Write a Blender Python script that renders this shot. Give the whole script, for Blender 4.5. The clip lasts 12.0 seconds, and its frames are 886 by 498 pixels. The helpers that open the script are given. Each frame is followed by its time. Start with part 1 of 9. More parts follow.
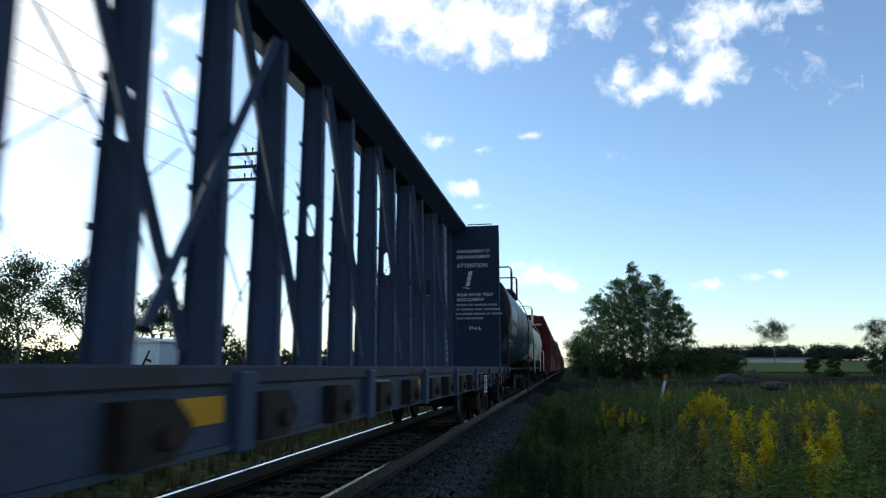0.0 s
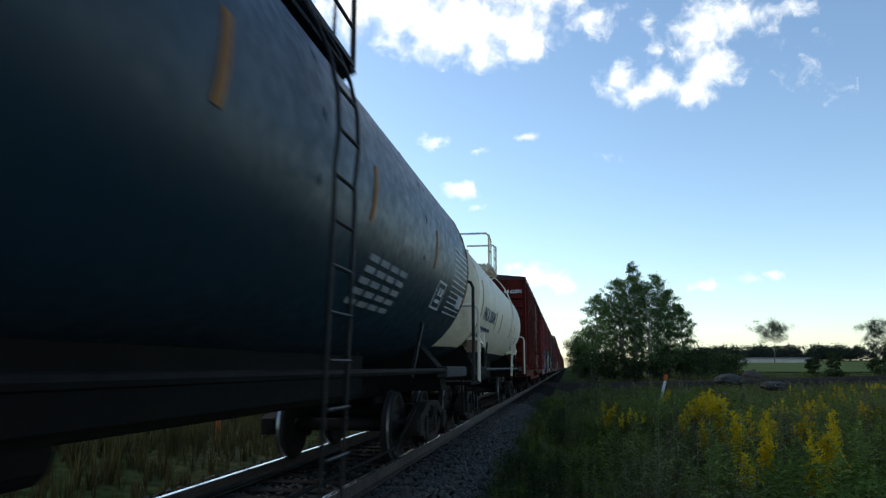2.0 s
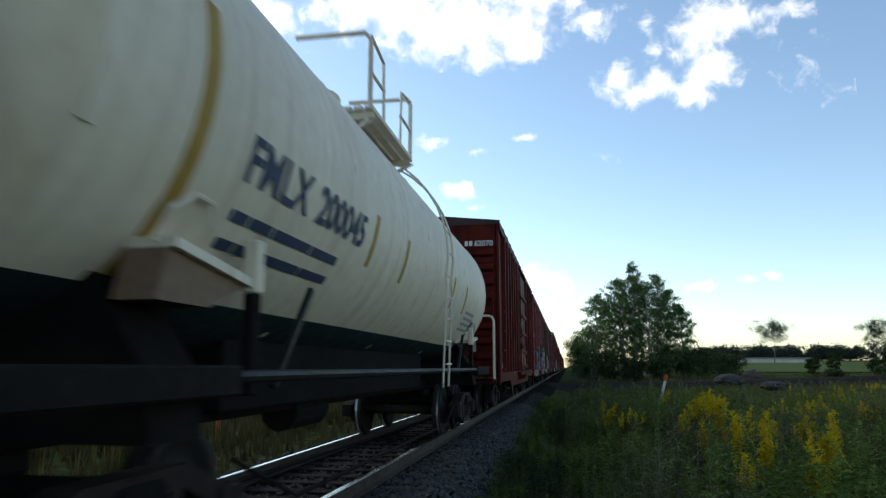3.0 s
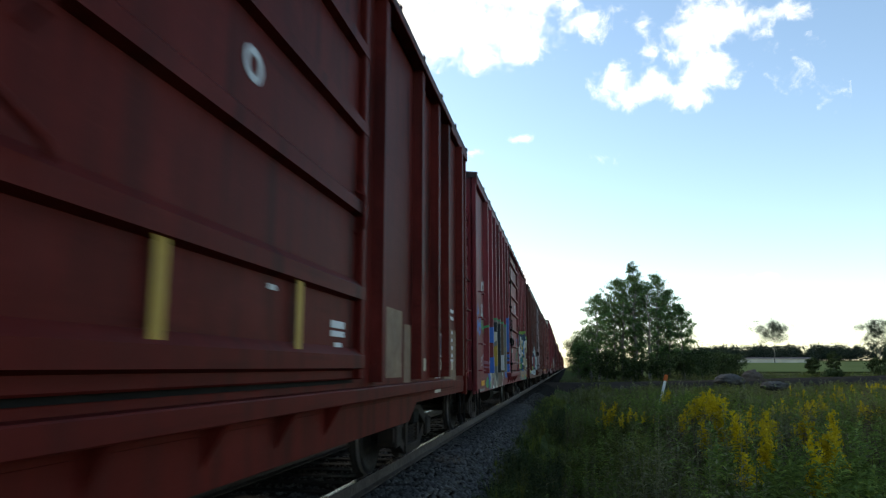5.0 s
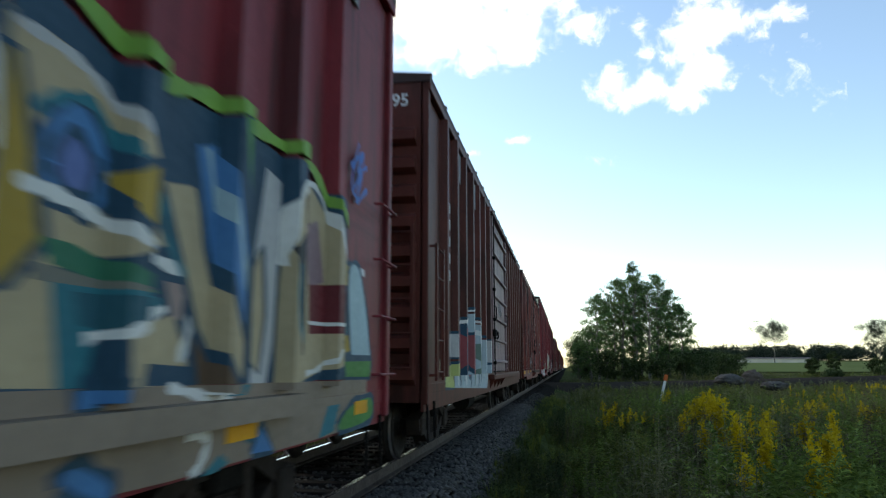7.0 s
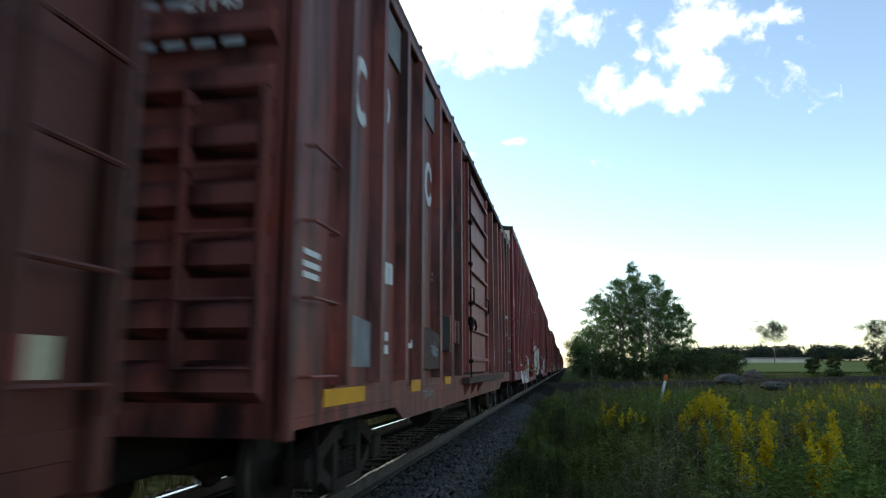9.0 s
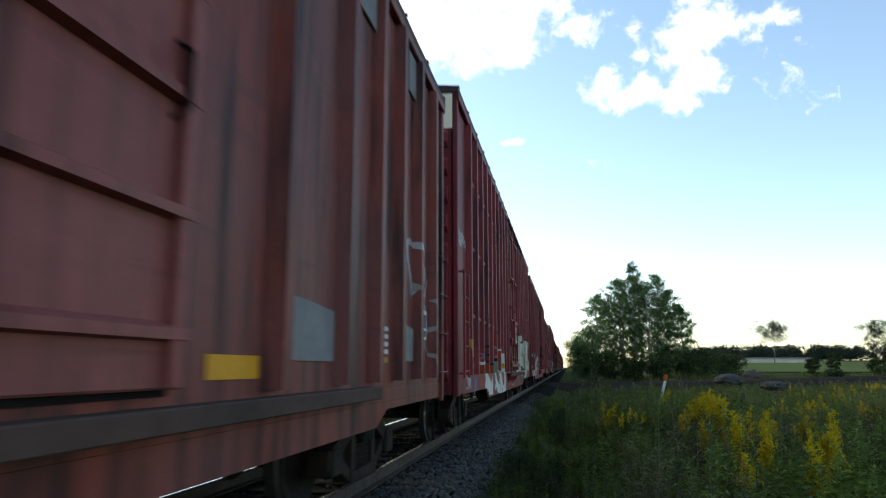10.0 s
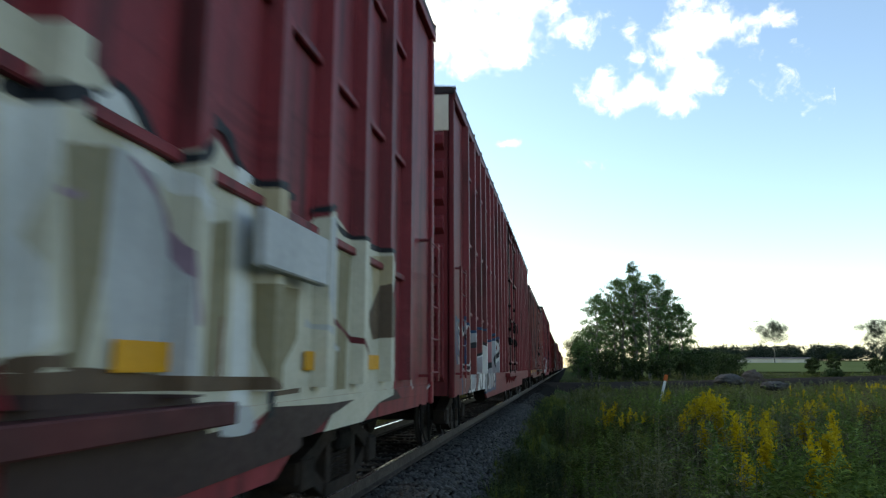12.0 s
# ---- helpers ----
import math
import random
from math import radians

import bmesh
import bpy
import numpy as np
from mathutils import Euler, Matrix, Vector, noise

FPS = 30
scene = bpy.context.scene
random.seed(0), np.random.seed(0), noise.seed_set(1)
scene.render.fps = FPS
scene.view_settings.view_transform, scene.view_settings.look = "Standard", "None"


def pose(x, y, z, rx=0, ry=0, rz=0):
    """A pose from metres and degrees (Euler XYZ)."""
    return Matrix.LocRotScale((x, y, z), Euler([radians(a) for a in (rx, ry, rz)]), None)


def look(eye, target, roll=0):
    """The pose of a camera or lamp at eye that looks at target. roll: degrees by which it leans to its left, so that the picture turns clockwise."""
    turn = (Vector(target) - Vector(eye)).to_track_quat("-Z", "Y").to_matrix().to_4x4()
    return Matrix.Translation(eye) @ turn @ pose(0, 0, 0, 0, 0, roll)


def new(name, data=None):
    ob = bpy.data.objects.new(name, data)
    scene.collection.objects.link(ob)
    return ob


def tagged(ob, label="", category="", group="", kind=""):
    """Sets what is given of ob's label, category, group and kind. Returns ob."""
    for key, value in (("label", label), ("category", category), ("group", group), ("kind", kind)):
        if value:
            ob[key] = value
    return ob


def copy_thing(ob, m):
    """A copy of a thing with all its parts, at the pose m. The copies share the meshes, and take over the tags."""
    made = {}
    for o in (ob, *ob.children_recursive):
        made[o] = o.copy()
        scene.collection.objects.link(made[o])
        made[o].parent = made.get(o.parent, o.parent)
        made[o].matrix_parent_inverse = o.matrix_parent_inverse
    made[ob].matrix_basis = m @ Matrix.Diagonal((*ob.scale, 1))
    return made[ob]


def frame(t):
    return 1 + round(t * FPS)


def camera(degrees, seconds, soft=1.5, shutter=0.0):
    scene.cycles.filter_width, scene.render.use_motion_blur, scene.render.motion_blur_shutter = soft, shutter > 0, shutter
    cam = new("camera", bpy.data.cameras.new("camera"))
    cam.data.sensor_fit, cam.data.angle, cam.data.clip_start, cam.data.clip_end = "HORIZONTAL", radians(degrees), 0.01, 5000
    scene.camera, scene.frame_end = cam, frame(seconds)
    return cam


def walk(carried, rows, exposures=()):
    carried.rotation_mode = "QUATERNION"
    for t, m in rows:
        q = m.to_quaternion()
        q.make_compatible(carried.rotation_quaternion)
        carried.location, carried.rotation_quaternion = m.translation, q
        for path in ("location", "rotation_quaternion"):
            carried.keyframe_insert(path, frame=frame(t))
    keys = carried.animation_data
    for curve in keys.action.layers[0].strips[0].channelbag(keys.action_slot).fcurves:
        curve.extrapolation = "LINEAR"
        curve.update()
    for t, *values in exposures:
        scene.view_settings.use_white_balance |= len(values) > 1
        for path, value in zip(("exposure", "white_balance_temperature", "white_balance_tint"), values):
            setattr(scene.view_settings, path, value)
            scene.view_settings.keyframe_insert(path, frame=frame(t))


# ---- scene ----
import collections

from mathutils import geometry

# ---------------------------------------------------------------- camera
EYE = Vector((0.0, 0.0, 1.215))
TRACK_X = -3.065
SPEED = 11.5
DURATION = 12.0
cam = camera(64.6, DURATION, 1.2, 0.25)
still = look(EYE, EYE + Vector((-0.16919, 0.97147, 0.16620)))
walk(cam, [(0.0, still), (DURATION, still)],
     exposures=[(0.0, 0.42, 6350, 6), (1.2, 0.45, 6550, 6), (3.0, 0.66, 7150, 6), (5.0, 1.0, 7600, 6), (7.0, 1.1, 7650, 6), (9.0, 1.13, 7650, 6), (12.0, 1.13, 7650, 6)])

# ---------------------------------------------------------------- light
SUN_AZ, SUN_EL = -60.0, 26.0
world = bpy.data.worlds.new("sky")
scene.world = world
world.use_nodes = True
wn = world.node_tree
sky = wn.nodes.new("ShaderNodeTexSky")
sky.sky_type = "NISHITA"
sky.sun_disc = False
sky.sun_elevation = radians(SUN_EL)
sky.sun_rotation = radians(SUN_AZ)
sky.altitude, sky.air_density, sky.dust_density, sky.ozone_density = 100, 1.0, 0.45, 2.8
wn.nodes["Background"].inputs["Strength"].default_value = 0.15
wn.links.new(sky.outputs["Color"], wn.nodes["Background"].inputs["Color"])

sun = new("sun", bpy.data.lights.new("sun", "SUN"))
sun.data.energy, sun.data.angle, sun.data.color = 0.5, radians(14), (1.0, 0.93, 0.82)
sun.rotation_euler = Vector((-math.sin(radians(SUN_AZ)) * math.cos(radians(SUN_EL)),
                             -math.cos(radians(SUN_AZ)) * math.cos(radians(SUN_EL)),
                             -math.sin(radians(SUN_EL)))).to_track_quat("-Z", "Y").to_euler()


# ---------------------------------------------------------------- materials
def base_mat(name):
    m = bpy.data.materials.new(name)
    m.use_nodes = True
    nt = m.node_tree
    return m, nt, nt.nodes["Principled BSDF"]


def rgba(c):
    return (c[0], c[1], c[2], 1.0)


def mixer(nt, fac, a, b, blend="MIX"):
    n = nt.nodes.new("ShaderNodeMix")
    n.data_type, n.blend_type = "RGBA", blend
    for sock, v in (("Factor_Float", fac), ("A_Color", a), ("B_Color", b)):
        s = next(i for i in n.inputs if i.identifier == sock)
        if isinstance(v, bpy.types.NodeSocket):
            nt.links.new(v, s)
        else:
            s.default_value = v if sock == "Factor_Float" else rgba(v)
    return next(o for o in n.outputs if o.identifier == "Result_Color")


def noise_fac(nt, vec, scale, detail=4.0, lo=0.4, hi=0.6, rough=0.55):
    n = nt.nodes.new("ShaderNodeTexNoise")
    n.inputs["Scale"].default_value, n.inputs["Detail"].default_value = scale, detail
    n.inputs["Roughness"].default_value = rough
    nt.links.new(vec, n.inputs["Vector"])
    r = nt.nodes.new("ShaderNodeMapRange")
    r.inputs["From Min"].default_value, r.inputs["From Max"].default_value = lo, hi
    nt.links.new(n.outputs["Fac"], r.inputs["Value"])
    return r.outputs["Result"]


def math_node(nt, op, a, b=0.0, clamp=False):
    n = nt.nodes.new("ShaderNodeMath")
    n.operation, n.use_clamp = op, clamp
    for i, v in enumerate((a, b)):
        if isinstance(v, bpy.types.NodeSocket):
            nt.links.new(v, n.inputs[i])
        else:
            n.inputs[i].default_value = v
    return n.outputs[0]


def coords(nt, scale=(1, 1, 1), kind="Object"):
    t = nt.nodes.new("ShaderNodeTexCoord")
    mp = nt.nodes.new("ShaderNodeMapping")
    mp.inputs["Scale"].default_value = scale
    nt.links.new(t.outputs[kind], mp.inputs["Vector"])
    return mp.outputs["Vector"]


def bump(nt, bsdf, height, strength=0.3, distance=0.01):
    b = nt.nodes.new("ShaderNodeBump")
    b.inputs["Strength"].default_value, b.inputs["Distance"].default_value = strength, distance
    nt.links.new(height, b.inputs["Height"])
    nt.links.new(b.outputs["Normal"], bsdf.inputs["Normal"])


def surface(name, base, second, rough=0.6, metal=0.0, big=0.8, fine=12.0, stretch=(1, 1, 1), dirt=None,
            dirt_amount=0.35, bumpy=0.25, spec=0.2):
    """Two-scale painted or raw surface: base mottled with second, with streaks or stains of dirt."""
    m, nt, b = base_mat(name)
    v = coords(nt)
    vs = coords(nt, stretch)
    c = mixer(nt, noise_fac(nt, v, big, 5, 0.35, 0.68), base, second)
    grain = noise_fac(nt, v, fine, 3, 0.25, 0.75)
    c = mixer(nt, math_node(nt, "MULTIPLY", grain, 0.35), c, [x * 0.72 for x in second])
    if dirt:
        d = math_node(nt, "MULTIPLY", noise_fac(nt, vs, 1.6, 6, 0.5, 0.75), dirt_amount)
        c = mixer(nt, d, c, dirt)
    nt.links.new(c, b.inputs["Base Color"])
    rr = nt.nodes.new("ShaderNodeMapRange")
    rr.inputs["To Min"].default_value, rr.inputs["To Max"].default_value = max(0.05, rough - 0.12), min(1.0, rough + 0.12)
    nt.links.new(grain, rr.inputs["Value"])
    nt.links.new(rr.outputs["Result"], b.inputs["Roughness"])
    b.inputs["Metallic"].default_value = metal
    b.inputs["Specular IOR Level"].default_value = spec
    bump(nt, b, grain, bumpy, 0.004)
    return m


def sprayed(name, base, second, dirt, patches, rough=0.52, grime=0.7):
    """Car-side paint with streaks of dirt and spray-painted patches: (y0, y1, z0, z1, colours, style).
    colours end with the gleam and the rim; style is 'tag' or a number for sprayed lines, or the density of the shapes along and up."""
    m, nt, b = base_mat(name)
    v = coords(nt)
    c = mixer(nt, noise_fac(nt, v, 0.7, 5, 0.35, 0.7), base, second)
    streak = noise_fac(nt, coords(nt, (2, 6, 0.35)), 1.5, 5, 0.47, 0.68)
    c = mixer(nt, math_node(nt, "MULTIPLY", streak, grime), c, dirt)
    fade = noise_fac(nt, coords(nt, (1, 1, 1)), 2.3, 6, 0.55, 0.75)
    c = mixer(nt, math_node(nt, "MULTIPLY", fade, 0.3), c, [min(1, x * 1.7 + 0.09 * max(base)) for x in base])
    grain = noise_fac(nt, v, 16, 3, 0.3, 0.7)
    c = mixer(nt, math_node(nt, "MULTIPLY", grain, 0.22), c, [x * 0.6 for x in second])
    specks = noise_fac(nt, v, 34, 4, 0.62, 0.74)
    c = mixer(nt, math_node(nt, "MULTIPLY", specks, 0.5), c, [min(1.0, x * 1.5 + 0.13 * max(base)) for x in base])
    runs = noise_fac(nt, coords(nt, (1, 4, 0.3)), 1.6, 5, 0.53, 0.66)
    c = mixer(nt, math_node(nt, "MULTIPLY", runs, 0.75), c, [x * 0.4 for x in dirt])
    rub = noise_fac(nt, coords(nt, (1, 0.5, 7)), 1.1, 5, 0.60, 0.72)
    c = mixer(nt, math_node(nt, "MULTIPLY", rub, 0.45), c, [x * 0.5 for x in second])
    for k, (y0, y1, z0, z1, cols, style, *line_mix) in enumerate(patches):
        # ragged outline of the patch
        sep = nt.nodes.new("ShaderNodeSeparateXYZ")
        nt.links.new(v, sep.inputs[0])
        # curved letter shapes: cells of a warped plane
        warp = nt.nodes.new("ShaderNodeTexNoise")
        warp.inputs["Scale"].default_value, warp.inputs["Detail"].default_value = 0.75 + 0.07 * k, 1.0
        nt.links.new(v, warp.inputs["Vector"])
        wsep = nt.nodes.new("ShaderNodeSeparateXYZ")
        nt.links.new(warp.outputs["Color"], wsep.inputs[0])
        flat = nt.nodes.new("ShaderNodeCombineXYZ")
        weight = style if isinstance(style, float) else 0.972
        sy, sz = style if isinstance(style, tuple) else (0.0, 0.0)
        nt.links.new(math_node(nt, "ADD", math_node(nt, "MULTIPLY", sep.outputs[1], sy), math_node(nt, "MULTIPLY", wsep.outputs[0], 3.4)), flat.inputs[0])
        nt.links.new(math_node(nt, "ADD", math_node(nt, "MULTIPLY", sep.outputs[2], sz), math_node(nt, "MULTIPLY", wsep.outputs[1], 3.0)), flat.inputs[1])
        dy = math_node(nt, "DIVIDE", math_node(nt, "ABSOLUTE", math_node(nt, "SUBTRACT", sep.outputs[1], (y0 + y1) / 2)), (y1 - y0) / 2)
        dz = math_node(nt, "DIVIDE", math_node(nt, "ABSOLUTE", math_node(nt, "SUBTRACT", sep.outputs[2], (z0 + z1) / 2)), (z1 - z0) / 2)
        if not isinstance(style, tuple):      # sprayed lines
            d = math_node(nt, "ADD", math_node(nt, "MAXIMUM", dy, dz), math_node(nt, "SUBTRACT", wsep.outputs[2], 0.5))
            mask = math_node(nt, "LESS_THAN", d, 0.95)
            wv = nt.nodes.new("ShaderNodeTexWave")
            wv.inputs["Scale"].default_value, wv.inputs["Distortion"].default_value = 0.42, 14.0
            wv.inputs["Detail"].default_value, wv.inputs["Detail Scale"].default_value = 1.2, 0.8
            nt.links.new(coords(nt, (1, 1.6, 1)), wv.inputs["Vector"])
            line = math_node(nt, "GREATER_THAN", wv.outputs["Fac"], weight)
            c = mixer(nt, math_node(nt, "MULTIPLY", math_node(nt, "MULTIPLY", mask, line), 0.62), c, cols[0])
            continue
        cell = nt.nodes.new("ShaderNodeTexVoronoi")
        edge = nt.nodes.new("ShaderNodeTexVoronoi")
        edge.feature = "DISTANCE_TO_EDGE"
        for n in (cell, edge):
            n.voronoi_dimensions = "2D"
            n.inputs["Scale"].default_value = 1.0
            nt.links.new(flat.outputs[0], n.inputs["Vector"])
        csep = nt.nodes.new("ShaderNodeSeparateXYZ")
        nt.links.new(cell.outputs["Color"], csep.inputs[0])
        ragged = math_node(nt, "MULTIPLY", math_node(nt, "SUBTRACT", csep.outputs[1], 0.6), 0.42)
        low = math_node(nt, "GREATER_THAN", sep.outputs[2], (z0 + z1) / 2)
        d = math_node(nt, "ADD", math_node(nt, "MAXIMUM", dy, dz), math_node(nt, "MULTIPLY", ragged, low))
        d = math_node(nt, "ADD", d, math_node(nt, "MULTIPLY", math_node(nt, "SUBTRACT", wsep.outputs[2], 0.5), line_mix[1] if len(line_mix) > 1 else 0.55))
        mask = math_node(nt, "LESS_THAN", d, 0.97)
        ramp = nt.nodes.new("ShaderNodeValToRGB")
        ramp.color_ramp.interpolation = "CONSTANT"
        el = ramp.color_ramp.elements
        fills = cols[:-2]
        el[0].position, el[0].color = 0.0, rgba(fills[0])
        el[1].position, el[1].color = 1.0 / len(fills) if len(fills) > 1 else 0.99, rgba(fills[min(1, len(fills) - 1)])
        for i in range(2, len(fills)):
            el.new(i / len(fills)).color = rgba(fills[i])
        nt.links.new(csep.outputs[0], ramp.inputs["Fac"])
        shade = nt.nodes.new("ShaderNodeMapRange")      # sprayed fade inside each shape
        shade.inputs["From Min"].default_value, shade.inputs["From Max"].default_value = 0.25, 0.85
        nt.links.new(cell.outputs["Distance"], shade.inputs["Value"])
        g = mixer(nt, math_node(nt, "MULTIPLY", shade.outputs["Result"], 0.55), ramp.outputs["Color"], fills[-1])
        gleam = math_node(nt, "MULTIPLY", math_node(nt, "LESS_THAN", edge.outputs["Distance"], 0.105), math_node(nt, "GREATER_THAN", csep.outputs[2], 0.45))
        g = mixer(nt, math_node(nt, "MULTIPLY", gleam, 0.75), g, cols[-2])
        g = mixer(nt, math_node(nt, "MULTIPLY", math_node(nt, "LESS_THAN", edge.outputs["Distance"], 0.05), line_mix[0] if line_mix else 1.0), g, (0.02, 0.022, 0.026))
        g = mixer(nt, math_node(nt, "GREATER_THAN", d, 0.88), g, cols[-1])
        worn = mixer(nt, math_node(nt, "MULTIPLY", fade, 0.35), g, base)
        worn = mixer(nt, math_node(nt, "MULTIPLY", streak, 0.3), worn, dirt)
        c = mixer(nt, mask, c, worn)
    nt.links.new(c, b.inputs["Base Color"])
    b.inputs["Roughness"].default_value = rough
    b.inputs["Specular IOR Level"].default_value = 0.14
    bump(nt, b, grain, 0.15, 0.003)
    return m


def foliage(name, dark, light, accent=None, rough=0.6):
    m, nt, b = base_mat(name)
    g = nt.nodes.new("ShaderNodeNewGeometry")
    c = mixer(nt, g.outputs["Random Per Island"], dark, light)
    big = noise_fac(nt, coords(nt), 0.35, 3, 0.35, 0.65)
    c = mixer(nt, math_node(nt, "MULTIPLY", big, 0.5), c, accent or [x * 0.6 for x in dark])
    c = mixer(nt, math_node(nt, "MULTIPLY", noise_fac(nt, coords(nt), 1.15, 2, 0.45, 0.62), 0.6), c, [x * 0.42 for x in dark])
    nt.links.new(c, b.inputs["Base Color"])
    b.inputs["Roughness"].default_value = rough
    b.inputs["Specular IOR Level"].default_value = 0.12
    tr = nt.nodes.new("ShaderNodeBsdfTranslucent")
    nt.links.new(c, tr.inputs["Color"])
    mx = nt.nodes.new("ShaderNodeMixShader")
    mx.inputs["Fac"].default_value = 0.42
    nt.links.new(b.outputs[0], mx.inputs[1])
    nt.links.new(tr.outputs[0], mx.inputs[2])
    nt.links.new(mx.outputs[0], nt.nodes["Material Output"].inputs["Surface"])
    return m


M_steel = surface("rail_steel", (0.09, 0.07, 0.06), (0.05, 0.035, 0.03), 0.6, 0.6, 3, 30)
M_railtop = surface("polished_rail", (0.62, 0.62, 0.64), (0.5, 0.5, 0.52), 0.24, 1.0, 2, 60, bumpy=0.05)
# weathered wood, its colour darkened to hold the shadow of the train
M_wood_tie = surface("shade_darkened_tie", (0.022, 0.018, 0.015), (0.012, 0.010, 0.009), 0.9, 0, 3, 30, (0.3, 8, 8), (0.035, 0.031, 0.027), spec=0.05)
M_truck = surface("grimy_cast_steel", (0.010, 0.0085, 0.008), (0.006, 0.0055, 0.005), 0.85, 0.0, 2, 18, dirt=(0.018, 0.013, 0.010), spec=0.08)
M_sideframe = surface("rusty_cast_steel", (0.026, 0.019, 0.016), (0.012, 0.010, 0.009), 0.8, 0.0, 2.5, 18, dirt=(0.06, 0.038, 0.028), spec=0.1)
M_wheel = surface("wheel_steel", (0.02, 0.016, 0.014), (0.012, 0.010, 0.009), 0.7, 0.2, 3, 25, spec=0.2)
M_tread = surface("wheel_tread", (0.5, 0.5, 0.52), (0.4, 0.4, 0.42), 0.4, 1.0, 3, 40, bumpy=0.05)
M_roof = surface("boxcar_roof", (0.06, 0.03, 0.028), (0.03, 0.02, 0.02), 0.7, 0.0, 1, 10)
M_cb = surface("slate_blue_paint", (0.044, 0.061, 0.106), (0.034, 0.048, 0.083), 0.6, 0, 0.8, 14, (3, 3, 0.5), (0.05, 0.04, 0.04), 0.4)
M_cb.node_tree.nodes["Principled BSDF"].inputs["Specular IOR Level"].default_value = 0.15
M_bulkhead = surface("dark_blue_bulkhead", (0.022, 0.034, 0.062), (0.016, 0.025, 0.047), 0.6, 0, 0.8, 14, (3, 3, 0.5), (0.035, 0.028, 0.028), 0.4, spec=0.12)
M_cbsill = surface("grey_blue_sill", (0.052, 0.066, 0.098), (0.030, 0.037, 0.055), 0.6, 0, 1.5, 14, (3, 6, 0.5), (0.04, 0.03, 0.028), 0.5)
M_cb_rust = surface("rusty_blue_edge", (0.042, 0.054, 0.084), (0.055, 0.034, 0.025), 0.75, 0, 2.5, 14)
M_winch = surface("rusty_winch", (0.05, 0.028, 0.02), (0.02, 0.016, 0.015), 0.8, 0.2, 4, 20)
M_cable = surface("steel_cable", (0.10, 0.11, 0.14), (0.06, 0.065, 0.08), 0.5, 0.5, 4, 40)
M_tank = surface("blue_black_tank", (0.014, 0.036, 0.058), (0.010, 0.026, 0.042), 0.43, 0, 0.6, 9, (1, 4, 0.5), (0.026, 0.030, 0.030), 0.35, 0.10, 0.28)
M_tankend = surface("sooty_tank_head", (0.008, 0.008, 0.009), (0.005, 0.005, 0.006), 0.7, 0, 0.8, 9, (1, 1, 0.4), (0.018, 0.014, 0.011), 0.5, 0.2, 0.2)
M_beige = surface("weathered_beige_paint", (0.76, 0.67, 0.53), (0.67, 0.58, 0.45), 0.5, 0, 0.5, 9, (0.8, 5, 0.25), (0.30, 0.20, 0.12), 0.4, 0.12)
M_beigehead = surface("stained_beige_head", (0.72, 0.62, 0.47), (0.60, 0.50, 0.36), 0.5, 0, 0.6, 9, (1.2, 1, 0.3), (0.22, 0.12, 0.05), 0.85, 0.12)
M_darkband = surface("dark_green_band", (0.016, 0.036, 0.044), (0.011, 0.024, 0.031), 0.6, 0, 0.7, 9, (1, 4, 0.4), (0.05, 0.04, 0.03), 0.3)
M_gusset = surface("pale_gusset", (0.20, 0.20, 0.215), (0.15, 0.15, 0.16), 0.65, 0, 2, 15, dirt=(0.12, 0.07, 0.05))
M_grimeplate = surface("grimy_steel_plate", (0.085, 0.050, 0.042), (0.055, 0.036, 0.031), 0.85, 0, 2, 15, dirt=(0.03, 0.022, 0.02), spec=0.15)
M_redgrime = surface("grimy_red_steel", (0.10, 0.026, 0.026), (0.062, 0.022, 0.022), 0.8, 0, 2, 15, dirt=(0.028, 0.018, 0.017), spec=0.2)
M_endsill = surface("worn_end_sill", (0.038, 0.041, 0.048), (0.026, 0.028, 0.032), 0.7, 0, 2, 15, dirt=(0.02, 0.017, 0.015), spec=0.15)
M_darksill = surface("sooty_sill", (0.010, 0.009, 0.0085), (0.007, 0.006, 0.006), 0.8, 0, 2, 15, dirt=(0.016, 0.012, 0.010), spec=0.1)
M_white = surface("stencil_white", (0.62, 0.63, 0.64), (0.48, 0.49, 0.5), 0.6, 0, 3, 25)
M_grey_st = surface("stencil_grey", (0.30, 0.31, 0.33), (0.22, 0.23, 0.25), 0.6, 0, 3, 25)
M_palepanel = surface("sky_bright_grey_panel", (0.42, 0.43, 0.45), (0.34, 0.35, 0.37), 0.5, 0, 1.5, 15, (1, 4, 0.5), (0.2, 0.19, 0.18), 0.3)
M_navy = surface("stencil_navy", (0.05, 0.07, 0.12), (0.04, 0.05, 0.09), 0.6, 0, 3, 25)
M_yellow = surface("reflector_yellow", (0.62, 0.28, 0.008), (0.5, 0.22, 0.008), 0.5, 0, 3, 30)
M_creamref = surface("reflector_cream", (0.44, 0.40, 0.29), (0.34, 0.30, 0.21), 0.5, 0, 3, 30)
M_mustard = surface("faded_mustard", (0.42, 0.26, 0.05), (0.34, 0.20, 0.04), 0.6, 0, 3, 30)
M_redref = surface("reflector_red", (0.26, 0.010, 0.014), (0.19, 0.008, 0.011), 0.4, 0, 3, 30)
M_orange = surface("rust_orange_band", (0.36, 0.17, 0.05), (0.26, 0.11, 0.04), 0.7, 0, 2, 20)
M_grey = surface("primer_grey", (0.10, 0.09, 0.088), (0.07, 0.062, 0.06), 0.65, 0, 2, 15, dirt=(0.08, 0.05, 0.04))
M_brownp = surface("tan_patch", (0.21, 0.135, 0.085), (0.15, 0.09, 0.06), 0.65, 0, 2, 15)
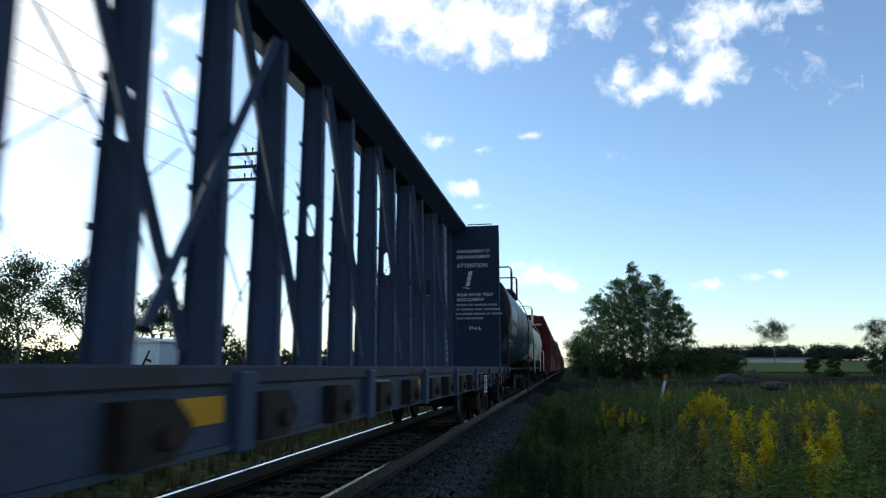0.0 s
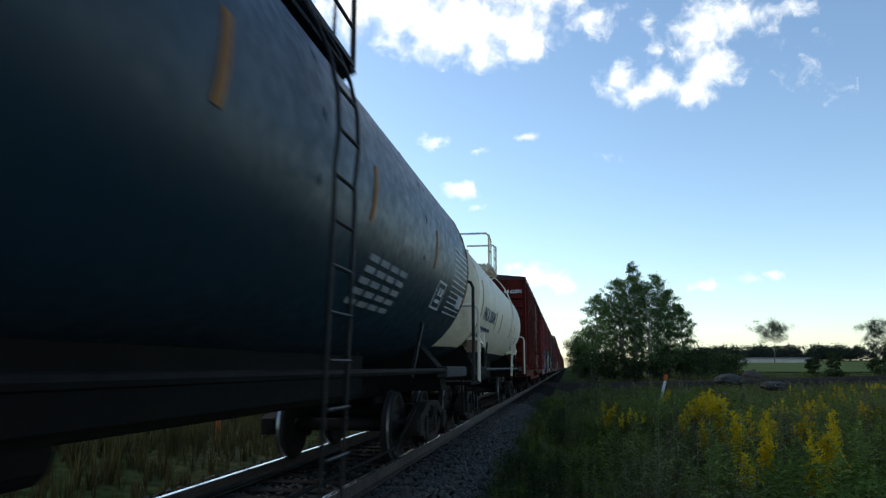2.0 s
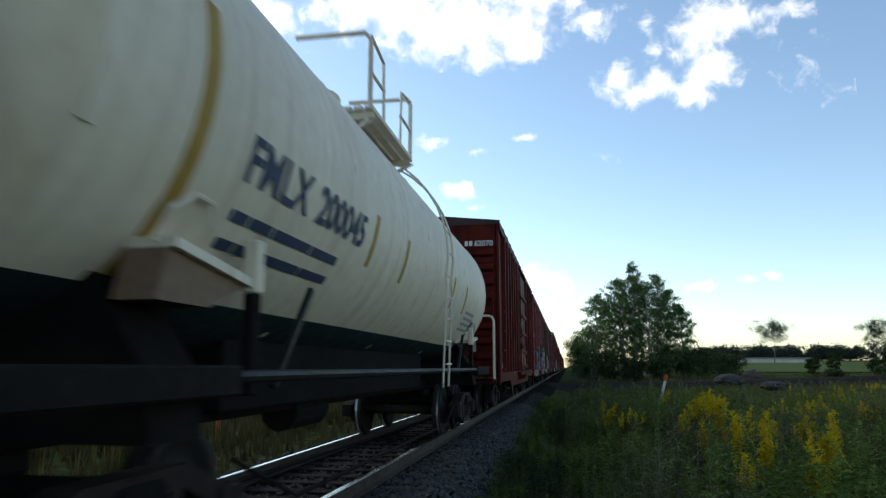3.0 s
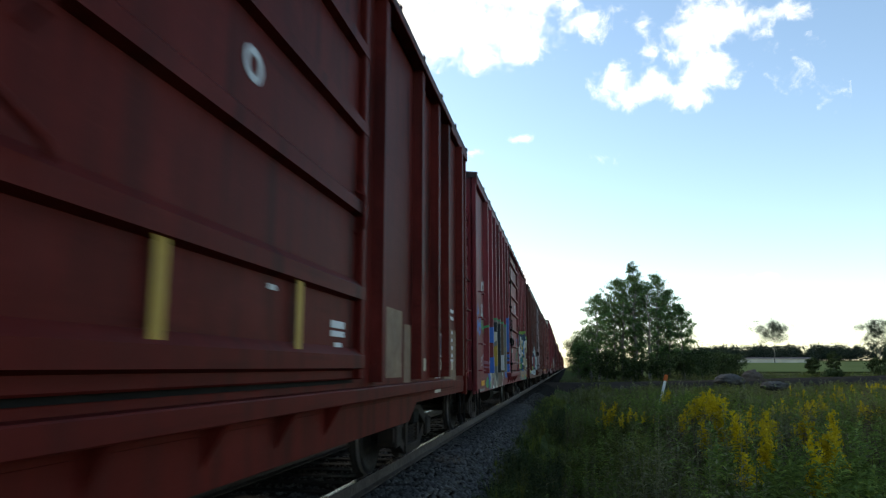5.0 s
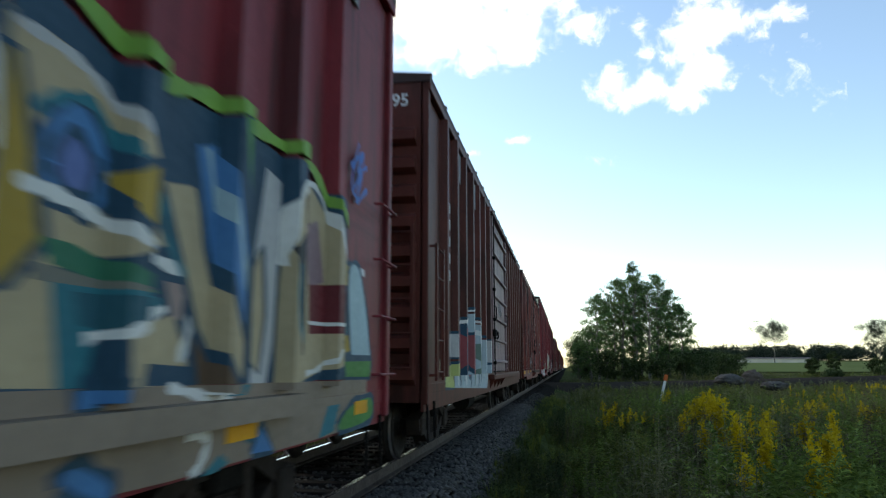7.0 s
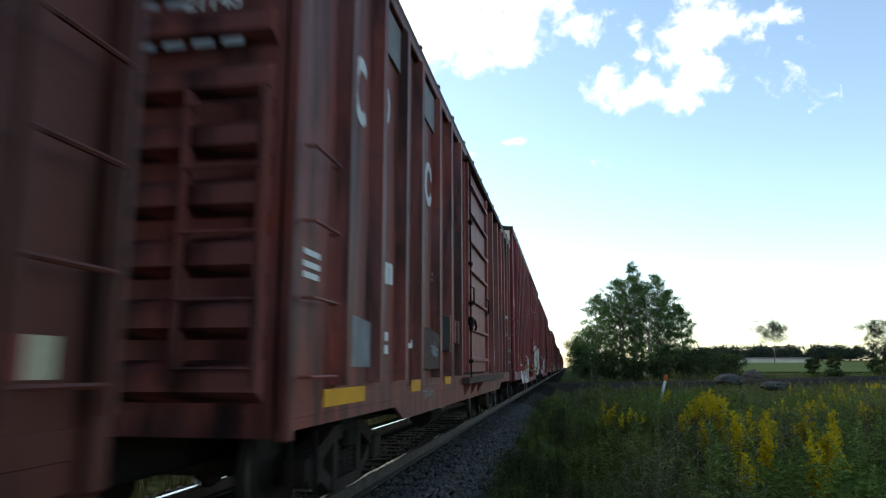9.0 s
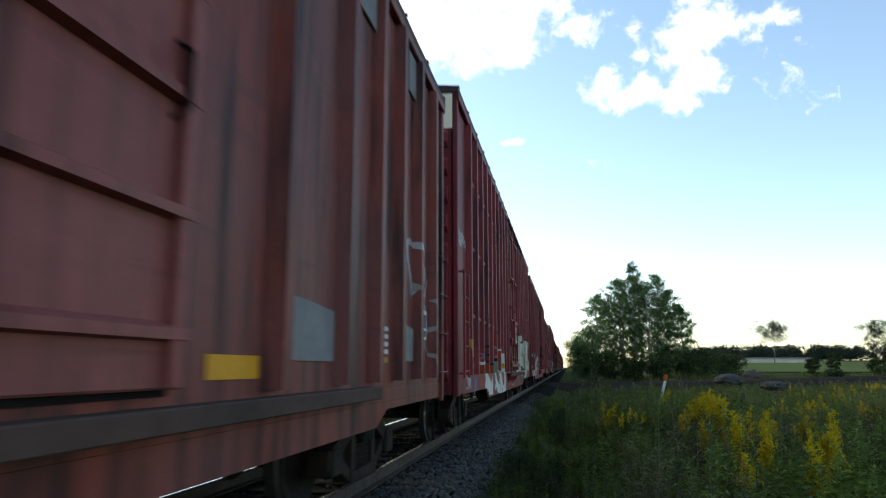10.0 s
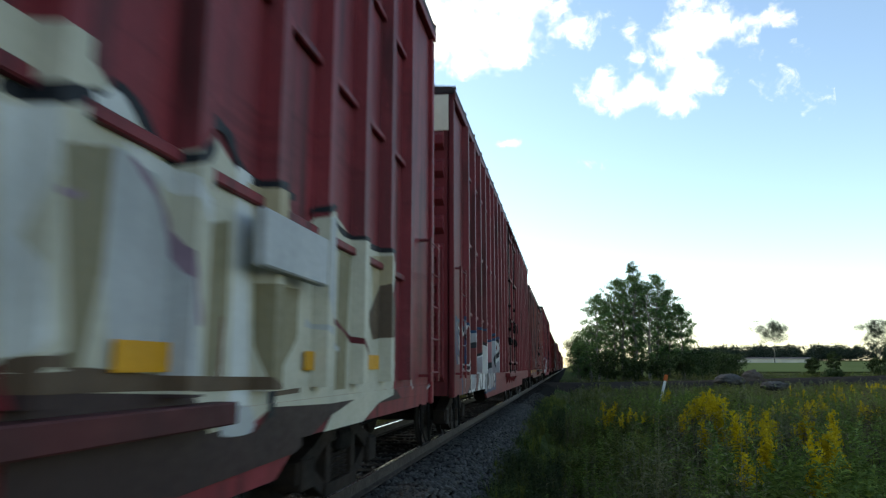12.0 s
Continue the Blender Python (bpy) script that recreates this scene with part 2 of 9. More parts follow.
M_rail = surface("handrail_black", (0.012, 0.012, 0.013), (0.009, 0.009, 0.0095), 0.55, 0.0, 3, 20)
M_shed = surface("white_cabinet_paint", (0.78, 0.78, 0.76), (0.68, 0.68, 0.66), 0.5, 0, 1, 12, (3, 3, 0.5), (0.4, 0.36, 0.3), 0.3)
M_pole = surface("weathered_pole", (0.11, 0.085, 0.065), (0.07, 0.055, 0.045), 0.9, 0, 2, 14, (10, 10, 0.4), (0.04, 0.03, 0.025), 0.5)
M_stone = surface("ballast_stone", (0.10, 0.094, 0.086), (0.026, 0.025, 0.023), 0.9, 0, 9, 40)
M_bark = surface("grey_bark", (0.22, 0.21, 0.18), (0.10, 0.09, 0.075), 0.9, 0, 2, 14, (3, 3, 1), (0.05, 0.045, 0.04), 0.6)
M_concrete = surface("pale_wall", (0.72, 0.65, 0.56), (0.6, 0.53, 0.45), 0.8, 0, 0.2, 3)
M_postwhite = surface("post_white", (0.75, 0.75, 0.74), (0.6, 0.6, 0.58), 0.5, 0, 3, 20)
M_postorange = surface("post_orange", (0.55, 0.13, 0.03), (0.4, 0.09, 0.02), 0.5, 0, 3, 20)
M_leaf_tree = foliage("aspen_leaves", (0.06, 0.125, 0.04), (0.17, 0.27, 0.09), (0.055, 0.105, 0.04))
M_leaf_dark = foliage("hedge_leaves", (0.034, 0.056, 0.020), (0.082, 0.112, 0.036), (0.03, 0.042, 0.017))
M_leaf_far = foliage("far_wood_leaves", (0.022, 0.036, 0.026), (0.042, 0.06, 0.036))
M_weed = foliage("weed_leaves", (0.075, 0.10, 0.018), (0.23, 0.26, 0.055), (0.12, 0.10, 0.035))
M_weed2 = foliage("grey_green_weed", (0.11, 0.125, 0.055), (0.30, 0.31, 0.15), (0.17, 0.14, 0.08))
M_broad = foliage("broad_weed", (0.09, 0.15, 0.025), (0.29, 0.37, 0.075), (0.12, 0.17, 0.04))
M_edgeweed = foliage("dark_edge_weed", (0.032, 0.055, 0.016), (0.09, 0.125, 0.035), (0.05, 0.045, 0.022))
M_grass = foliage("dry_grass", (0.06, 0.052, 0.02), (0.11, 0.095, 0.036), (0.045, 0.055, 0.018))
M_gold = foliage("goldenrod_bloom", (0.52, 0.38, 0.012), (0.76, 0.58, 0.02), (0.46, 0.33, 0.03))
M_brown = foliage("brown_weed", (0.10, 0.075, 0.045), (0.17, 0.13, 0.08), (0.11, 0.07, 0.06))


def ground_material():
    m, nt, b = base_mat("weedy_soil")
    v = coords(nt)
    c = mixer(nt, noise_fac(nt, v, 0.15, 5), (0.065, 0.090, 0.030), (0.11, 0.10, 0.048))
    c = mixer(nt, noise_fac(nt, v, 2.5, 5, 0.4, 0.7), c, (0.028, 0.036, 0.012))
    nt.links.new(c, b.inputs["Base Color"])
    b.inputs["Roughness"].default_value = 0.95
    b.inputs["Specular IOR Level"].default_value = 0.0
    bump(nt, b, noise_fac(nt, v, 9, 4, 0.2, 0.8), 0.6, 0.05)
    return m


def ballast_material():
    m, nt, b = base_mat("ballast_bed")
    v = coords(nt)
    vo = nt.nodes.new("ShaderNodeTexVoronoi")
    vo.inputs["Scale"].default_value = 22
    nt.links.new(v, vo.inputs["Vector"])
    # bed darker than the loose stones: the train's shadow is in its colour
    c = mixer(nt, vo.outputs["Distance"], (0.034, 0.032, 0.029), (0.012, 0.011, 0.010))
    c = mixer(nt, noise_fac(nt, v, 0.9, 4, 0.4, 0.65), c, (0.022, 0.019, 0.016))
    nt.links.new(c, b.inputs["Base Color"])
    b.inputs["Roughness"].default_value = 0.95
    b.inputs["Specular IOR Level"].default_value = 0.0
    bump(nt, b, vo.outputs["Distance"], 0.9, 0.04)
    return m


M_sp = {k: surface("spray_" + k, c, [x * 0.8 for x in c], 0.55, 0, 2.2, 22, (1, 3, 0.5), [x * 0.45 + 0.02 for x in c], 0.35, 0.1, 0.15) for k, c in dict(
    blue=(0.035, 0.125, 0.42), blue2=(0.05, 0.17, 0.36), blue3=(0.10, 0.15, 0.34), green=(0.05, 0.25, 0.10), greenb=(0.06, 0.20, 0.05), greenblue=(0.03, 0.15, 0.09),
    lime=(0.17, 0.33, 0.06), teal=(0.02, 0.15, 0.19), tealdark=(0.02, 0.09, 0.12), navy=(0.02, 0.06, 0.10), dark=(0.020, 0.024, 0.028), black=(0.013, 0.014, 0.018),
    white=(0.62, 0.62, 0.60), cream=(0.52, 0.48, 0.38), palegrey=(0.42, 0.42, 0.42), grey=(0.17, 0.165, 0.14), dullwhite=(0.36, 0.33, 0.36), dullgrey=(0.25, 0.23, 0.23), dullmauve=(0.24, 0.11, 0.15),
    ochre=(0.36, 0.24, 0.04), tan=(0.40, 0.32, 0.20), tangrey=(0.22, 0.17, 0.13), brown=(0.11, 0.07, 0.045), olive=(0.24, 0.20, 0.12), maroondark=(0.13, 0.02, 0.025),
    pinkgrey=(0.30, 0.22, 0.20), pinkred=(0.26, 0.06, 0.07), palecyan=(0.30, 0.42, 0.46), paleblue=(0.34, 0.42, 0.46), limecream=(0.40, 0.44, 0.16), mustard=(0.46, 0.25, 0.03),
    soot=(0.045, 0.026, 0.025), redmark=(0.34, 0.03, 0.035), tealwhite=(0.28, 0.38, 0.40), rust=(0.25, 0.040, 0.022), greygreen=(0.13, 0.19, 0.16), olivegreen=(0.10, 0.14, 0.09), mauvegrey=(0.22, 0.14, 0.16), mauve=(0.26, 0.17, 0.22)).items()}
M_ground = ground_material()
M_ballast = ballast_material()
M_road = surface("gravel_road", (0.055, 0.045, 0.036), (0.035, 0.030, 0.025), 0.95, 0, 1.2, 14, spec=0.0)
M_field = surface("mown_field", (0.105, 0.135, 0.05), (0.125, 0.15, 0.062), 0.9, 0, 0.05, 2.0, spec=0.0)


# ---------------------------------------------------------------- mesh helpers
def mesh_of(bm, name, material, smooth=False):
    me = bpy.data.meshes.new(name)
    bm.normal_update()
    bm.to_mesh(me)
    bm.free()
    for mm in (material if isinstance(material, (list, tuple)) else [material]):
        me.materials.append(mm)
    if smooth:
        for p in me.polygons:
            p.use_smooth = True
    return me


def place(name, me, parent=None, m=None, label=""):
    ob = new(name, me)
    if parent:
        ob.parent = parent
    if m is not None:
        ob.matrix_basis = m
    return tagged(ob, label)


def part(name, bm, material, parent, label="", m=None, smooth=False):
    if parent is not None and parent.get("settled"):
        m = Matrix.Translation((0, 0, -0.145))
    return place(name, mesh_of(bm, name, material, smooth), parent, m, label)


def thing(name, label, category, group="", at=None):
    ob = new(name)
    ob.empty_display_size = 0.3
    if at is not None:
        ob.matrix_basis = at
    return tagged(ob, label, category, group)


def bx(bm, x0, x1, y0, y1, z0, z1, bev=0.0, mi=0):
    r = bmesh.ops.create_cube(bm, size=1.0)
    vs = r["verts"]
    bmesh.ops.scale(bm, vec=(x1 - x0, y1 - y0, z1 - z0), verts=vs)
    bmesh.ops.translate(bm, vec=((x0 + x1) / 2, (y0 + y1) / 2, (z0 + z1) / 2), verts=vs)
    fs = set(f for v in vs for f in v.link_faces)
    for f in fs:
        f.material_index = mi
    if bev:
        es = list(set(e for v in vs for e in v.link_edges))
        r = bmesh.ops.bevel(bm, geom=es, offset=bev, segments=1, affect="EDGES")
        for f in r["faces"]:
            f.material_index = mi
    return bm


def prism(bm, prof, axis, a0, a1, mi=0):
    """Extrude a closed profile. axis 'x': profile in (y, z); 'y': (x, z); 'z': (x, y)."""
    def v3(p, a):
        return {"x": (a, p[0], p[1]), "y": (p[0], a, p[1]), "z": (p[0], p[1], a)}[axis]
    lo = [bm.verts.new(v3(p, a0)) for p in prof]
    hi = [bm.verts.new(v3(p, a1)) for p in prof]
    n = len(prof)
    fs = [bm.faces.new((lo[i], lo[(i + 1) % n], hi[(i + 1) % n], hi[i])) for i in range(n)]
    fs += [bm.faces.new(lo[::-1]), bm.faces.new(hi)]
    for f in fs:
        f.material_index = mi
    bmesh.ops.recalc_face_normals(bm, faces=fs)
    return bm


def cyl(bm, c, r, length, axis="z", seg=12, r2=None, mi=0):
    rot = {"z": Matrix(), "x": Matrix.Rotation(math.pi / 2, 4, "Y"), "y": Matrix.Rotation(-math.pi / 2, 4, "X")}[axis]
    g = bmesh.ops.create_cone(bm, cap_ends=True, segments=seg, radius1=r, radius2=r if r2 is None else r2, depth=length,
                              matrix=Matrix.Translation(c) @ rot)
    for v in g["verts"]:
        for f in v.link_faces:
            f.material_index = mi
    return bm


def tube(bm, pts, r, seg=6, r_end=None, mi=0):
    """A round bar along a polyline."""
    pts = [Vector(p) for p in pts]
    rings = []
    n = len(pts)
    for i, p in enumerate(pts):
        d = (pts[min(i + 1, n - 1)] - pts[max(i - 1, 0)]).normalized()
        a = d.cross(Vector((0, 0, 1)) if abs(d.z) < 0.9 else Vector((1, 0, 0))).normalized()
        b = d.cross(a)
        rr = r if r_end is None else r + (r_end - r) * i / max(1, n - 1)
        rings.append([bm.verts.new(p + (a * math.cos(t) + b * math.sin(t)) * rr)
                      for t in (2 * math.pi * k / seg for k in range(seg))])
    fs = []
    for q, w in zip(rings, rings[1:]):
        for k in range(seg):
            fs.append(bm.faces.new((q[k], q[(k + 1) % seg], w[(k + 1) % seg], w[k])))
    fs += [bm.faces.new(rings[0]), bm.faces.new(rings[-1][::-1])]
    for f in fs:
        f.material_index = mi
    bmesh.ops.recalc_face_normals(bm, faces=fs)
    return bm


def lathe(bm, prof, axis_x=True, seg=24, mi=None):
    """Turn a profile of (along, radius) about the x axis (or y)."""
    rings = []
    for a, r in prof:
        rings.append([bm.verts.new((a, r * math.cos(t), r * math.sin(t)) if axis_x else (r * math.cos(t), a, r * math.sin(t)))
                      for t in (2 * math.pi * k / seg for k in range(seg))])
    fs = []
    for j, (q, w) in enumerate(zip(rings, rings[1:])):
        for k in range(seg):
            f = bm.faces.new((q[k], q[(k + 1) % seg], w[(k + 1) % seg], w[k]))
            if mi:
                f.material_index = mi[j]
            fs.append(f)
    fs += [bm.faces.new(rings[0]), bm.faces.new(rings[-1])]
    bmesh.ops.recalc_face_normals(bm, faces=fs)
    return bm


def fast_mesh(name, verts, tris, material):
    """A triangle mesh from arrays."""
    me = bpy.data.meshes.new(name)
    me.vertices.add(len(verts))
    me.vertices.foreach_set("co", np.asarray(verts, np.float32).ravel())
    me.loops.add(len(tris) * 3)
    me.loops.foreach_set("vertex_index", np.asarray(tris, np.int32).ravel())
    me.polygons.add(len(tris))
    me.polygons.foreach_set("loop_start", np.arange(len(tris), dtype=np.int32) * 3)
    me.update(calc_edges=True)
    me.materials.append(material)
    return me


def scatter(templates, spots, rng):
    """Copies of templates (verts, tris) at spots (x, y, z, scale), turned at random; returns arrays."""
    allv, allt, off = [], [], 0
    spots = np.asarray(spots, float)
    pick = rng.integers(0, len(templates), len(spots))
    for k, (tv, tt) in enumerate(templates):
        s = spots[pick == k]
        if not len(s):
            continue
        a = rng.uniform(0, 2 * math.pi, len(s))
        ca, sa = np.cos(a)[:, None], np.sin(a)[:, None]
        sc = s[:, 3][:, None]
        x, y, z = tv[:, 0][None], tv[:, 1][None], tv[:, 2][None]
        vx = (x * ca - y * sa) * sc + s[:, 0][:, None]
        vy = (x * sa + y * ca) * sc + s[:, 1][:, None]
        vz = z * sc * rng.uniform(0.8, 1.2, len(s))[:, None] + s[:, 2][:, None]
        allv.append(np.stack([vx, vy, vz], -1).reshape(-1, 3))
        allt.append((tt[None] + (np.arange(len(s)) * len(tv))[:, None, None] + off).reshape(-1, 3))
        off += len(s) * len(tv)
    return np.concatenate(allv), np.concatenate(allt)


SIDE = Matrix(((0, 0, 1, 0), (1, 0, 0, 0), (0, 1, 0, 0), (0, 0, 0, 1)))     # written on a +x side
FRONT = Matrix(((1, 0, 0, 0), (0, 0, -1, 0), (0, 1, 0, 0), (0, 0, 0, 1)))   # written on an end that faces -y


def letters(body, size, name="lettering"):
    cu = bpy.data.curves.new(name, "FONT")
    cu.body, cu.size, cu.align_x = body, size, "LEFT"
    cu.resolution_u, cu.offset = 3, size * 0.022
    ob = bpy.data.objects.new(name, cu)
    scene.collection.objects.link(ob)
    bpy.context.view_layer.update()
    me = bpy.data.meshes.new_from_object(ob.evaluated_get(bpy.context.evaluated_depsgraph_get()))
    bpy.data.objects.remove(ob)
    bpy.data.curves.remove(cu)
    return me


def write(body, size, material, parent, where, frame_m, wrap=None, label=""):
    """Lettering laid on a flat side, or wrapped on a tank of radius wrap[0] and axis height wrap[1]."""
    me = letters(body, size)
    drop = Matrix.Translation((0, 0, -0.145 if parent.get("settled") else 0.0))
    me.materials.clear()
    me.materials.append(material)
    if wrap:
        r, zc = wrap
        for v in me.vertices:
            a = (where[2] - zc) / r + v.co.y / r
            v.co = (r * math.cos(a), where[1] + v.co.x, zc + r * math.sin(a))
        return place("lettering", me, parent, drop, label)
    return place("lettering", me, parent, drop @ Matrix.Translation(where) @ frame_m, label)


def bars(rects, material, parent, x, label="", name="stencil", wrap=None):
    """Plain bars (y0, y1, z0, z1) that stand for small writing on a side."""
    for y0, y1, z0, z1 in rects:
        bm = bmesh.new()
        if wrap:
            r, zc = wrap
            a0, a1 = (z0 - zc) / r, (z1 - zc) / r
            q = [bm.verts.new((r * math.cos(a), y, zc + r * math.sin(a))) for a, y in ((a0, y0), (a0, y1), (a1, y1), (a1, y0))]
            bm.faces.new(q)
        else:
            bx(bm, x, x + 0.004, y0, y1, z0, z1)
        part(name, bm, material, parent, label)


def word_bars(y, z, widths, h, gap=0.03):
    out = []
    for w in widths:
        out.append((y, y + w, z, z + h))
        y += w + gap
    return out


# ---------------------------------------------------------------- terrain, track and road
def ground_z(x, y):
    """Height of the open ground: a shallow trackside ditch that rises to a far field."""
    d = abs(x - TRACK_X)
    z = -0.74 - 0.12 * math.exp(-((d - 3.4) / 1.2) ** 2)
    if d < 2.4:
        z = -0.6
    far = max(0.0, y - 45.0)
    if x > TRACK_X:
        z += min(6.0, far * 0.0155) * min(1.0, max(0.0, (x - 2.0) / 12.0))
    else:
        z += min(1.5, max(0.0, (-x - 14.0)) * 0.012)
    return z + 0.06 * math.sin(x * 0.9 + 1.3) * math.sin(y * 0.37)


def build_ground():
    bm = bmesh.new()
    xs = [-3000, -900, -300, -120, -60, -40, -28, -20, -15, -12, -10, -8.5, -7.5, -6.5, -5.6, -4.6, -3.1, -1.7, -0.7, 0.2, 1.2, 2.4,
          4, 6, 8, 11, 15, 20, 27, 36, 50, 75, 120, 200, 350, 700, 1500, 3000]
    ys = [-800, -200, -60, -20, -8, 0, 4, 8, 12, 16, 20, 25, 30, 36, 43, 50, 57, 64, 72, 82, 95, 112, 135, 165, 200, 260, 340, 460, 700, 1200, 2200, 4200]
    grid = [[bm.verts.new((x, y, ground_z(x, y))) for x in xs] for y in ys]
    for a, b in zip(grid, grid[1:]):
        for i in range(len(xs) - 1):
            bm.faces.new((a[i], a[i + 1], b[i + 1], b[i]))
    ob = part("ground", bm, M_ground, None, "weedy trackside ground rising to far fields", smooth=True)
    return tagged(ob, category="ground", kind="structure")


ground = build_ground()


def build_ballast():
    bm = bmesh.new()
    prof = [(-2.45, -0.72), (-1.55, -0.23), (-0.9, -0.2), (0.9, -0.2), (1.5, -0.23), (2.35, -0.72), (2.35, -1.0), (-2.45, -1.0)]
    prism(bm, [(TRACK_X + a, z) for a, z in prof], "y", -60, 1500)
    return tagged(part("ballast_bed", bm, M_ballast, None, "crushed stone ballast bed under the track, coloured dark for the train's shade"), category="ballast", kind="structure")


ballast = build_ballast()


def build_track():
    tr = tagged(new("track"), "single railway track with rusty rails on wooden ties", "railway track", kind="structure")
    prof = [(-0.07, -0.165), (0.07, -0.165), (0.07, -0.15), (0.012, -0.135), (0.012, -0.045), (0.036, -0.035), (0.036, -0.006), (0.028, 0.0),
            (-0.028, 0.0), (-0.036, -0.006), (-0.036, -0.035), (-0.012, -0.045), (-0.012, -0.135), (-0.07, -0.15)]
    for side in (-1, 1):
        bm = bmesh.new()
        prism(bm, [(TRACK_X + side * 0.77 + a, z) for a, z in prof], "y", -60, 1500)
        for f in bm.faces:
            if f.normal.z > 0.5 and f.calc_center_median().z > -0.004:
                f.material_index = 1
        part("rail", bm, [M_steel, M_railtop], tr, "rusty rail with a polished top")
    return tr


track = build_track()


def build_road():
    bm = bmesh.new()
    segs = [(-60, 62), (-8, 63), (2, 63), (12, 66), (30, 74), (60, 95), (110, 140)]
    for (xa, ya), (xb, yb) in zip(segs, segs[1:]):
        za = -0.16 + (max(0, xa - 4) * 0.02)
        zb = -0.16 + (max(0, xb - 4) * 0.02)
        q = [(xa, ya - 3.2, za), (xb, yb - 3.2, zb), (xb, yb + 3.2, zb), (xa, ya + 3.2, za)]
        top = [bm.verts.new(p) for p in q]
        bot = [bm.verts.new((p[0], p[1] + s * 1.6, p[2] - 1.2)) for p, s in zip(q, (-1, -1, 1, 1))]
        bm.faces.new(top)
        for i in range(4):
            bm.faces.new((top[i], bot[i], bot[(i + 1) % 4], top[(i + 1) % 4]))
    return tagged(part("road", bm, M_road, None, "grey gravel road that crosses the track"), category="road", kind="structure")


road = build_road()

field_bm = bmesh.new()
fx, fy = [28, 45, 70, 110, 180, 320], [118, 150, 190, 240, 300]
fg = [[field_bm.verts.new((x, y, ground_z(x, y) + 0.12)) for x in fx] for y in fy]
for ra, rb in zip(fg, fg[1:]):
    for i in range(len(fx) - 1):
        field_bm.faces.new((ra[i], ra[i + 1], rb[i + 1], rb[i]))
tagged(part("field", field_bm, M_field, None, "bright green mown field beyond the weeds"), category="field", kind="structure")


# ---------------------------------------------------------------- trucks, couplers: shared by all cars
WHEEL_R = 0.44


def wheelset_mesh():
    bm = bmesh.new()
    for s in (-1, 1):
        p = [(0.66, 0.10), (0.675, 0.30), (0.66, 0.36), (0.655, 0.455), (0.685, 0.475), (0.695, 0.445), (0.735, 0.4425), (0.768, 0.441), (0.79, 0.44), (0.79, 0.37), (0.75, 0.33), (0.735, 0.16), (0.80, 0.13), (0.80, 0.09)]
        lathe(bm, [(s * a, r) for a, r in p], True, 28, [0, 0, 0, 0, 0, 0, 1, 0, 0, 0, 0, 0, 0])
    cyl(bm, (0, 0, 0), 0.085, 2.1, "x", 10)
    for s in (-1, 1):
        cyl(bm, (s * 1.06, 0, 0), 0.12, 0.12, "x", 6)
    return mesh_of(bm, "wheelset", [M_wheel, M_tread], True)


def sideframe_mesh():
    """Cast side frame in y, z with open windows, from bars."""
    bm = bmesh.new()
    x0, x1 = 0.92, 1.10
    top = [(-1.08, 0.36), (-1.08, 0.52), (-0.74, 0.60), (-0.42, 0.72), (0.42, 0.72), (0.74, 0.60), (1.08, 0.52), (1.08, 0.36), (0.80, 0.42), (0.40, 0.60), (-0.40, 0.60), (-0.80, 0.42)]
    prism(bm, top, "x", x0, x1)
    prism(bm, [(-0.42, 0.17), (0.42, 0.17), (0.42, 0.27), (-0.42, 0.27)], "x", x0, x1)
    for s in (-1, 1):
        prism(bm, [(s * 0.40, 0.17), (s * 0.40, 0.29), (s * 0.84, 0.52), (s * 0.95, 0.44)], "x", x0 + 0.02, x1 - 0.02)
        prism(bm, [(s * 0.28, 0.25), (s * 0.40, 0.25), (s * 0.40, 0.66), (s * 0.28, 0.66)], "x", x0 + 0.01, x1 - 0.01)
        bx(bm, x0 - 0.02, x1 + 0.03, s * 0.89 - 0.14, s * 0.89 + 0.14, 0.30, 0.54, 0.02)
    return mesh_of(bm, "sideframe", M_sideframe)


def spring_mesh():
    """One coil spring, ridged."""
    bm = bmesh.new()
    prof = []
    for k in range(6):
        prof += [(0.275 + 0.046 * k, 0.058), (0.283 + 0.046 * k, 0.076), (0.301 + 0.046 * k, 0.076), (0.309 + 0.046 * k, 0.058)]
    lathe(bm, prof, True, 8)
    bmesh.ops.transform(bm, matrix=Matrix.Rotation(-math.pi / 2, 4, "Y"), verts=bm.verts[:])
    return mesh_of(bm, "coil_spring", M_sideframe)


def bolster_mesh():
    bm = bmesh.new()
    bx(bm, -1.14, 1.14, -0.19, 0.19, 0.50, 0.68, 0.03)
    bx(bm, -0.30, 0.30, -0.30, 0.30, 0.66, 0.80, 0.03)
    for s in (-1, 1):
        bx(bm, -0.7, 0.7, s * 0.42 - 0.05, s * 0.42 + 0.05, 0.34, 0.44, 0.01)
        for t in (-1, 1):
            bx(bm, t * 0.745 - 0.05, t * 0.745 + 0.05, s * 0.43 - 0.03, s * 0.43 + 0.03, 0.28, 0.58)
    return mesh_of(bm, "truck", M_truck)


def coupler_mesh():
    bm = bmesh.new()
    bx(bm, -0.07, 0.07, -0.55, 0.6, 0.78, 0.92, 0.015)
    bx(bm, -0.17, 0.15, -0.78, -0.52, 0.72, 0.98, 0.03)
    bx(bm, 0.03, 0.16, -0.88, -0.70, 0.74, 0.96, 0.03)
    tube(bm, [(0.35, -0.1, 0.85), (0.38, -0.4, 0.5), (0.25, -0.75, 0.42), (0.12, -0.88, 0.62)], 0.025, 6)
    return mesh_of(bm, "coupler", M_truck)


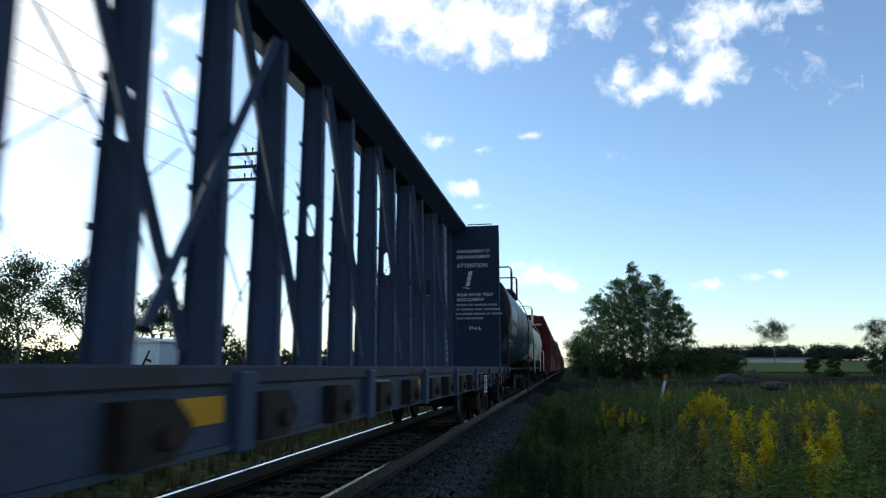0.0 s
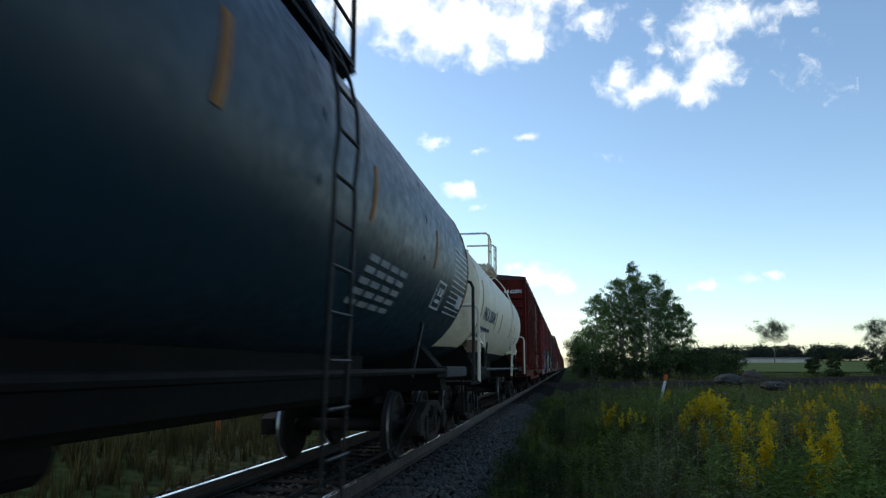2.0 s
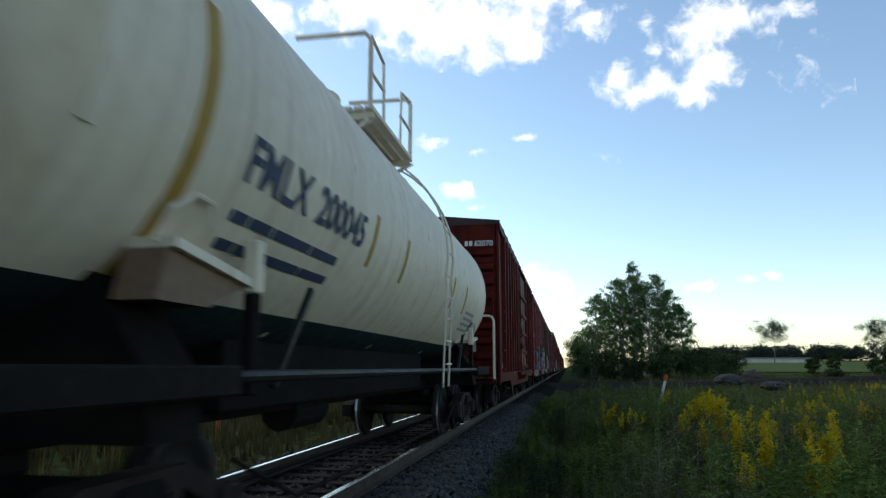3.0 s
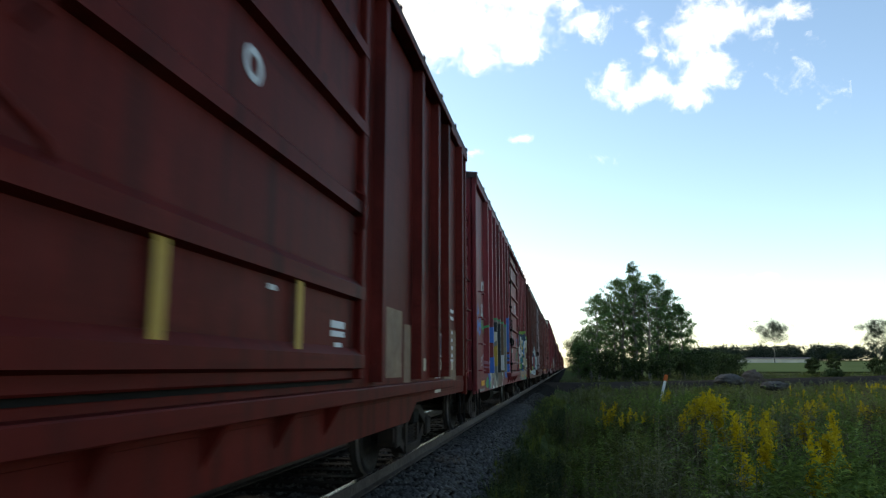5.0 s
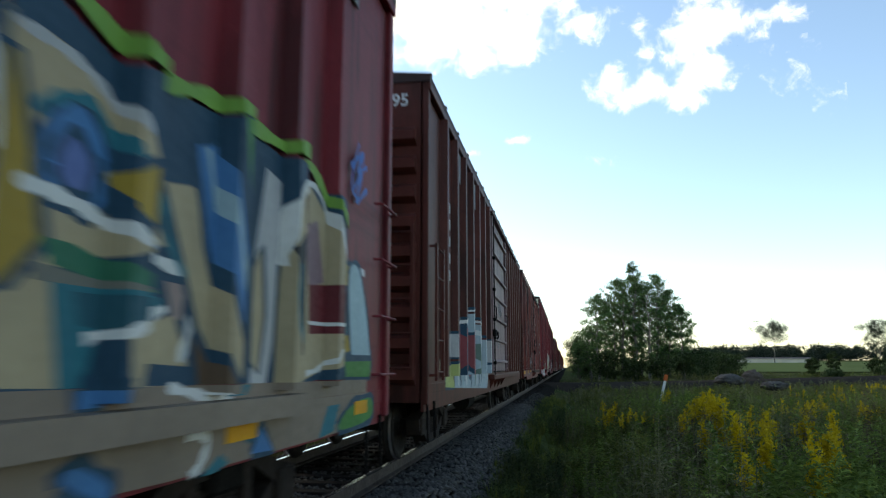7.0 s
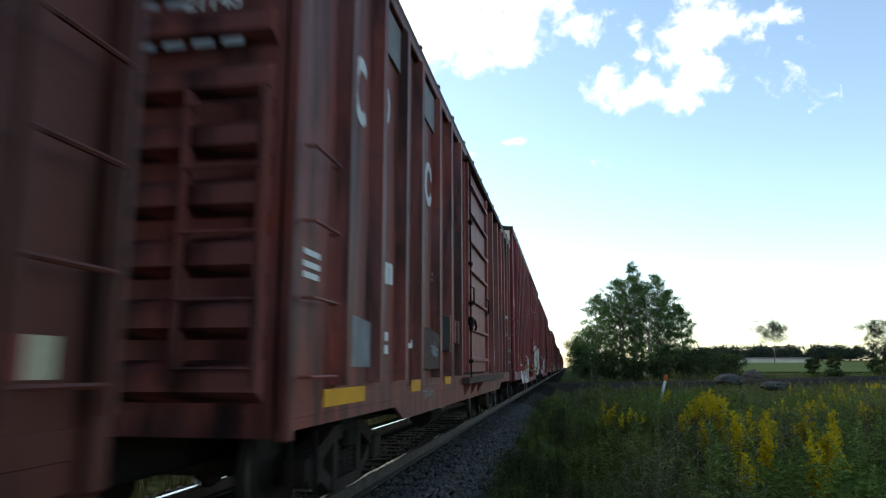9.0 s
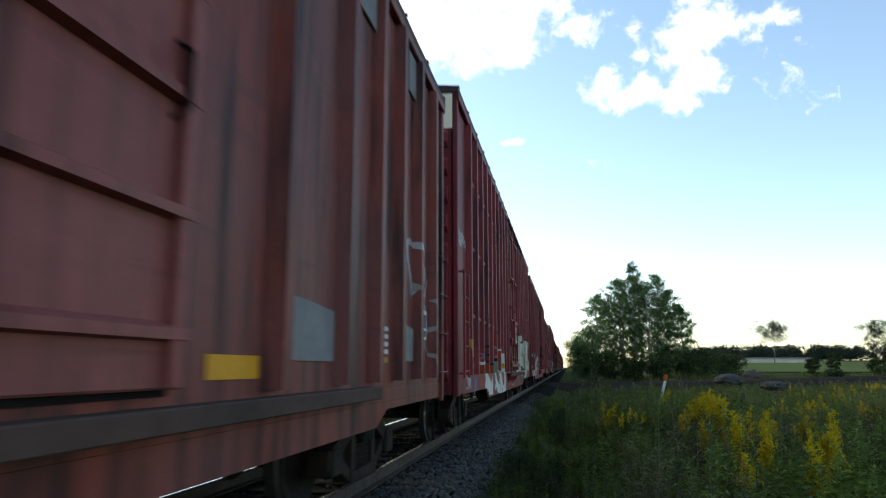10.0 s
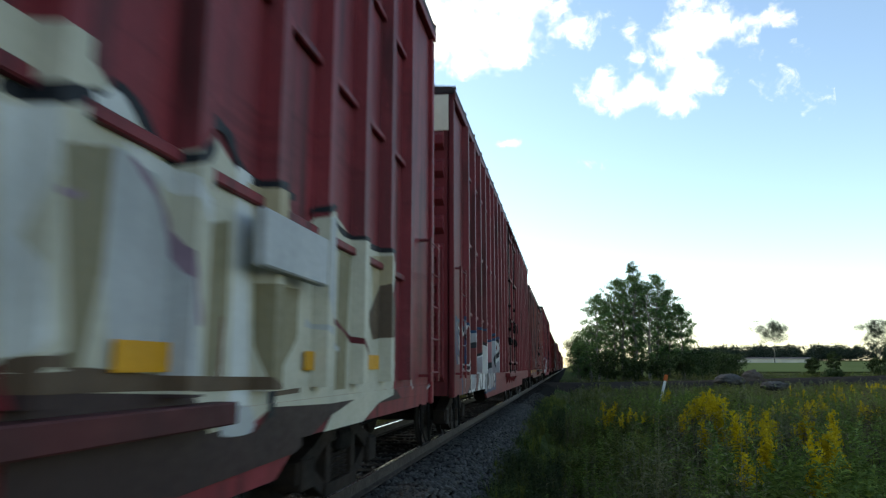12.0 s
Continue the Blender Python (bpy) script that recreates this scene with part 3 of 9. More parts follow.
ME_wheelset, ME_side, ME_spring, ME_bolster, ME_coupler = wheelset_mesh(), sideframe_mesh(), spring_mesh(), bolster_mesh(), coupler_mesh()
MIRROR_END = Matrix.Rotation(math.pi, 4, "Z")
CARS = []           # (thing, y at the start)
ROLLING = []        # wheelsets that are seen turning


def running_gear(car, length, inset=2.3, rolls=True):
    """Set the body down on its trucks, then add trucks and couplers."""
    for ob in car.children:
        ob.matrix_basis = Matrix.Translation((0, 0, -0.145)) @ ob.matrix_basis
    for y in (inset, length - inset):
        tr = place("truck", ME_bolster, car, Matrix.Translation((0, y, 0)), "grimy cast steel truck")
        for m in (Matrix(), MIRROR_END):
            place("sideframe", ME_side, tr, m)
            for dy in (-0.17, 0.0, 0.17):
                place("coil_spring", ME_spring, tr, m @ Matrix.Translation((1.01, dy, 0)))
        for dy in (-0.89, 0.89):
            w = place("wheelset", ME_wheelset, tr, Matrix.Translation((0, dy, WHEEL_R)))
            if rolls:
                ROLLING.append((w, dy))
    car["settled"] = 1
    place("coupler", ME_coupler, car, Matrix(), "dark steel knuckle coupler with an air hose")
    place("coupler", ME_coupler, car, Matrix.Translation((0, length, 0)) @ MIRROR_END, "dark steel knuckle coupler with an air hose")


def start_car(name, label, category, y0, group="cars of the freight train"):
    car = thing(name, label, category, group, pose(TRACK_X, y0, 0))
    CARS.append((car, y0))
    return car


def grab(pts_y0, y1, z, x, r=0.012):
    """A grab iron: a bar on two bent feet."""
    bm = bmesh.new()
    tube(bm, [(x - 0.07, pts_y0, z), (x, pts_y0 + 0.015, z), (x, y1 - 0.015, z), (x - 0.07, y1, z)], r, 6)
    return bm


# ---------------------------------------------------------------- boxcars
SIDE_PLAN = {}


def boxcar(y0, label, L=16.3, H=4.45, paint=None, end_paint=None, roof=M_roof, door=(6.6, 9.8), ribs=7, posts=None, mids=(),
           sill=(0.93, 0.80, 3.7), ladder="grabs", top_plates=(), end_cap=None, rolls=True, leaves=1, door_paint=None, rib=0.04, rib_z=None, bar_mat=M_truck, track_mat=None, track_end=None):
    car = start_car("boxcar", label, "boxcar", y0)
    W, SILL = 1.42, 0.98
    end_paint = end_paint or paint
    door_paint = door_paint or paint
    bm = bmesh.new()
    bx(bm, -W, W, 0.06, L - 0.06, SILL, H, 0.0)
    part("body", bm, paint, car, "painted steel side sheets")
    # roof with ribs and a small overhang
    bm = bmesh.new()
    prism(bm, [(-W - 0.07, H - 0.03), (-W - 0.07, H + 0.05), (0, H + 0.2), (W + 0.07, H + 0.05), (W + 0.07, H - 0.03)], "y", -0.02, L + 0.02)
    n = int(L / 1.1)
    for k in range(n + 1):
        y = 0.05 + (L - 0.1) * k / n
        prism(bm, [(-W - 0.08, H + 0.05), (0, H + 0.2), (W + 0.08, H + 0.05), (W + 0.08, H + 0.085), (0, H + 0.235), (-W - 0.08, H + 0.085)], "y", y - 0.035, y + 0.035)
    part("roof", bm, roof, car, "dark ribbed steel roof")
    # side sills, deeper between the trucks
    for s in (-1, 1):
        bm = bmesh.new()
        a, b = (W - 0.02, W + 0.07) if s > 0 else (-W - 0.07, -W + 0.02)
        ze, zm, yk = sill
        prism(bm, [(0.0, ze), (yk, ze), (yk + 0.35, zm), (L - yk - 0.35, zm), (L - yk, ze), (L, ze), (L, 1.052), (0.0, 1.052)], "x", s * (W - 0.03), s * (W + 0.005))
        part("lower_sill", bm, paint, car, "lower side sill")
        bm = bmesh.new()
        bx(bm, min(s * (W - 0.02), s * (W + 0.009)), max(s * (W - 0.02), s * (W + 0.009)), 0.0, L, 1.05, 1.16, 0.004)
        part("side_sill", bm, paint, car)
        bm = bmesh.new()
        bx(bm, a + 0.004 * s, b + 0.004 * s, 0.0, L, H - 0.14, H - 0.031, 0.01)
        part("top_chord", bm, paint, car)
    # vertical side posts
    if posts is None:
        n_a, n_b = int((door[0] - 1.5) / 0.88), int((L - 1.3 - door[1]) / 0.88)
        posts = [door[0] - 0.35 - 0.88 * k for k in range(n_a + 1)][::-1] + [door[1] + 0.5 + 0.88 * k for k in range(n_b)]
    for y in posts:
        for s in (1, -1):
            bm = bmesh.new()
            prism(bm, [(s * W, y - 0.085), (s * (W + 0.105), y - 0.06), (s * (W + 0.105), y + 0.06), (s * W, y + 0.085)], "z", 1.235, H - 0.14)
            part("side_post", bm, paint, car)
    for z in mids:
        for a, b in zip(posts, posts[1:]):
            if b - a < 1.3 and b > a:
                bm = bmesh.new()
                bx(bm, W, W + 0.05, a + 0.09, b - 0.09, z - 0.03, z + 0.03, 0.008)
                part("side_rib", bm, paint, car)
    for y, w in top_plates:
        bm = bmesh.new()
        bx(bm, W + 0.002, W + 0.03, y, y + w, H - 0.62, H - 0.15, 0.006)
        part("gusset_plate", bm, M_gusset, car, "light grey gusset plate")
    # corner posts
    for s in (-1, 1):
        for y in (0.0, L - 0.11):
            bm = bmesh.new()
            bx(bm, s * W - 0.03, s * W + 0.05, y, y + 0.11, 0.93, H - 0.03, 0.012)
            part("corner_post", bm, paint, car)
    # ribbed ends
    nr = 9
    bm = bmesh.new()
    hgt = (H - 0.5 - 1.15) / nr
    prism(bm, [(0.0, 0.0), (-0.11, hgt * 0.18), (-0.11, hgt * 0.5), (0.0, hgt * 0.68)], "x", -W + 0.1, W - 0.1)
    me_rib = mesh_of(bm, "end_rib", end_paint)
    bm = bmesh.new()
    bx(bm, -W + 0.05, W - 0.05, 0.0, 0.055, 0.95, H - 0.03)
    me_end = mesh_of(bm, "end_panel", end_paint)
    for m in (Matrix(), Matrix.Translation((0, L, 0)) @ MIRROR_END):
        e = place("end_panel", me_end, car, m, "steel end with deep horizontal corrugations")
        for k in range(nr):
            place("end_rib", me_rib, e, Matrix.Translation((0, 0, 1.15 + hgt * k)))
    if end_cap:
        bm = bmesh.new()
        bx(bm, -W + 0.03, W - 0.03, -0.012, -0.001, H - 0.62, H - 0.05)
        part("end_cap", bm, end_cap, car, "pale repainted panel at the top of the end")
    # sliding plug door with ribs, rails, locking bars
    d0, d1 = door
    dn = leaves
    for k in range(dn):
        a, b = d0 + (d1 - d0) * k / dn + 0.02, d0 + (d1 - d0) * (k + 1) / dn - 0.02
        bm = bmesh.new()
        bx(bm, W + 0.005, W + 0.055, a, b, 1.27, H - 0.22, 0.01)
        dr = part("door", bm, door_paint, car, "ribbed sliding door, shut")
        for z in rib_z or [1.5 + (H - 2.0) * r / max(1, ribs - 1) for r in range(ribs)]:
            bm = bmesh.new()
            prism(bm, [(W + 0.055, z - rib), (W + 0.115, z - rib * 0.8), (W + 0.115, z + rib * 0.3), (W + 0.055, z + rib)], "y", a + 0.03, b - 0.03)
            part("door_rib", bm, door_paint, dr)
        for yy in (a + 0.04, b - 0.12):
            bm = bmesh.new()
            bx(bm, W + 0.055, W + 0.11, yy, yy + 0.08, 1.27, H - 0.22, 0.01)
            part("door_frame", bm, door_paint, dr)
        bm = bmesh.new()
        tube(bm, [(W + 0.13, a + 0.09, 1.14), (W + 0.13, a + 0.09, H - 0.3)], 0.015, 6)
        bar = part("locking_bar", bm, bar_mat, dr, "upright steel locking bar")
        for z in (1.42, 1.95, 2.35, 3.0, 3.7):
            bm = bmesh.new()
            bx(bm, W + 0.10, W + 0.16, a + 0.03, a + 0.15, z, z + 0.07, 0.01)
            cyl(bm, (W + 0.15, a + 0.09, z + 0.035), 0.03, 0.03, "x", 8)
            part("bar_guide", bm, bar_mat, bar)
        bm = bmesh.new()
        tube(bm, [(W + 0.15, a + 0.10, 2.08), (W + 0.18, a + 0.22, 2.12), (W + 0.17, a + 0.48, 2.02), (W + 0.14, a + 0.56, 1.98)], 0.018, 6)
        bx(bm, W + 0.09, W + 0.17, a + 0.02, a + 0.24, 2.02, 2.17, 0.02)
        part("lock_lever", bm, bar_mat, bar, "grimy lever and gearbox of the door lock")
        for yy in (a + 0.5, b - 0.16):
            bm = bmesh.new()
            tube(bm, [(W + 0.055, yy, 2.72), (W + 0.13, yy, 2.68), (W + 0.13, yy, 2.42), (W + 0.055, yy, 2.38)], 0.014, 6)
            part("door_handle", bm, bar_mat, dr)
    # a thin dark plate painted as the shade in the gap below the door
    bm = bmesh.new()
    bx(bm, W + 0.001, W + 0.012, d0 + 0.02, d1 - 0.02, 1.24, 1.27)
    part("threshold_shade", bm, M_darksill, car, "dark strip painted as the shade in the gap under the door")
    for z, t in ((1.16, 0.06), (H - 0.18, 0.033)):
        bm = bmesh.new()
        bx(bm, W + 0.01, W + 0.14, d0 - 0.1, track_end or min(L - 0.3, d1 + (d1 - d0) / dn), z - t, z + t * 0.7, 0.008)
        trk = part("door_track", bm, track_mat or paint, car, "grimy channel that carries the sliding door" if t > 0.05 else "")
        if t > 0.05:
            for k in range(int((d1 - d0) / 0.8)):
                bm = bmesh.new()
                prism(bm, [(W + 0.006, z - t), (W + 0.12, z - t), (W + 0.006, z - 0.26)], "y", d0 + 0.2 + 0.8 * k, d0 + 0.22 + 0.8 * k)
                part("track_bracket", bm, paint, trk)
    # climbing irons
    for ye in (0.12, L - 0.62):
        if ladder == "grabs":
            for z in (1.30, 1.78, 2.26, 2.74):
                part("grab_iron", grab(ye, ye + 0.5, z, W + 0.13), M_rail if paint is None else paint, car)
        else:
            bm = bmesh.new()
            bx(bm, W + 0.11, W + 0.14, ye, ye + 0.045, 1.2, 2.85)
            for z in (1.25, 2.8):
                bx(bm, W, W + 0.12, ye, ye + 0.03, z, z + 0.03)
            lad = part("ladder", bm, paint, car)
            bm = bmesh.new()
            bx(bm, W + 0.11, W + 0.14, ye + 0.46, ye + 0.505, 1.2, 2.85)
            part("ladder_rail", bm, paint, lad)
            for z in (1.3, 1.68, 2.06, 2.44, 2.8):
                bm = bmesh.new()
                tube(bm, [(W + 0.125, ye + 0.02, z), (W + 0.125, ye + 0.47, z)], 0.012, 6)
                part("rung", bm, paint, lad)
        bm = bmesh.new()
        tube(bm, [(W + 0.02, ye, 0.95), (W + 0.03, ye, 0.50), (W + 0.03, ye + 0.42, 0.50), (W + 0.02, ye + 0.42, 0.95)], 0.016, 6)
        part("stirrup_step", bm, M_truck, car)
    for yy, sgn in ((-0.14, 1), (L + 0.14, -1)):
        lad = None
        for xx in (W - 0.62, W - 0.12):
            bm = bmesh.new()
            bx(bm, xx - 0.02, xx + 0.02, min(yy, yy + 0.1 * sgn), max(yy, yy + 0.1 * sgn), 1.25, 3.05)
            lad = part("ladder_rail" if lad else "end_ladder", bm, paint, lad or car)
            if xx < W - 0.3:
                continue
            lad = lad.parent
            for z in (1.35, 1.75, 2.15, 2.55, 2.95):
                bm = bmesh.new()
                tube(bm, [(W - 0.62, yy, z), (W - 0.12, yy, z)], 0.012, 6)
                part("rung", bm, paint, lad)
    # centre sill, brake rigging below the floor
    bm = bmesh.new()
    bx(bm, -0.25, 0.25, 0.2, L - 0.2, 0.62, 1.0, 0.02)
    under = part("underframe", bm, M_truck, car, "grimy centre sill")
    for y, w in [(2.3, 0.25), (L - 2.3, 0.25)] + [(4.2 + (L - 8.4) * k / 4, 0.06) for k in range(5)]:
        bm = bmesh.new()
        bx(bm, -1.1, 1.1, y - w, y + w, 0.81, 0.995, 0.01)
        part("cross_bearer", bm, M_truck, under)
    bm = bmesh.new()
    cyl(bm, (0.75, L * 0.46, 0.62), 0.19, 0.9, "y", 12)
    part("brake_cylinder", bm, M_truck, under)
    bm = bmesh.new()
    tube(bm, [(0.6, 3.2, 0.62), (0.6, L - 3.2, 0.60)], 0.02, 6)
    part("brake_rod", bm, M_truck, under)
    running_gear(car, L, rolls=rolls)
    SIDE_PLAN[car.name] = (W, L, posts, door, rib_z or [1.5 + (H - 2.0) * r / max(1, ribs - 1) for r in range(ribs)], rib, sill)
    return car


def side_bands(plan):
    """The relief of a car side as bands (y0, y1, z0, z1, x at y0, x at y1, x at z0, x at z1)."""
    W, L, posts, door, rib_z, rib, (ze, zm, yk) = plan
    out = [(a, b, z, 1.05, W + 0.005, W + 0.005, 0, 0) for a, b, z in ((0.0, yk, ze), (yk, yk + 0.35, (ze + zm) / 2), (yk + 0.35, L - yk - 0.35, zm), (L - yk - 0.35, L - yk, (ze + zm) / 2), (L - yk, L, ze))]
    out.append((0.0, L, 1.05, 1.16, W + 0.009, W + 0.009, 0, 0))
    knots = [(0.06, 0.0)]
    for y in sorted(posts):
        knots += [(y - 0.085, 0.0), (y - 0.06, 0.105), (y + 0.06, 0.105), (y + 0.085, 0.0)]
    knots.append((L - 0.06, 0.0))
    for (ya, xa), (yb, xb) in zip(knots, knots[1:]):
        for a, b in ((ya, min(yb, door[0])), (max(ya, door[1]), yb)):
            if b - a > 0.001:
                out += [(a, b, 1.16, 1.235, W, W, 0, 0), (a, b, 1.235, 5.6, W + xa, W + xb, 0, 0)]
    steps = [(1.27, 0.055)]
    for z in rib_z:
        steps += [(z - rib, 0.055), (z - rib * 0.8, 0.115), (z + rib * 0.3, 0.115), (z + rib, 0.055)]
    steps.append((5.4, 0.055))
    for (za, xa), (zb, xb) in zip(steps, steps[1:]):
        if zb > za:
            out.append((door[0] + 0.02, door[1] - 0.02, za, zb, W, W, xa, xb))
    return out


def clip_half(poly, axis, level, keep_above):
    out = []
    for p, q in zip(poly, poly[1:] + poly[:1]):
        a, b = (p[axis] - level, q[axis] - level) if keep_above else (level - p[axis], level - q[axis])
        if a >= 0:
            out.append(p)
        if (a > 0 > b) or (a < 0 < b):
            f = a / (a - b)
            out.append((p[0] + (q[0] - p[0]) * f, p[1] + (q[1] - p[1]) * f))
    return out


def rounded(pts, n=4):
    """A smooth closed outline through the points."""
    out = []
    m = len(pts)
    for i in range(m):
        p = [pts[(i + k) % m] for k in (-1, 0, 1, 2)]
        for j in range(n):
            t = j / n
            out.append(tuple(0.5 * (2 * p[1][a] + (p[2][a] - p[0][a]) * t + (2 * p[0][a] - 5 * p[1][a] + 4 * p[2][a] - p[3][a]) * t * t
                                    + (3 * p[1][a] - p[0][a] - 3 * p[2][a] + p[3][a]) * t ** 3) for a in (0, 1)))
    return out


LAYERS = collections.Counter()


def drape(car, material, outlines, name, label):
    """Lay flat outlines (y, z) over the posts, ribs and sills of a car side, as a coat of paint above the coats before it."""
    LAYERS[car.name] += 1
    lift = 0.0012 + 0.00018 * LAYERS[car.name]
    verts, faces = [], []
    bands = side_bands(SIDE_PLAN[car.name])
    for outline in outlines:
        for tri in geometry.tessellate_polygon([[Vector((y, z, 0)) for y, z in outline]]):
            corner = [(outline[i][0], outline[i][1]) for i in tri]
            lo_y, hi_y = min(c[0] for c in corner), max(c[0] for c in corner)
            lo_z, hi_z = min(c[1] for c in corner), max(c[1] for c in corner)
            for y0, y1, z0, z1, xa, xb, va, vb in bands:
                if y1 <= lo_y or y0 >= hi_y or z1 <= lo_z or z0 >= hi_z:
                    continue
                p = clip_half(clip_half(clip_half(clip_half(corner, 0, y0, True), 0, y1, False), 1, z0, True), 1, z1, False)
                if len(p) < 3:
                    continue
                o = len(verts)
                verts += [(xa + (xb - xa) * (y - y0) / (y1 - y0) + va + (vb - va) * (z - z0) / (z1 - z0) + lift, y, z) for y, z in p]
                faces.append(tuple(range(o, o + len(p))))
    bm = bmesh.new()
    vs = [bm.verts.new(v) for v in verts]
    for f in faces:
        bm.faces.new([vs[i] for i in f])
    for f in bm.faces:
        f.normal_update()
        if f.normal.x < 0:
            f.normal_flip()
    return part(name, bm, material, car, label)


def spray_fill(car, material, outline, rim=None):
    if rim:
        spray_line(car, rim, outline + outline[:1], 0.10)
    drape(car, material, [outline], "spray_patch", "filled shape of sprayed paint")


def spray_line(car, material, pts, width, smooth=False):
    if smooth and len(pts) > 2:
        ext = [pts[0]] + list(pts) + [pts[-1]]
        fine = []
        for i in range(1, len(ext) - 2):
            p = ext[i - 1:i + 3]
            for j in range(5):
                t = j / 5
                fine.append(tuple(0.5 * (2 * p[1][a] + (p[2][a] - p[0][a]) * t + (2 * p[0][a] - 5 * p[1][a] + 4 * p[2][a] - p[3][a]) * t * t
                                         + (3 * p[1][a] - p[0][a] - 3 * p[2][a] + p[3][a]) * t ** 3) for a in (0, 1)))
        pts = fine + [pts[-1]]
    n = len(pts)
    quads, prev = [], None
    for i, p in enumerate(pts):
        a, b = pts[max(0, i - 1)], pts[min(n - 1, i + 1)]
        dy, dz = b[0] - a[0], b[1] - a[1]
        ln = math.hypot(dy, dz) or 1.0
        w = width * 0.5 * (0.8 + 0.25 * math.sin(1.7 * i + 9 * pts[0][0]))
        if 0 < i < n - 1:
            w *= 1.08
        sd = (-dz / ln * w, dy / ln * w)
        cur = ((p[0] + sd[0], p[1] + sd[1]), (p[0] - sd[0], p[1] - sd[1]))
        if prev:
            quads.append([prev[0], prev[1], cur[1], cur[0]])
        prev = cur
    drape(car, material, quads, "spray_stroke", "stroke of sprayed paint")


def reflectors(car, x, spots, w=0.32, h=0.10, material=M_yellow):
    for y, z in spots:
        bm = bmesh.new()
        bx(bm, x, x + 0.005, y, y + w, z, z + h)
        part("reflector_strip", bm, material, car, "yellow reflective strip on the sill")


def redwhite(car, x, spots, z=1.42):
    for y in spots:
        bm = bmesh.new()
        bx(bm, x, x + 0.004, y, y + 0.14, z, z + 0.14, 0, 0)
        bx(bm, x, x + 0.004, y + 0.14, y + 0.36, z, z + 0.14, 0, 1)
        bx(bm, x, x + 0.004, y + 0.36, y + 0.50, z, z + 0.14, 0, 0)
        part("reflector_strip", bm, [M_creamref, M_redref], car, "red and cream reflective strip")


# ---------------------------------------------------------------- centre-beam flat car
def centerbeam(y_rear):
    L = 23.2
    car = start_car("centerbeam_flatcar", "empty slate-blue centre-beam lumber flat car with open truss spine", "flat car", y_rear - L)
    hw, top = 1.345, 5.14
    bm = bmesh.new()
    bx(bm, -hw, hw, 0.2, L, 1.27, 1.345, 0.01)
    part("deck", bm, M_cb_rust, car, "flat steel deck with rusty edges")
    for s in (-1, 1):
        bm = bmesh.new()
        a, b = (hw - 0.02, hw + 0.05) if s > 0 else (-hw - 0.05, -hw + 0.02)
        bx(bm, a, b, 0.1, L + 0.02, 1.27, 1.37, 0.012)
        part("deck_rail", bm, M_cb_rust, car, "worn blue deck edge rail")
        bm = bmesh.new()
        a, b = (1.33, 1.37) if s > 0 else (-1.37, -1.33)
        prism(bm, [(0.3, 1.08), (3.8, 1.04), (5.0, 0.97), (L - 5.0, 0.97), (L - 3.8, 1.04), (L - 0.1, 1.08), (L - 0.1, 1.27), (0.3, 1.27)], "x", a, b)
        prism(bm, [(4.9, 0.95), (L - 4.9, 0.95), (L - 4.9, 0.98), (4.9, 0.98)], "x", a - 0.05, b + 0.03)
        part("side_sill", bm, M_cbsill, car, "worn grey-blue side sill")
    # stake pockets and strap winches
    bm = bmesh.new()
    bx(bm, 1.30, 1.44, -0.09, 0.09, 0.93, 1.34, 0.012)
    me_pocket = mesh_of(bm, "stake_pocket", M_cb)
    bm = bmesh.new()
    prism(bm, [(-0.22, 0.98), (0.10, 0.98), (0.24, 1.08), (0.24, 1.12), (0.10, 1.23), (-0.22, 1.23)], "x", 1.33, 1.47)
    cyl(bm, (1.48, 0.02, 1.08), 0.05, 0.06, "x", 8)
    me_winch = mesh_of(bm, "strap_winch", M_winch)
    k = 0
    y = 1.35
    while y < L - 0.4:
        if k % 2 == 0:
            place("stake_pocket", me_pocket, car, Matrix.Translation((0, y - 0.34, 0)))
        place("strap_winch", me_winch, car, Matrix.Translation((0, y, 0)), "rusty strap winch")
        y += 1.16
        k += 1
    # tapered spine posts with slots, top chord, diagonals
    def post_bm(slot):
        bm = bmesh.new()
        zt = top - 0.2
        def half(z):
            return 0.172 - 0.045 * (z - 1.34) / 3.3
        for s in (-1, 1):
            prism(bm, [(s * half(1.34), 1.34), (s * (half(1.34) - 0.02), 1.34), (s * (half(zt) - 0.02), zt), (s * half(zt), zt)], "y", -0.06, 0.06)
        spans = ((1.34, 2.95), (3.35, zt)) if slot else ((1.34, zt),)
        for z0, z1 in spans:
            prism(bm, [(-half(z0) + 0.02, z0), (half(z0) - 0.02, z0), (half(z1) - 0.02, z1), (-half(z1) + 0.02, z1)], "y", -0.012, 0.012)
        if slot:
            for s in (-1, 1):
                prism(bm, [(s * 0.055, 2.99), (s * 0.02, 2.95), (s * (half(2.95) - 0.02), 2.95), (s * (half(3.35) - 0.02), 3.35), (s * 0.02, 3.35), (s * 0.055, 3.31)], "y", -0.012, 0.012)
        for z in (2.3, 2.9, 3.4, 4.1):
            for s in (-1, 1):
                bx(bm, s * half(z) - 0.025, s * half(z) + 0.025, -0.075, -0.055, z, z + 0.05)
        return bm
    me_p, me_s = mesh_of(post_bm(False), "spine_post", M_cb), mesh_of(post_bm(True), "spine_post", M_cb)
    y_first = 4.33 - (y_rear - L)
    ys = [y_first + 1.21 * k for k in range(-7, 12)]
    ys = [v for v in ys if 0.8 < v < L - 0.9]
    k0 = next(i for i, v in enumerate(ys) if abs(v - y_first) < 0.01)
    for i, yy in enumerate(ys):
        place("spine_post", me_s if (i - k0) % 3 == 0 else me_p, car, Matrix.Translation((0, yy, 0)))
    bm = bmesh.new()
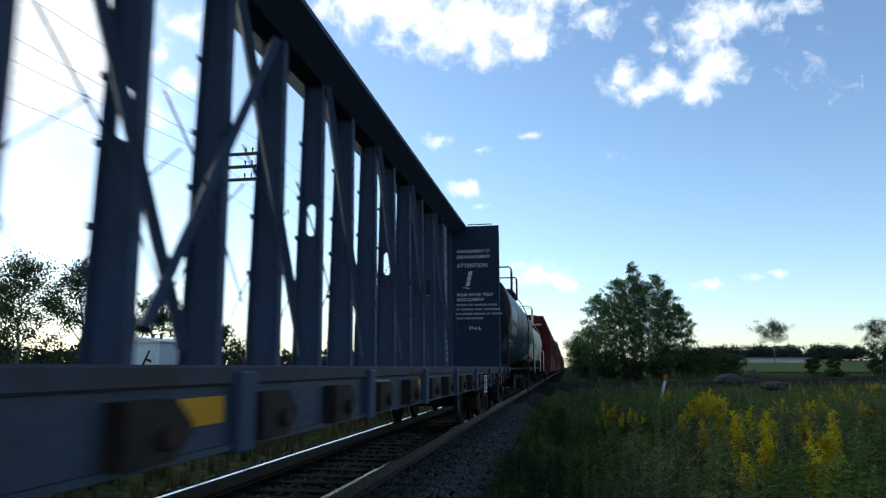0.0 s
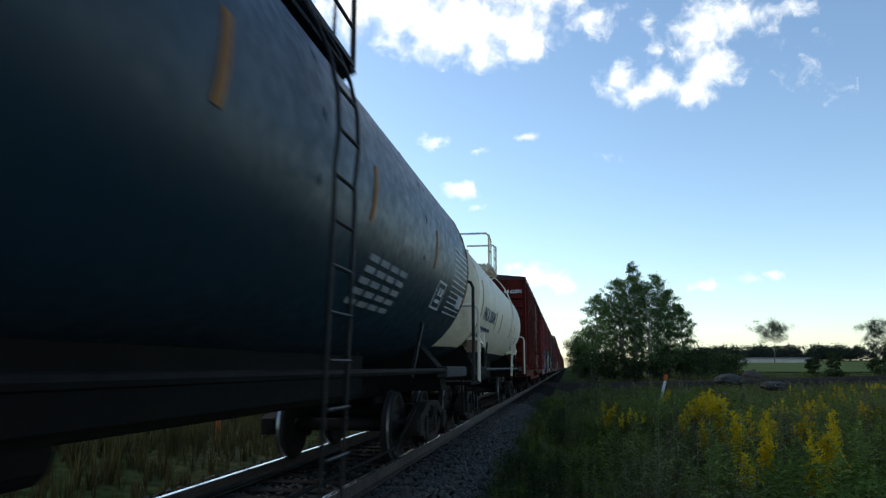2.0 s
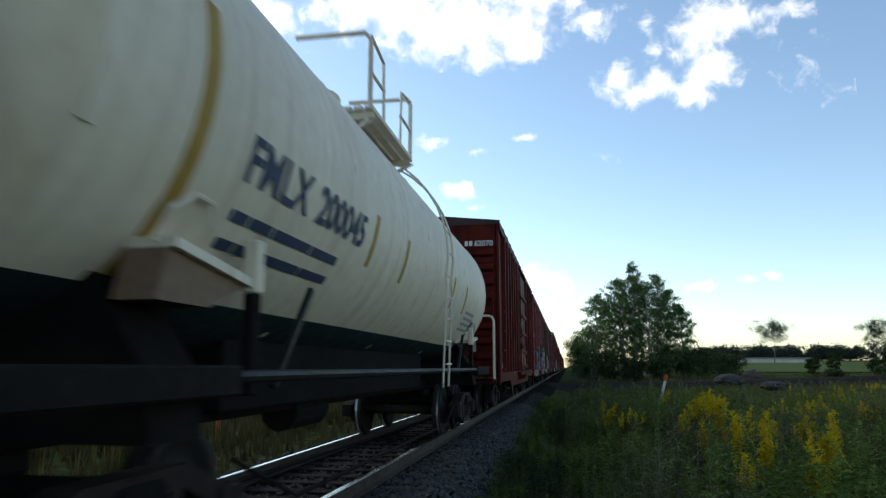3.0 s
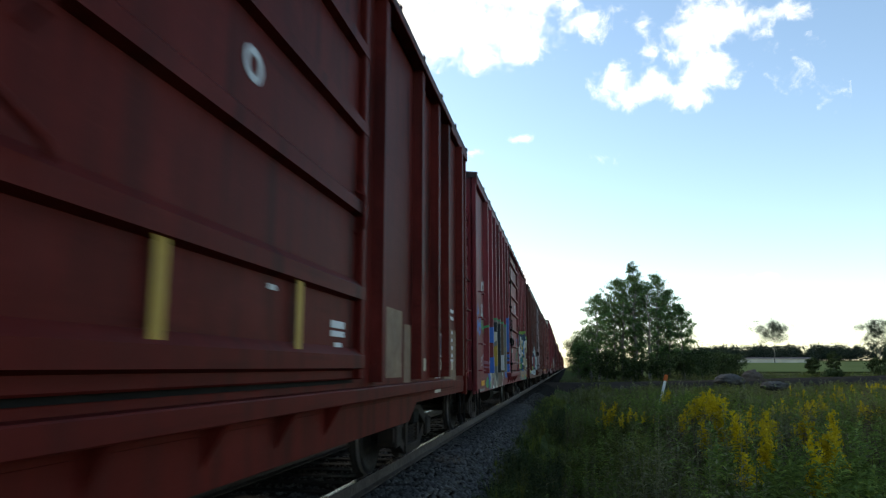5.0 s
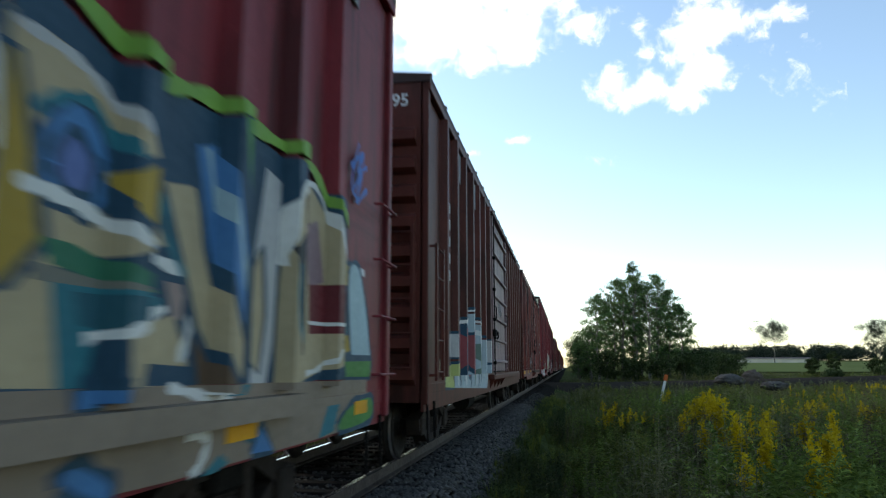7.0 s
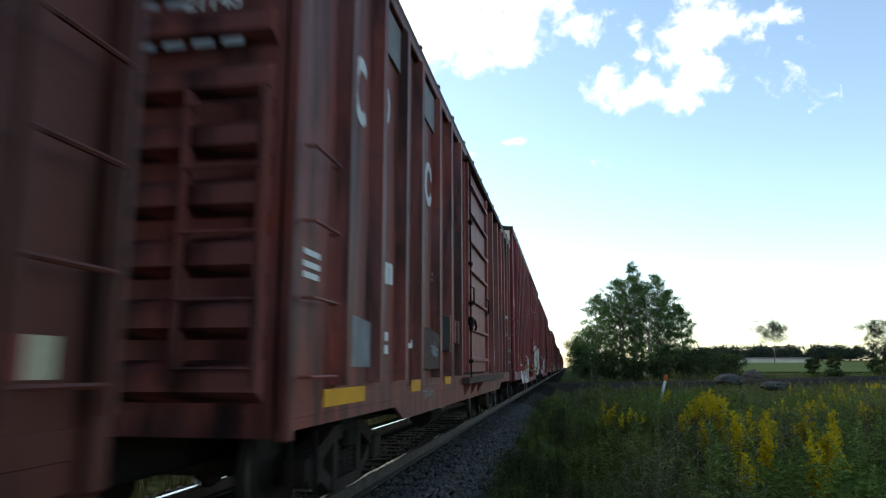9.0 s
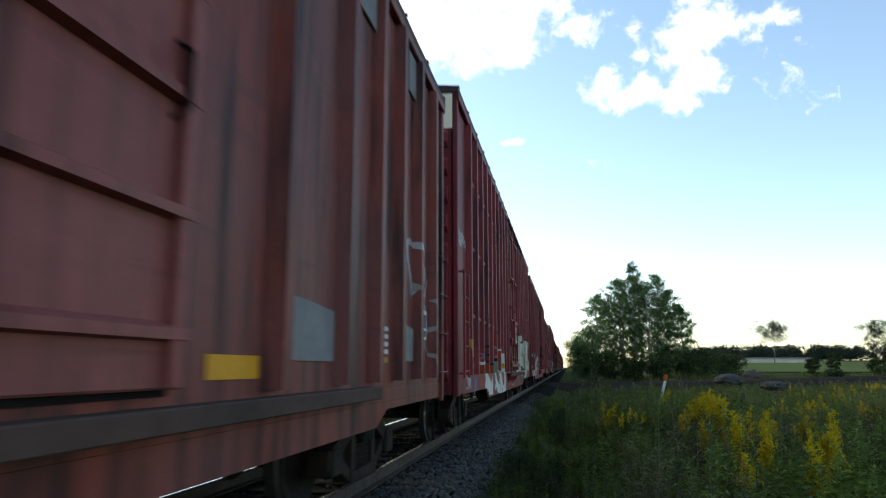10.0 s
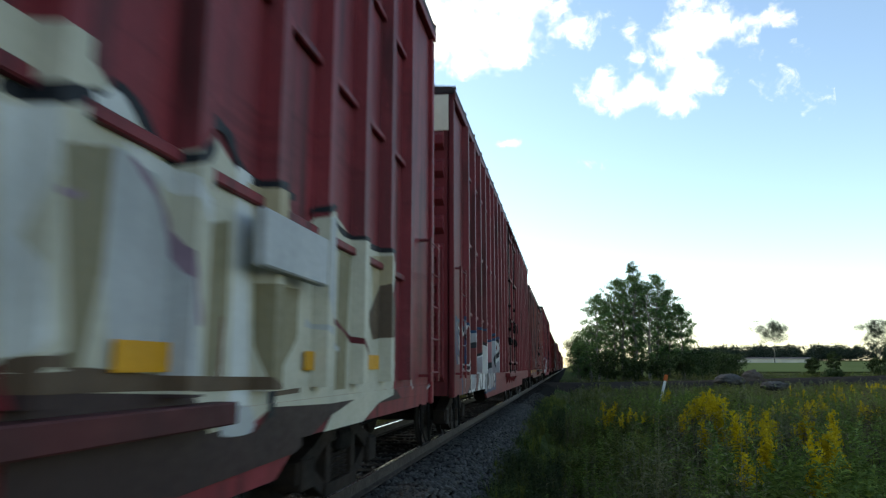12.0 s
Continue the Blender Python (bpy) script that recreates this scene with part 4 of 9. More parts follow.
    prism(bm, [(-0.13, top - 0.24), (0.13, top - 0.24), (0.48, top - 0.06), (0.48, top), (-0.48, top), (-0.48, top - 0.06)], "y", 0.6, L - 0.6)
    part("top_chord", bm, M_cb, car, "wide blue top chord")
    for i in range(len(ys) - 2):
        q = (i - k0) % 6
        ends = None
        if q in (1, 3, 5):
            ends = (ys[i] + 0.02, top - 0.25, ys[i] + 1.9, 1.5)
        elif i == k0:
            ends = (ys[i] + 0.10, 1.62, ys[i] + 2.0, top - 0.45)
        if ends:
            bm = bmesh.new()
            y_a, z_a, y_b, z_b = ends
            tube(bm, [(0.15 + 0.05 * (q == 0), y_a, z_a), (0.15 + 0.05 * (q == 0), y_b, z_b)], 0.06, 4)
            part("diagonal_brace", bm, M_cb, car)
    # loose tie-down cables hung from the spine
    for i, yy in enumerate(ys[:-1]):
        bm = bmesh.new()
        b = ys[i + 1]
        tube(bm, [(0.30, yy, 3.3), (0.33, (yy + b) / 2, 2.75), (0.36, b, 1.9)], 0.009, 5)
        part("tie_down_cable", bm, M_cable, car, "slack steel tie-down cable")
        bm = bmesh.new()
        tube(bm, [(-0.30, b, 3.3), (-0.33, (yy + b) / 2, 2.75), (-0.36, yy, 1.9)], 0.009, 5)
        part("tie_down_cable", bm, M_cable, car, "slack steel tie-down cable")
        if i % 3 == 0:
            bm = bmesh.new()
            prism(bm, [(-0.12, 1.78), (0.05, 1.74), (0.12, 1.86), (-0.04, 1.97)], "x", 0.34, 0.46)
            part("cable_hook", bm, M_rail, car, "dark hook at the end of a cable")
    # end bulkheads
    for y in (0.25, L - 0.62):
        bm = bmesh.new()
        bx(bm, -hw, hw, y, y + 0.10, 1.345, top + 0.02, 0.01)
        bhd = part("bulkhead", bm, M_bulkhead, car, "solid blue end bulkhead with stencilled loading notes")
        for xx in (-1.28, -0.7, 0.7, 1.28):
            bm = bmesh.new()
            bx(bm, xx - 0.05, xx + 0.05, y + 0.1, y + 0.34, 1.345, top - 0.1, 0.01)
            part("bulkhead_post", bm, M_cb, bhd)
        bm = bmesh.new()
        tube(bm, [(0.5, y + 0.06, top), (0.5, y + 0.06, top + 0.07), (1.15, y + 0.06, top + 0.07), (1.15, y + 0.06, top)], 0.015, 6)
        part("grab_iron", bm, M_cb, bhd)
    yb = L - 0.62 - 0.004
    lines = (("CHARGEMENT ET", 0.115, 4.42), ("DECHARGEMENT", 0.115, 4.27), ("ATTENTION", 0.15, 4.02), ("POUR EVITER TOUT", 0.11, 3.24), ("BASCULEMENT", 0.11, 3.11))
    for txt, size, z in lines:
        write(txt, size, M_white, car, (0.20, yb, z), FRONT)
    bm = bmesh.new()
    for r, z in enumerate((2.98, 2.86, 2.74, 2.62)):
        x = 0.18
        for w in ((0.32, 0.1, 0.36, 0.24), (0.1, 0.34, 0.22, 0.42), (0.12, 0.3, 0.3, 0.12, 0.28), (0.2, 0.5))[r]:
            bx(bm, x, x + w, yb - 0.002, yb, z, z + 0.05)
            x += w + 0.03
    part("stencil", bm, M_grey_st, car, "worn lines of small stencilled writing")
    for txt, size, z in (("WARNING", 0.15, 4.02),):
        write(txt, size, M_white, car, (-1.27, yb, z), FRONT)
    for r, z in enumerate((4.42, 4.27, 3.24, 3.11, 2.98, 2.80, 2.36, 2.10, 1.92)):
        x = -1.27
        for w in ((0.3, 0.1, 0.34), (0.22, 0.5), (0.4, 0.36), (0.16, 0.26, 0.3), (0.3, 0.42))[r % 5]:
            bm = bmesh.new()
            bx(bm, x, x + w, yb - 0.002, yb, z, z + (0.09 if r in (0, 1, 6, 7, 8) else 0.05))
            part("stencil", bm, M_grey_st, car, "worn line of stencilled writing")
            x += w + 0.04
    write("77-6 IL", 0.12, M_white, car, (0.52, yb, 2.34), FRONT)
    # the tilted load pictogram
    bm = bmesh.new()
    g = bmesh.new()
    for k in range(3):
        prism(bm, [(0.44 + 0.03 * k, 3.50 + 0.14 * k), (0.55 + 0.03 * k, 3.52 + 0.14 * k), (0.575 + 0.03 * k, 3.645 + 0.14 * k), (0.465 + 0.03 * k, 3.625 + 0.14 * k)], "y", yb - 0.002, yb)
    prism(bm, [(0.36, 3.47), (0.56, 3.43), (0.57, 3.45), (0.37, 3.49)], "y", yb - 0.002, yb)
    g.free()
    part("stencil", bm, M_white, car, "white pictogram of a tilting stack")
    # marks on the sill
    reflectors(car, 1.372, [(L - 0.72, 1.09), (16.83, 1.09), (12.06, 1.09), (7.4, 1.09), (2.8, 1.09)], 0.42, 0.13)
    for y_, z_, w_, h_ in [(13.24, 1.05 + 0.035 * k, 0.36, 0.014) for k in range(4)] + [(14.24 + 0.13 * k, z_, 0.09, 0.05) for k in range(4) for z_ in (1.05, 1.13)] + [(16.2, 1.06, 0.3, 0.1), (20.2, 1.08, 0.3, 0.12), (9.4, 1.05, 0.5, 0.05), (9.4, 1.13, 0.4, 0.05)]:
        bars([(y_, y_ + w_, z_, z_ + h_)], M_grey_st, car, 1.372, "faded white sill lettering")
    for k in range(7):
        bars([(10.34 + 0.105 * k, 10.42 + 0.105 * k, 1.185, 1.245)], M_sp["dullwhite"], car, 1.372, "worn white letter block of the owner's name")
    for k in range(8):
        bars([(10.31 + 0.098 * k, 10.385 + 0.098 * k, 1.06, 1.145)], M_sp["dullwhite"], car, 1.372, "worn white letter block of the owner's name")
    fy = 18.06
    bm = bmesh.new()
    for q in ((fy, fy + 0.47, 0.86, 0.90), (fy, fy + 0.47, 1.17, 1.2), (fy, fy + 0.05, 0.90, 1.17), (fy + 0.42, fy + 0.47, 0.90, 1.17), (fy + 0.05, fy + 0.42, 0.94, 0.965), (fy + 0.27, fy + 0.36, 0.98, 1.15)):
        bx(bm, 1.455, 1.46, *q)
    part("placard_frame", bm, M_white, car, "white outlined data plate")
    bm = bmesh.new()
    bx(bm, 1.26, 1.455, fy, fy + 0.47, 0.86, 1.2)
    part("placard", bm, M_winch, car, "dark data plate")
    bm = bmesh.new()
    ye = ys[-2] if len(ys) > 1 and ys[-1] > L - 1.3 else ys[-1]
    prism(bm, [(0.150, 1.34), (0.174, 1.34), (0.128, top - 0.22), (0.104, top - 0.22)], "y", ye + 0.06, ye + 0.55)
    part("end_post_web", bm, M_cb, car, "deep web plate of the end post")
    z = 1.5
    for w in (0.10, 0.09, 0.12, 0.10, 0.14, 0.08, 0.16, 0.12, 0.30, 0.42, 0.26, 0.38, 0.2, 0.3):
        bm = bmesh.new()
        xa = 0.176 - 0.046 * (z - 1.34) / 3.58
        prism(bm, [(xa - 0.002, z), (xa + 0.003, z), (xa + 0.003 - 0.0128 * w, z + w), (xa - 0.002 - 0.0128 * w, z + w)], "y", ye + 0.18, ye + 0.40)
        part("stencil", bm, M_grey_st, car, "worn upright line of stencilled writing")
        z += w + 0.045
    bm = bmesh.new()
    bx(bm, -0.3, 0.3, 0.3, L - 0.3, 0.7, 1.27, 0.02)
    under = part("underframe", bm, M_truck, car, "dark centre sill")
    for k in range(9):
        y = 1.0 + (L - 2.0) * k / 8
        bm = bmesh.new()
        bx(bm, -1.2, 1.2, y - 0.06, y + 0.06, 0.95, 1.27)
        part("cross_bearer", bm, M_truck, under)
    for y in (L - 0.55, 0.1):
        bm = bmesh.new()
        tube(bm, [(1.30, y, 1.2), (1.34, y, 0.65), (1.34, y + 0.4, 0.65), (1.30, y + 0.4, 1.2)], 0.016, 6)
        part("stirrup_step", bm, M_truck, car)
    running_gear(car, L, 2.6)
    return car


cb = centerbeam(18.75)


# ---------------------------------------------------------------- tank cars
def tank_profile(r, a, b, head=0.62, n=7):
    p = []
    for k in range(n):
        t = math.pi / 2 * k / n
        p.append((a - head * math.cos(t), r * max(0.02, math.sin(t))))
    p += [(a, r), (a + 0.02, r)]
    p += [(b - 0.02, r), (b, r)]
    for k in range(n - 1, -1, -1):
        t = math.pi / 2 * k / n
        p.append((b + head * math.cos(t), r * max(0.02, math.sin(t))))
    return p


def tank_shell(bm, r, zc, a, b, head, seg=48):
    prof = tank_profile(r, a, b, head)
    rings = [[bm.verts.new((rr * math.cos(t), y, zc + rr * math.sin(t))) for t in (2 * math.pi * k / seg for k in range(seg))] for y, rr in prof]
    for q, w in zip(rings, rings[1:]):
        for k in range(seg):
            bm.faces.new((q[k], w[k], w[(k + 1) % seg], q[(k + 1) % seg]))
    bm.faces.new(rings[0])
    bm.faces.new(rings[-1][::-1])
    bmesh.ops.recalc_face_normals(bm, faces=bm.faces[:])


def hoop(r, zc, y0, y1, a0, a1, out=0.012, seg=20):
    """A strip of sheet round part of the shell, from angle a0 to a1 in degrees (0 is the +x side)."""
    bm = bmesh.new()
    rows = []
    for k in range(seg + 1):
        a = radians(a0 + (a1 - a0) * k / seg)
        rows.append([bm.verts.new((rr * math.cos(a), y, zc + rr * math.sin(a))) for rr, y in ((r - 0.01, y0), (r + out, y0), (r + out, y1), (r - 0.01, y1))])
    for p, q in zip(rows, rows[1:]):
        for j in range(3):
            bm.faces.new((p[j], p[j + 1], q[j + 1], q[j]))
    bmesh.ops.recalc_face_normals(bm, faces=bm.faces[:])
    return bm


def tank_car(y0, label, r, zc, L, shell_mat, head_mat, rail_mat, lower=None, platform=(5.9, 8.3), band_mat=M_orange, ladder_y=8.4):
    """y0: where the straight shell begins; L: its length."""
    ov = 1.35
    total = L + 2 * ov
    car = start_car("tank_car", label, "tank car", y0 - ov)
    a, b = ov, ov + L
    bm = bmesh.new()
    tank_shell(bm, r, zc, a, b, 0.6)
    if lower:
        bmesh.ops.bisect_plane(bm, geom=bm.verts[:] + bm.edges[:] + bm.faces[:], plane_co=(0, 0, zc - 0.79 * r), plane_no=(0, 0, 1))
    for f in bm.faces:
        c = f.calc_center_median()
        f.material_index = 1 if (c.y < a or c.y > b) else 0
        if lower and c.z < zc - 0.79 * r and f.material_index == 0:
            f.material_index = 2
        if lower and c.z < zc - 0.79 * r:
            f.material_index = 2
        f.smooth = True
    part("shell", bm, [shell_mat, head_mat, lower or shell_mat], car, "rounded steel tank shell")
    for y in (a + 0.02, b - 0.10):
        part("jacket_band", hoop(r, zc, y, y + 0.08, -24, 200), band_mat, car, "rust-coloured band at the head seam")
    for f in (0.25, 0.5, 0.75):
        y = a + L * f
        part("weld_seam", hoop(r, zc, y, y + 0.03, -80, 260, 0.006), shell_mat, car)
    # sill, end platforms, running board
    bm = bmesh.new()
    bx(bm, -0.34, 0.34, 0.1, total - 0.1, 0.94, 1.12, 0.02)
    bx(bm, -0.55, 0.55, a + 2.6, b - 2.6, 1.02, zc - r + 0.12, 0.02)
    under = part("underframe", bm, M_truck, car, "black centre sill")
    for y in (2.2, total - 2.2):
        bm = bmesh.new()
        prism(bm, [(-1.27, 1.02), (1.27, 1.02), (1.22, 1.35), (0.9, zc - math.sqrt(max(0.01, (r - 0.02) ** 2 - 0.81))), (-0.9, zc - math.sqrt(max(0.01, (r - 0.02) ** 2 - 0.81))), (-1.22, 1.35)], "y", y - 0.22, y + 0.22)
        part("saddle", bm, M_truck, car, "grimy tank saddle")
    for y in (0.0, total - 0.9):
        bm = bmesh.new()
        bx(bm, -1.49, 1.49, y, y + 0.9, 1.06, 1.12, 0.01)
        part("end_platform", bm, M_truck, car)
    for pts in ([(0.7, 3.4, 0.55), (0.7, total - 3.4, 0.5)], [(1.05, 3.2, 0.8), (1.05, 4.2, 0.42), (1.05, total - 4.2, 0.42), (1.05, total - 3.2, 0.8)]):
        bm = bmesh.new()
        tube(bm, pts, 0.018, 6)
        part("brake_rod", bm, M_truck, under)
    bm = bmesh.new()
    cyl(bm, (0.2, total * 0.42, 0.92), 0.2, 0.9, "y", 12)
    part("brake_cylinder", bm, M_truck, under)
    for s in (-1, 1):
        bm = bmesh.new()
        tube(bm, [(s * 1.34, 0.9, 1.31), (s * 1.34, total - 0.9, 1.31)], 0.035, 8)
        part("side_handrail", bm, M_darksill if lower is None else M_rail, car, "steel side rail")
    for y, d in ((a + 1.9, 1), (b - 3.0, 1)):
        if d:
            bm = bmesh.new()
            bx(bm, 1.29, 1.33, -0.022, 0.022, 0, 1)
            bmesh.ops.transform(bm, matrix=Matrix.Translation((-0.05, y, 1.24)) @ Matrix.Rotation(radians(-42 * d), 4, "X") @ Matrix.Diagonal((1, 1, 0.9, 1)), verts=bm.verts[:])
            part("shell_brace", bm, M_rail, car)
    # gusset brackets that carry the shell over the trucks
    if lower:
        for ym, d in ((2.45, 1), (total - 2.45, -1)):
            bm = bmesh.new()
            prism(bm, [(ym - d * 0.42, 1.96), (ym + d * 0.36, 1.86), (ym + d * 0.36, 1.81), (ym - d * 0.42, 1.91)], "x", 0.98, 1.31)
            brk = part("shell_bracket", bm, shell_mat, car, "beige sloped bracket plate under the shell")
            bm = bmesh.new()
            prism(bm, [(ym - d * 0.42, 1.91), (ym + d * 0.36, 1.81), (ym - d * 0.03, 1.66), (ym - d * 0.5, 1.66)], "x", 1.05, 1.27)
            part("bracket_web", bm, M_brownp, brk, "rusty brown bracket web")
            bm = bmesh.new()
            bx(bm, 1.24, 1.33, ym + d * 0.42 - 0.05, ym + d * 0.42 + 0.05, 1.78, 2.09, 0.01)
            part("bracket_post", bm, shell_mat, brk)
            bm = bmesh.new()
            bx(bm, 1.25, 1.32, ym + d * 0.42 - 0.05, ym + d * 0.42 + 0.05, 1.2, 1.78, 0.01)
            part("bracket_leg", bm, M_truck, brk)
            bm = bmesh.new()
            tube(bm, [(1.2, ym - d * 0.44, 1.94), (1.25, ym - d * 0.40, 2.1), (1.27, ym - d * 0.2, 2.21), (1.27, ym - d * 0.05, 2.2), (1.25, ym, 2.08)], 0.016, 6)
            part("grab_iron", bm, shell_mat, brk)
    # corner handrails at both ends
    for y, d in ((ov - 0.25, 1), (total - ov + 0.25, -1)):
        bm = bmesh.new()
        yr, zt = (0.62 if d > 0 else total - 0.5), (2.86 if lower is None else 2.5)
        tube(bm, [(-1.48, yr, 1.1), (-1.48, yr, zt - 0.12), (-1.44, yr, zt - 0.03), (-1.36, yr, zt), (1.36, yr, zt), (1.44, yr, zt - 0.03), (1.48, yr, zt - 0.12), (1.48, yr, 1.1)], 0.028, 8)
        part("end_handrail", bm, rail_mat, car, "bent pipe handrail round the end platform")
        bm = bmesh.new()
        bx(bm, 1.24, 1.39, min(y - d * 0.4, y + d * 1.5), max(y - d * 0.4, y + d * 1.5), 1.21, 1.37, 0.015)
        part("end_sill", bm, M_endsill if lower is None else M_darksill, car, "grimy end sill")
        bm = bmesh.new()
        tube(bm, [(1.35, y - d * 0.5, 1.15), (1.37, y - d * 0.5, 0.6), (1.37, y - d * 0.08, 0.6), (1.35, y - d * 0.08, 1.15)], 0.016, 6)
        part("stirrup_step", bm, M_truck, car)
    # dome, platform with railings
    p0, p1 = a + platform[0], a + platform[1]
    bm = bmesh.new()
    cyl(bm, (0, (p0 + p1) / 2, zc + r + 0.12), 0.45, 0.42, "z", 20)
    cyl(bm, (0, (p0 + p1) / 2, zc + r + 0.36), 0.28, 0.1, "z", 16)
    part("dome_fittings", bm, head_mat, car, "valve housing on the tank top")
    pz = zc + r - 0.25
    for s in (-1, 1):
        x0, x1 = (0.58, 1.14) if s > 0 else (-1.14, -0.58)
        bm = bmesh.new()
        for yy in (p0 + 0.05, p1 - 0.1):
            bx(bm, x0, x1, yy, yy + 0.05, pz - 0.08, pz)
            prism(bm, [(s * 0.66, pz - 0.32), (s * 0.72, pz - 0.32), (s * 1.18, pz - 0.06), (s * 1.10, pz - 0.06)], "y", yy, yy + 0.05)
        deck = part("walkway", bm, rail_mat, car, "slatted walkway beside the dome")
        for k in range(5):
            xa = x0 + 0.12 * k
            bm = bmesh.new()
            bx(bm, xa, xa + 0.09, p0, p1, pz, pz + 0.05)
            part("slat", bm, rail_mat, deck)
        xr = s * 1.12
        for pe, d in ((p0, 1), (p1, -1)):
            bm = bmesh.new()
            tube(bm, [(xr * 0.25, pe, pz + 0.86), (xr * 0.94, pe, pz + 0.86), (xr, pe, pz + 0.78), (xr, pe, pz)], 0.028, 6)
            tube(bm, [(xr, pe, pz + 0.42), (xr, pe + d * 0.55, pz + 0.42)], 0.02, 6)
            tube(bm, [(xr, pe, pz + 0.82), (xr, pe + d * 0.5, pz + 0.74), (xr, pe + d * 0.55, pz)], 0.02, 6)
            part("platform_rail", bm, rail_mat, car, "bent pipe guard rail")
    # side ladder
    ly = a + ladder_y
    lad = None
    for yy in (ly, ly + 0.42):
        bm = bmesh.new()
        pts = []
        for k in range(9):
            ang = radians(-10 + 72 * k / 8)
            pts.append(((r + 0.13) * math.cos(ang), yy, zc + (r + 0.13) * math.sin(ang)))
        tube(bm, [(r + 0.06, yy, 0.45 if lower is None else 1.1), (r + 0.11, yy, zc - 0.45)] + pts, 0.016, 6)
        q = part("ladder_rail" if lad else "ladder", bm, rail_mat, lad or car, "" if lad else "narrow ladder up the tank side")
        lad = lad or q
    for k in range(12):
        z = 0.5 + 0.30 * k
        if z < zc - 0.2:
            x = r + 0.10
        else:
            sa = min(0.95, (z - zc) / (r + 0.13))
            x = (r + 0.13) * math.sqrt(1 - sa * sa)
        if (1.1 if lower else 0.0) < z < zc + r * 0.92:
            bm = bmesh.new()
            tube(bm, [(x, ly, z), (x, ly + 0.42, z)], 0.014, 6)
            part("rung", bm, rail_mat, lad)
    running_gear(car, total, 2.2)
    return car, a, b


T1R, T1Z = 1.52, 2.91
t1, a1, b1 = tank_car(19.75, "dark blue-black tank car with white stencils and rusty bands", T1R, T1Z, 13.5, M_tank, M_tankend, M_rail, None, (5.4, 8.5), M_orange, 6.65)
wr = (T1R + 0.008, T1Z)
write("5406", 0.38, M_white, t1, (0, a1 + 2.03, 2.36), None, wr, "white stencilled car number")
write("GAMX", 0.34, M_white, t1, (0, a1 + 0.92, 2.36), None, wr, "white stencilled owner code")
bars(word_bars(a1 + 1.05, 2.11, (0.36, 0.2, 0.5, 0.34, 0.55), 0.05) + word_bars(a1 + 1.15, 1.97, (0.2, 0.14, 0.4, 0.34, 0.5, 0.4, 0.7), 0.05)
     + word_bars(a1 + 1.2, 1.84, (0.4, 0.26, 0.3), 0.05), M_grey_st, t1, 0, "rows of small grey stencils", wrap=wr)
# grey panel whose colour is raised to stand for the sky it reflects
part("repaint_patch", hoop(T1R, T1Z, a1 + 0.45, a1 + 2.65, -6, 10, 0.007), M_palepanel, t1, "large grey panel near the tank top, brightened with painted sky reflection")
for yy in (a1 + 2.95, a1 + 5.35, a1 + 7.95, a1 + 10.75):
    part("rust_streak", hoop(T1R, T1Z, yy, yy + 0.09, -13, 5, 0.006), M_orange, t1, "rusty orange stripe")
bars([(a1 + 8.25 + 0.36 * j, a1 + 8.53 + 0.36 * j, 1.83 + 0.11 * k, 1.89 + 0.11 * k) for j in range(4) for k in range(5)], M_grey_st, t1, 0, "block of small stencils", wrap=wr)
bars([(a1 + 12.15, a1 + 13.35, 2.1 + 0.08 * k, 2.118 + 0.08 * k) for k in range(13)] + [(a1 + 12.9, a1 + 13.3, 2.24, 2.42)], M_white, t1, 0, "white ruled data panel", wrap=wr)
bars([(a1 + 11.25, a1 + 11.8, 2.09, 2.12), (a1 + 11.25, a1 + 11.8, 2.45, 2.48), (a1 + 11.25, a1 + 11.30, 2.12, 2.45), (a1 + 11.75, a1 + 11.8, 2.12, 2.45),
      (a1 + 11.38, a1 + 11.68, 2.18, 2.23), (a1 + 11.38, a1 + 11.5, 2.28, 2.39), (a1 + 11.56, a1 + 11.68, 2.28, 2.39)], M_white, t1, 0, "white framed test mark", wrap=wr)

T2R, T2Z = 1.40, 2.86
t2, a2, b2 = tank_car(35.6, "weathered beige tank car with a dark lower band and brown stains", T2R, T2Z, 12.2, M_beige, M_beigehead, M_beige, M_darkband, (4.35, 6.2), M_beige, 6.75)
wr2 = (T2R + 0.008, T2Z)
write("200045", 0.38, M_navy, t2, (0, a2 + 2.35, 2.38), None, wr2, "dark blue stencilled car number")
write("FMLX", 0.38, M_navy, t2, (0, a2 + 1.25, 2.38), None, wr2, "dark blue stencilled owner code")
bars(word_bars(a2 + 1.3, 2.14, (0.2, 0.3, 0.62, 0.55), 0.07) + word_bars(a2 + 1.3, 1.96, (0.2, 0.3, 0.62, 0.55), 0.07), M_navy, t2, 0, "dark rows of small stencils", wrap=wr2)
for yy in (a2 + 3.75, a2 + 5.0, a2 + 8.2, a2 + 9.5):
    part("yellow_stripe", hoop(T2R, T2Z, yy, yy + 0.08, -25, -5, 0.006), M_mustard, t2, "yellow painted stripe")
part("yellow_stripe", hoop(T2R, T2Z, a2 + 0.7, a2 + 0.82, -50, 12, 0.006), M_mustard, t2, "yellow painted stripe round the shell")
bars([(a2 + 9.9 + 0.36 * j, a2 + 10.2 + 0.36 * j, 1.96 + 0.11 * k, 2.01 + 0.11 * k) for j in range(3) for k in range(4)], M_grey_st, t2, 0, "block of grey stencils", wrap=wr2)
bars([(a2 + 10.95, a2 + 11.2, 1.85, 2.2)], M_navy, t2, 0, "dark data panel", wrap=wr2)

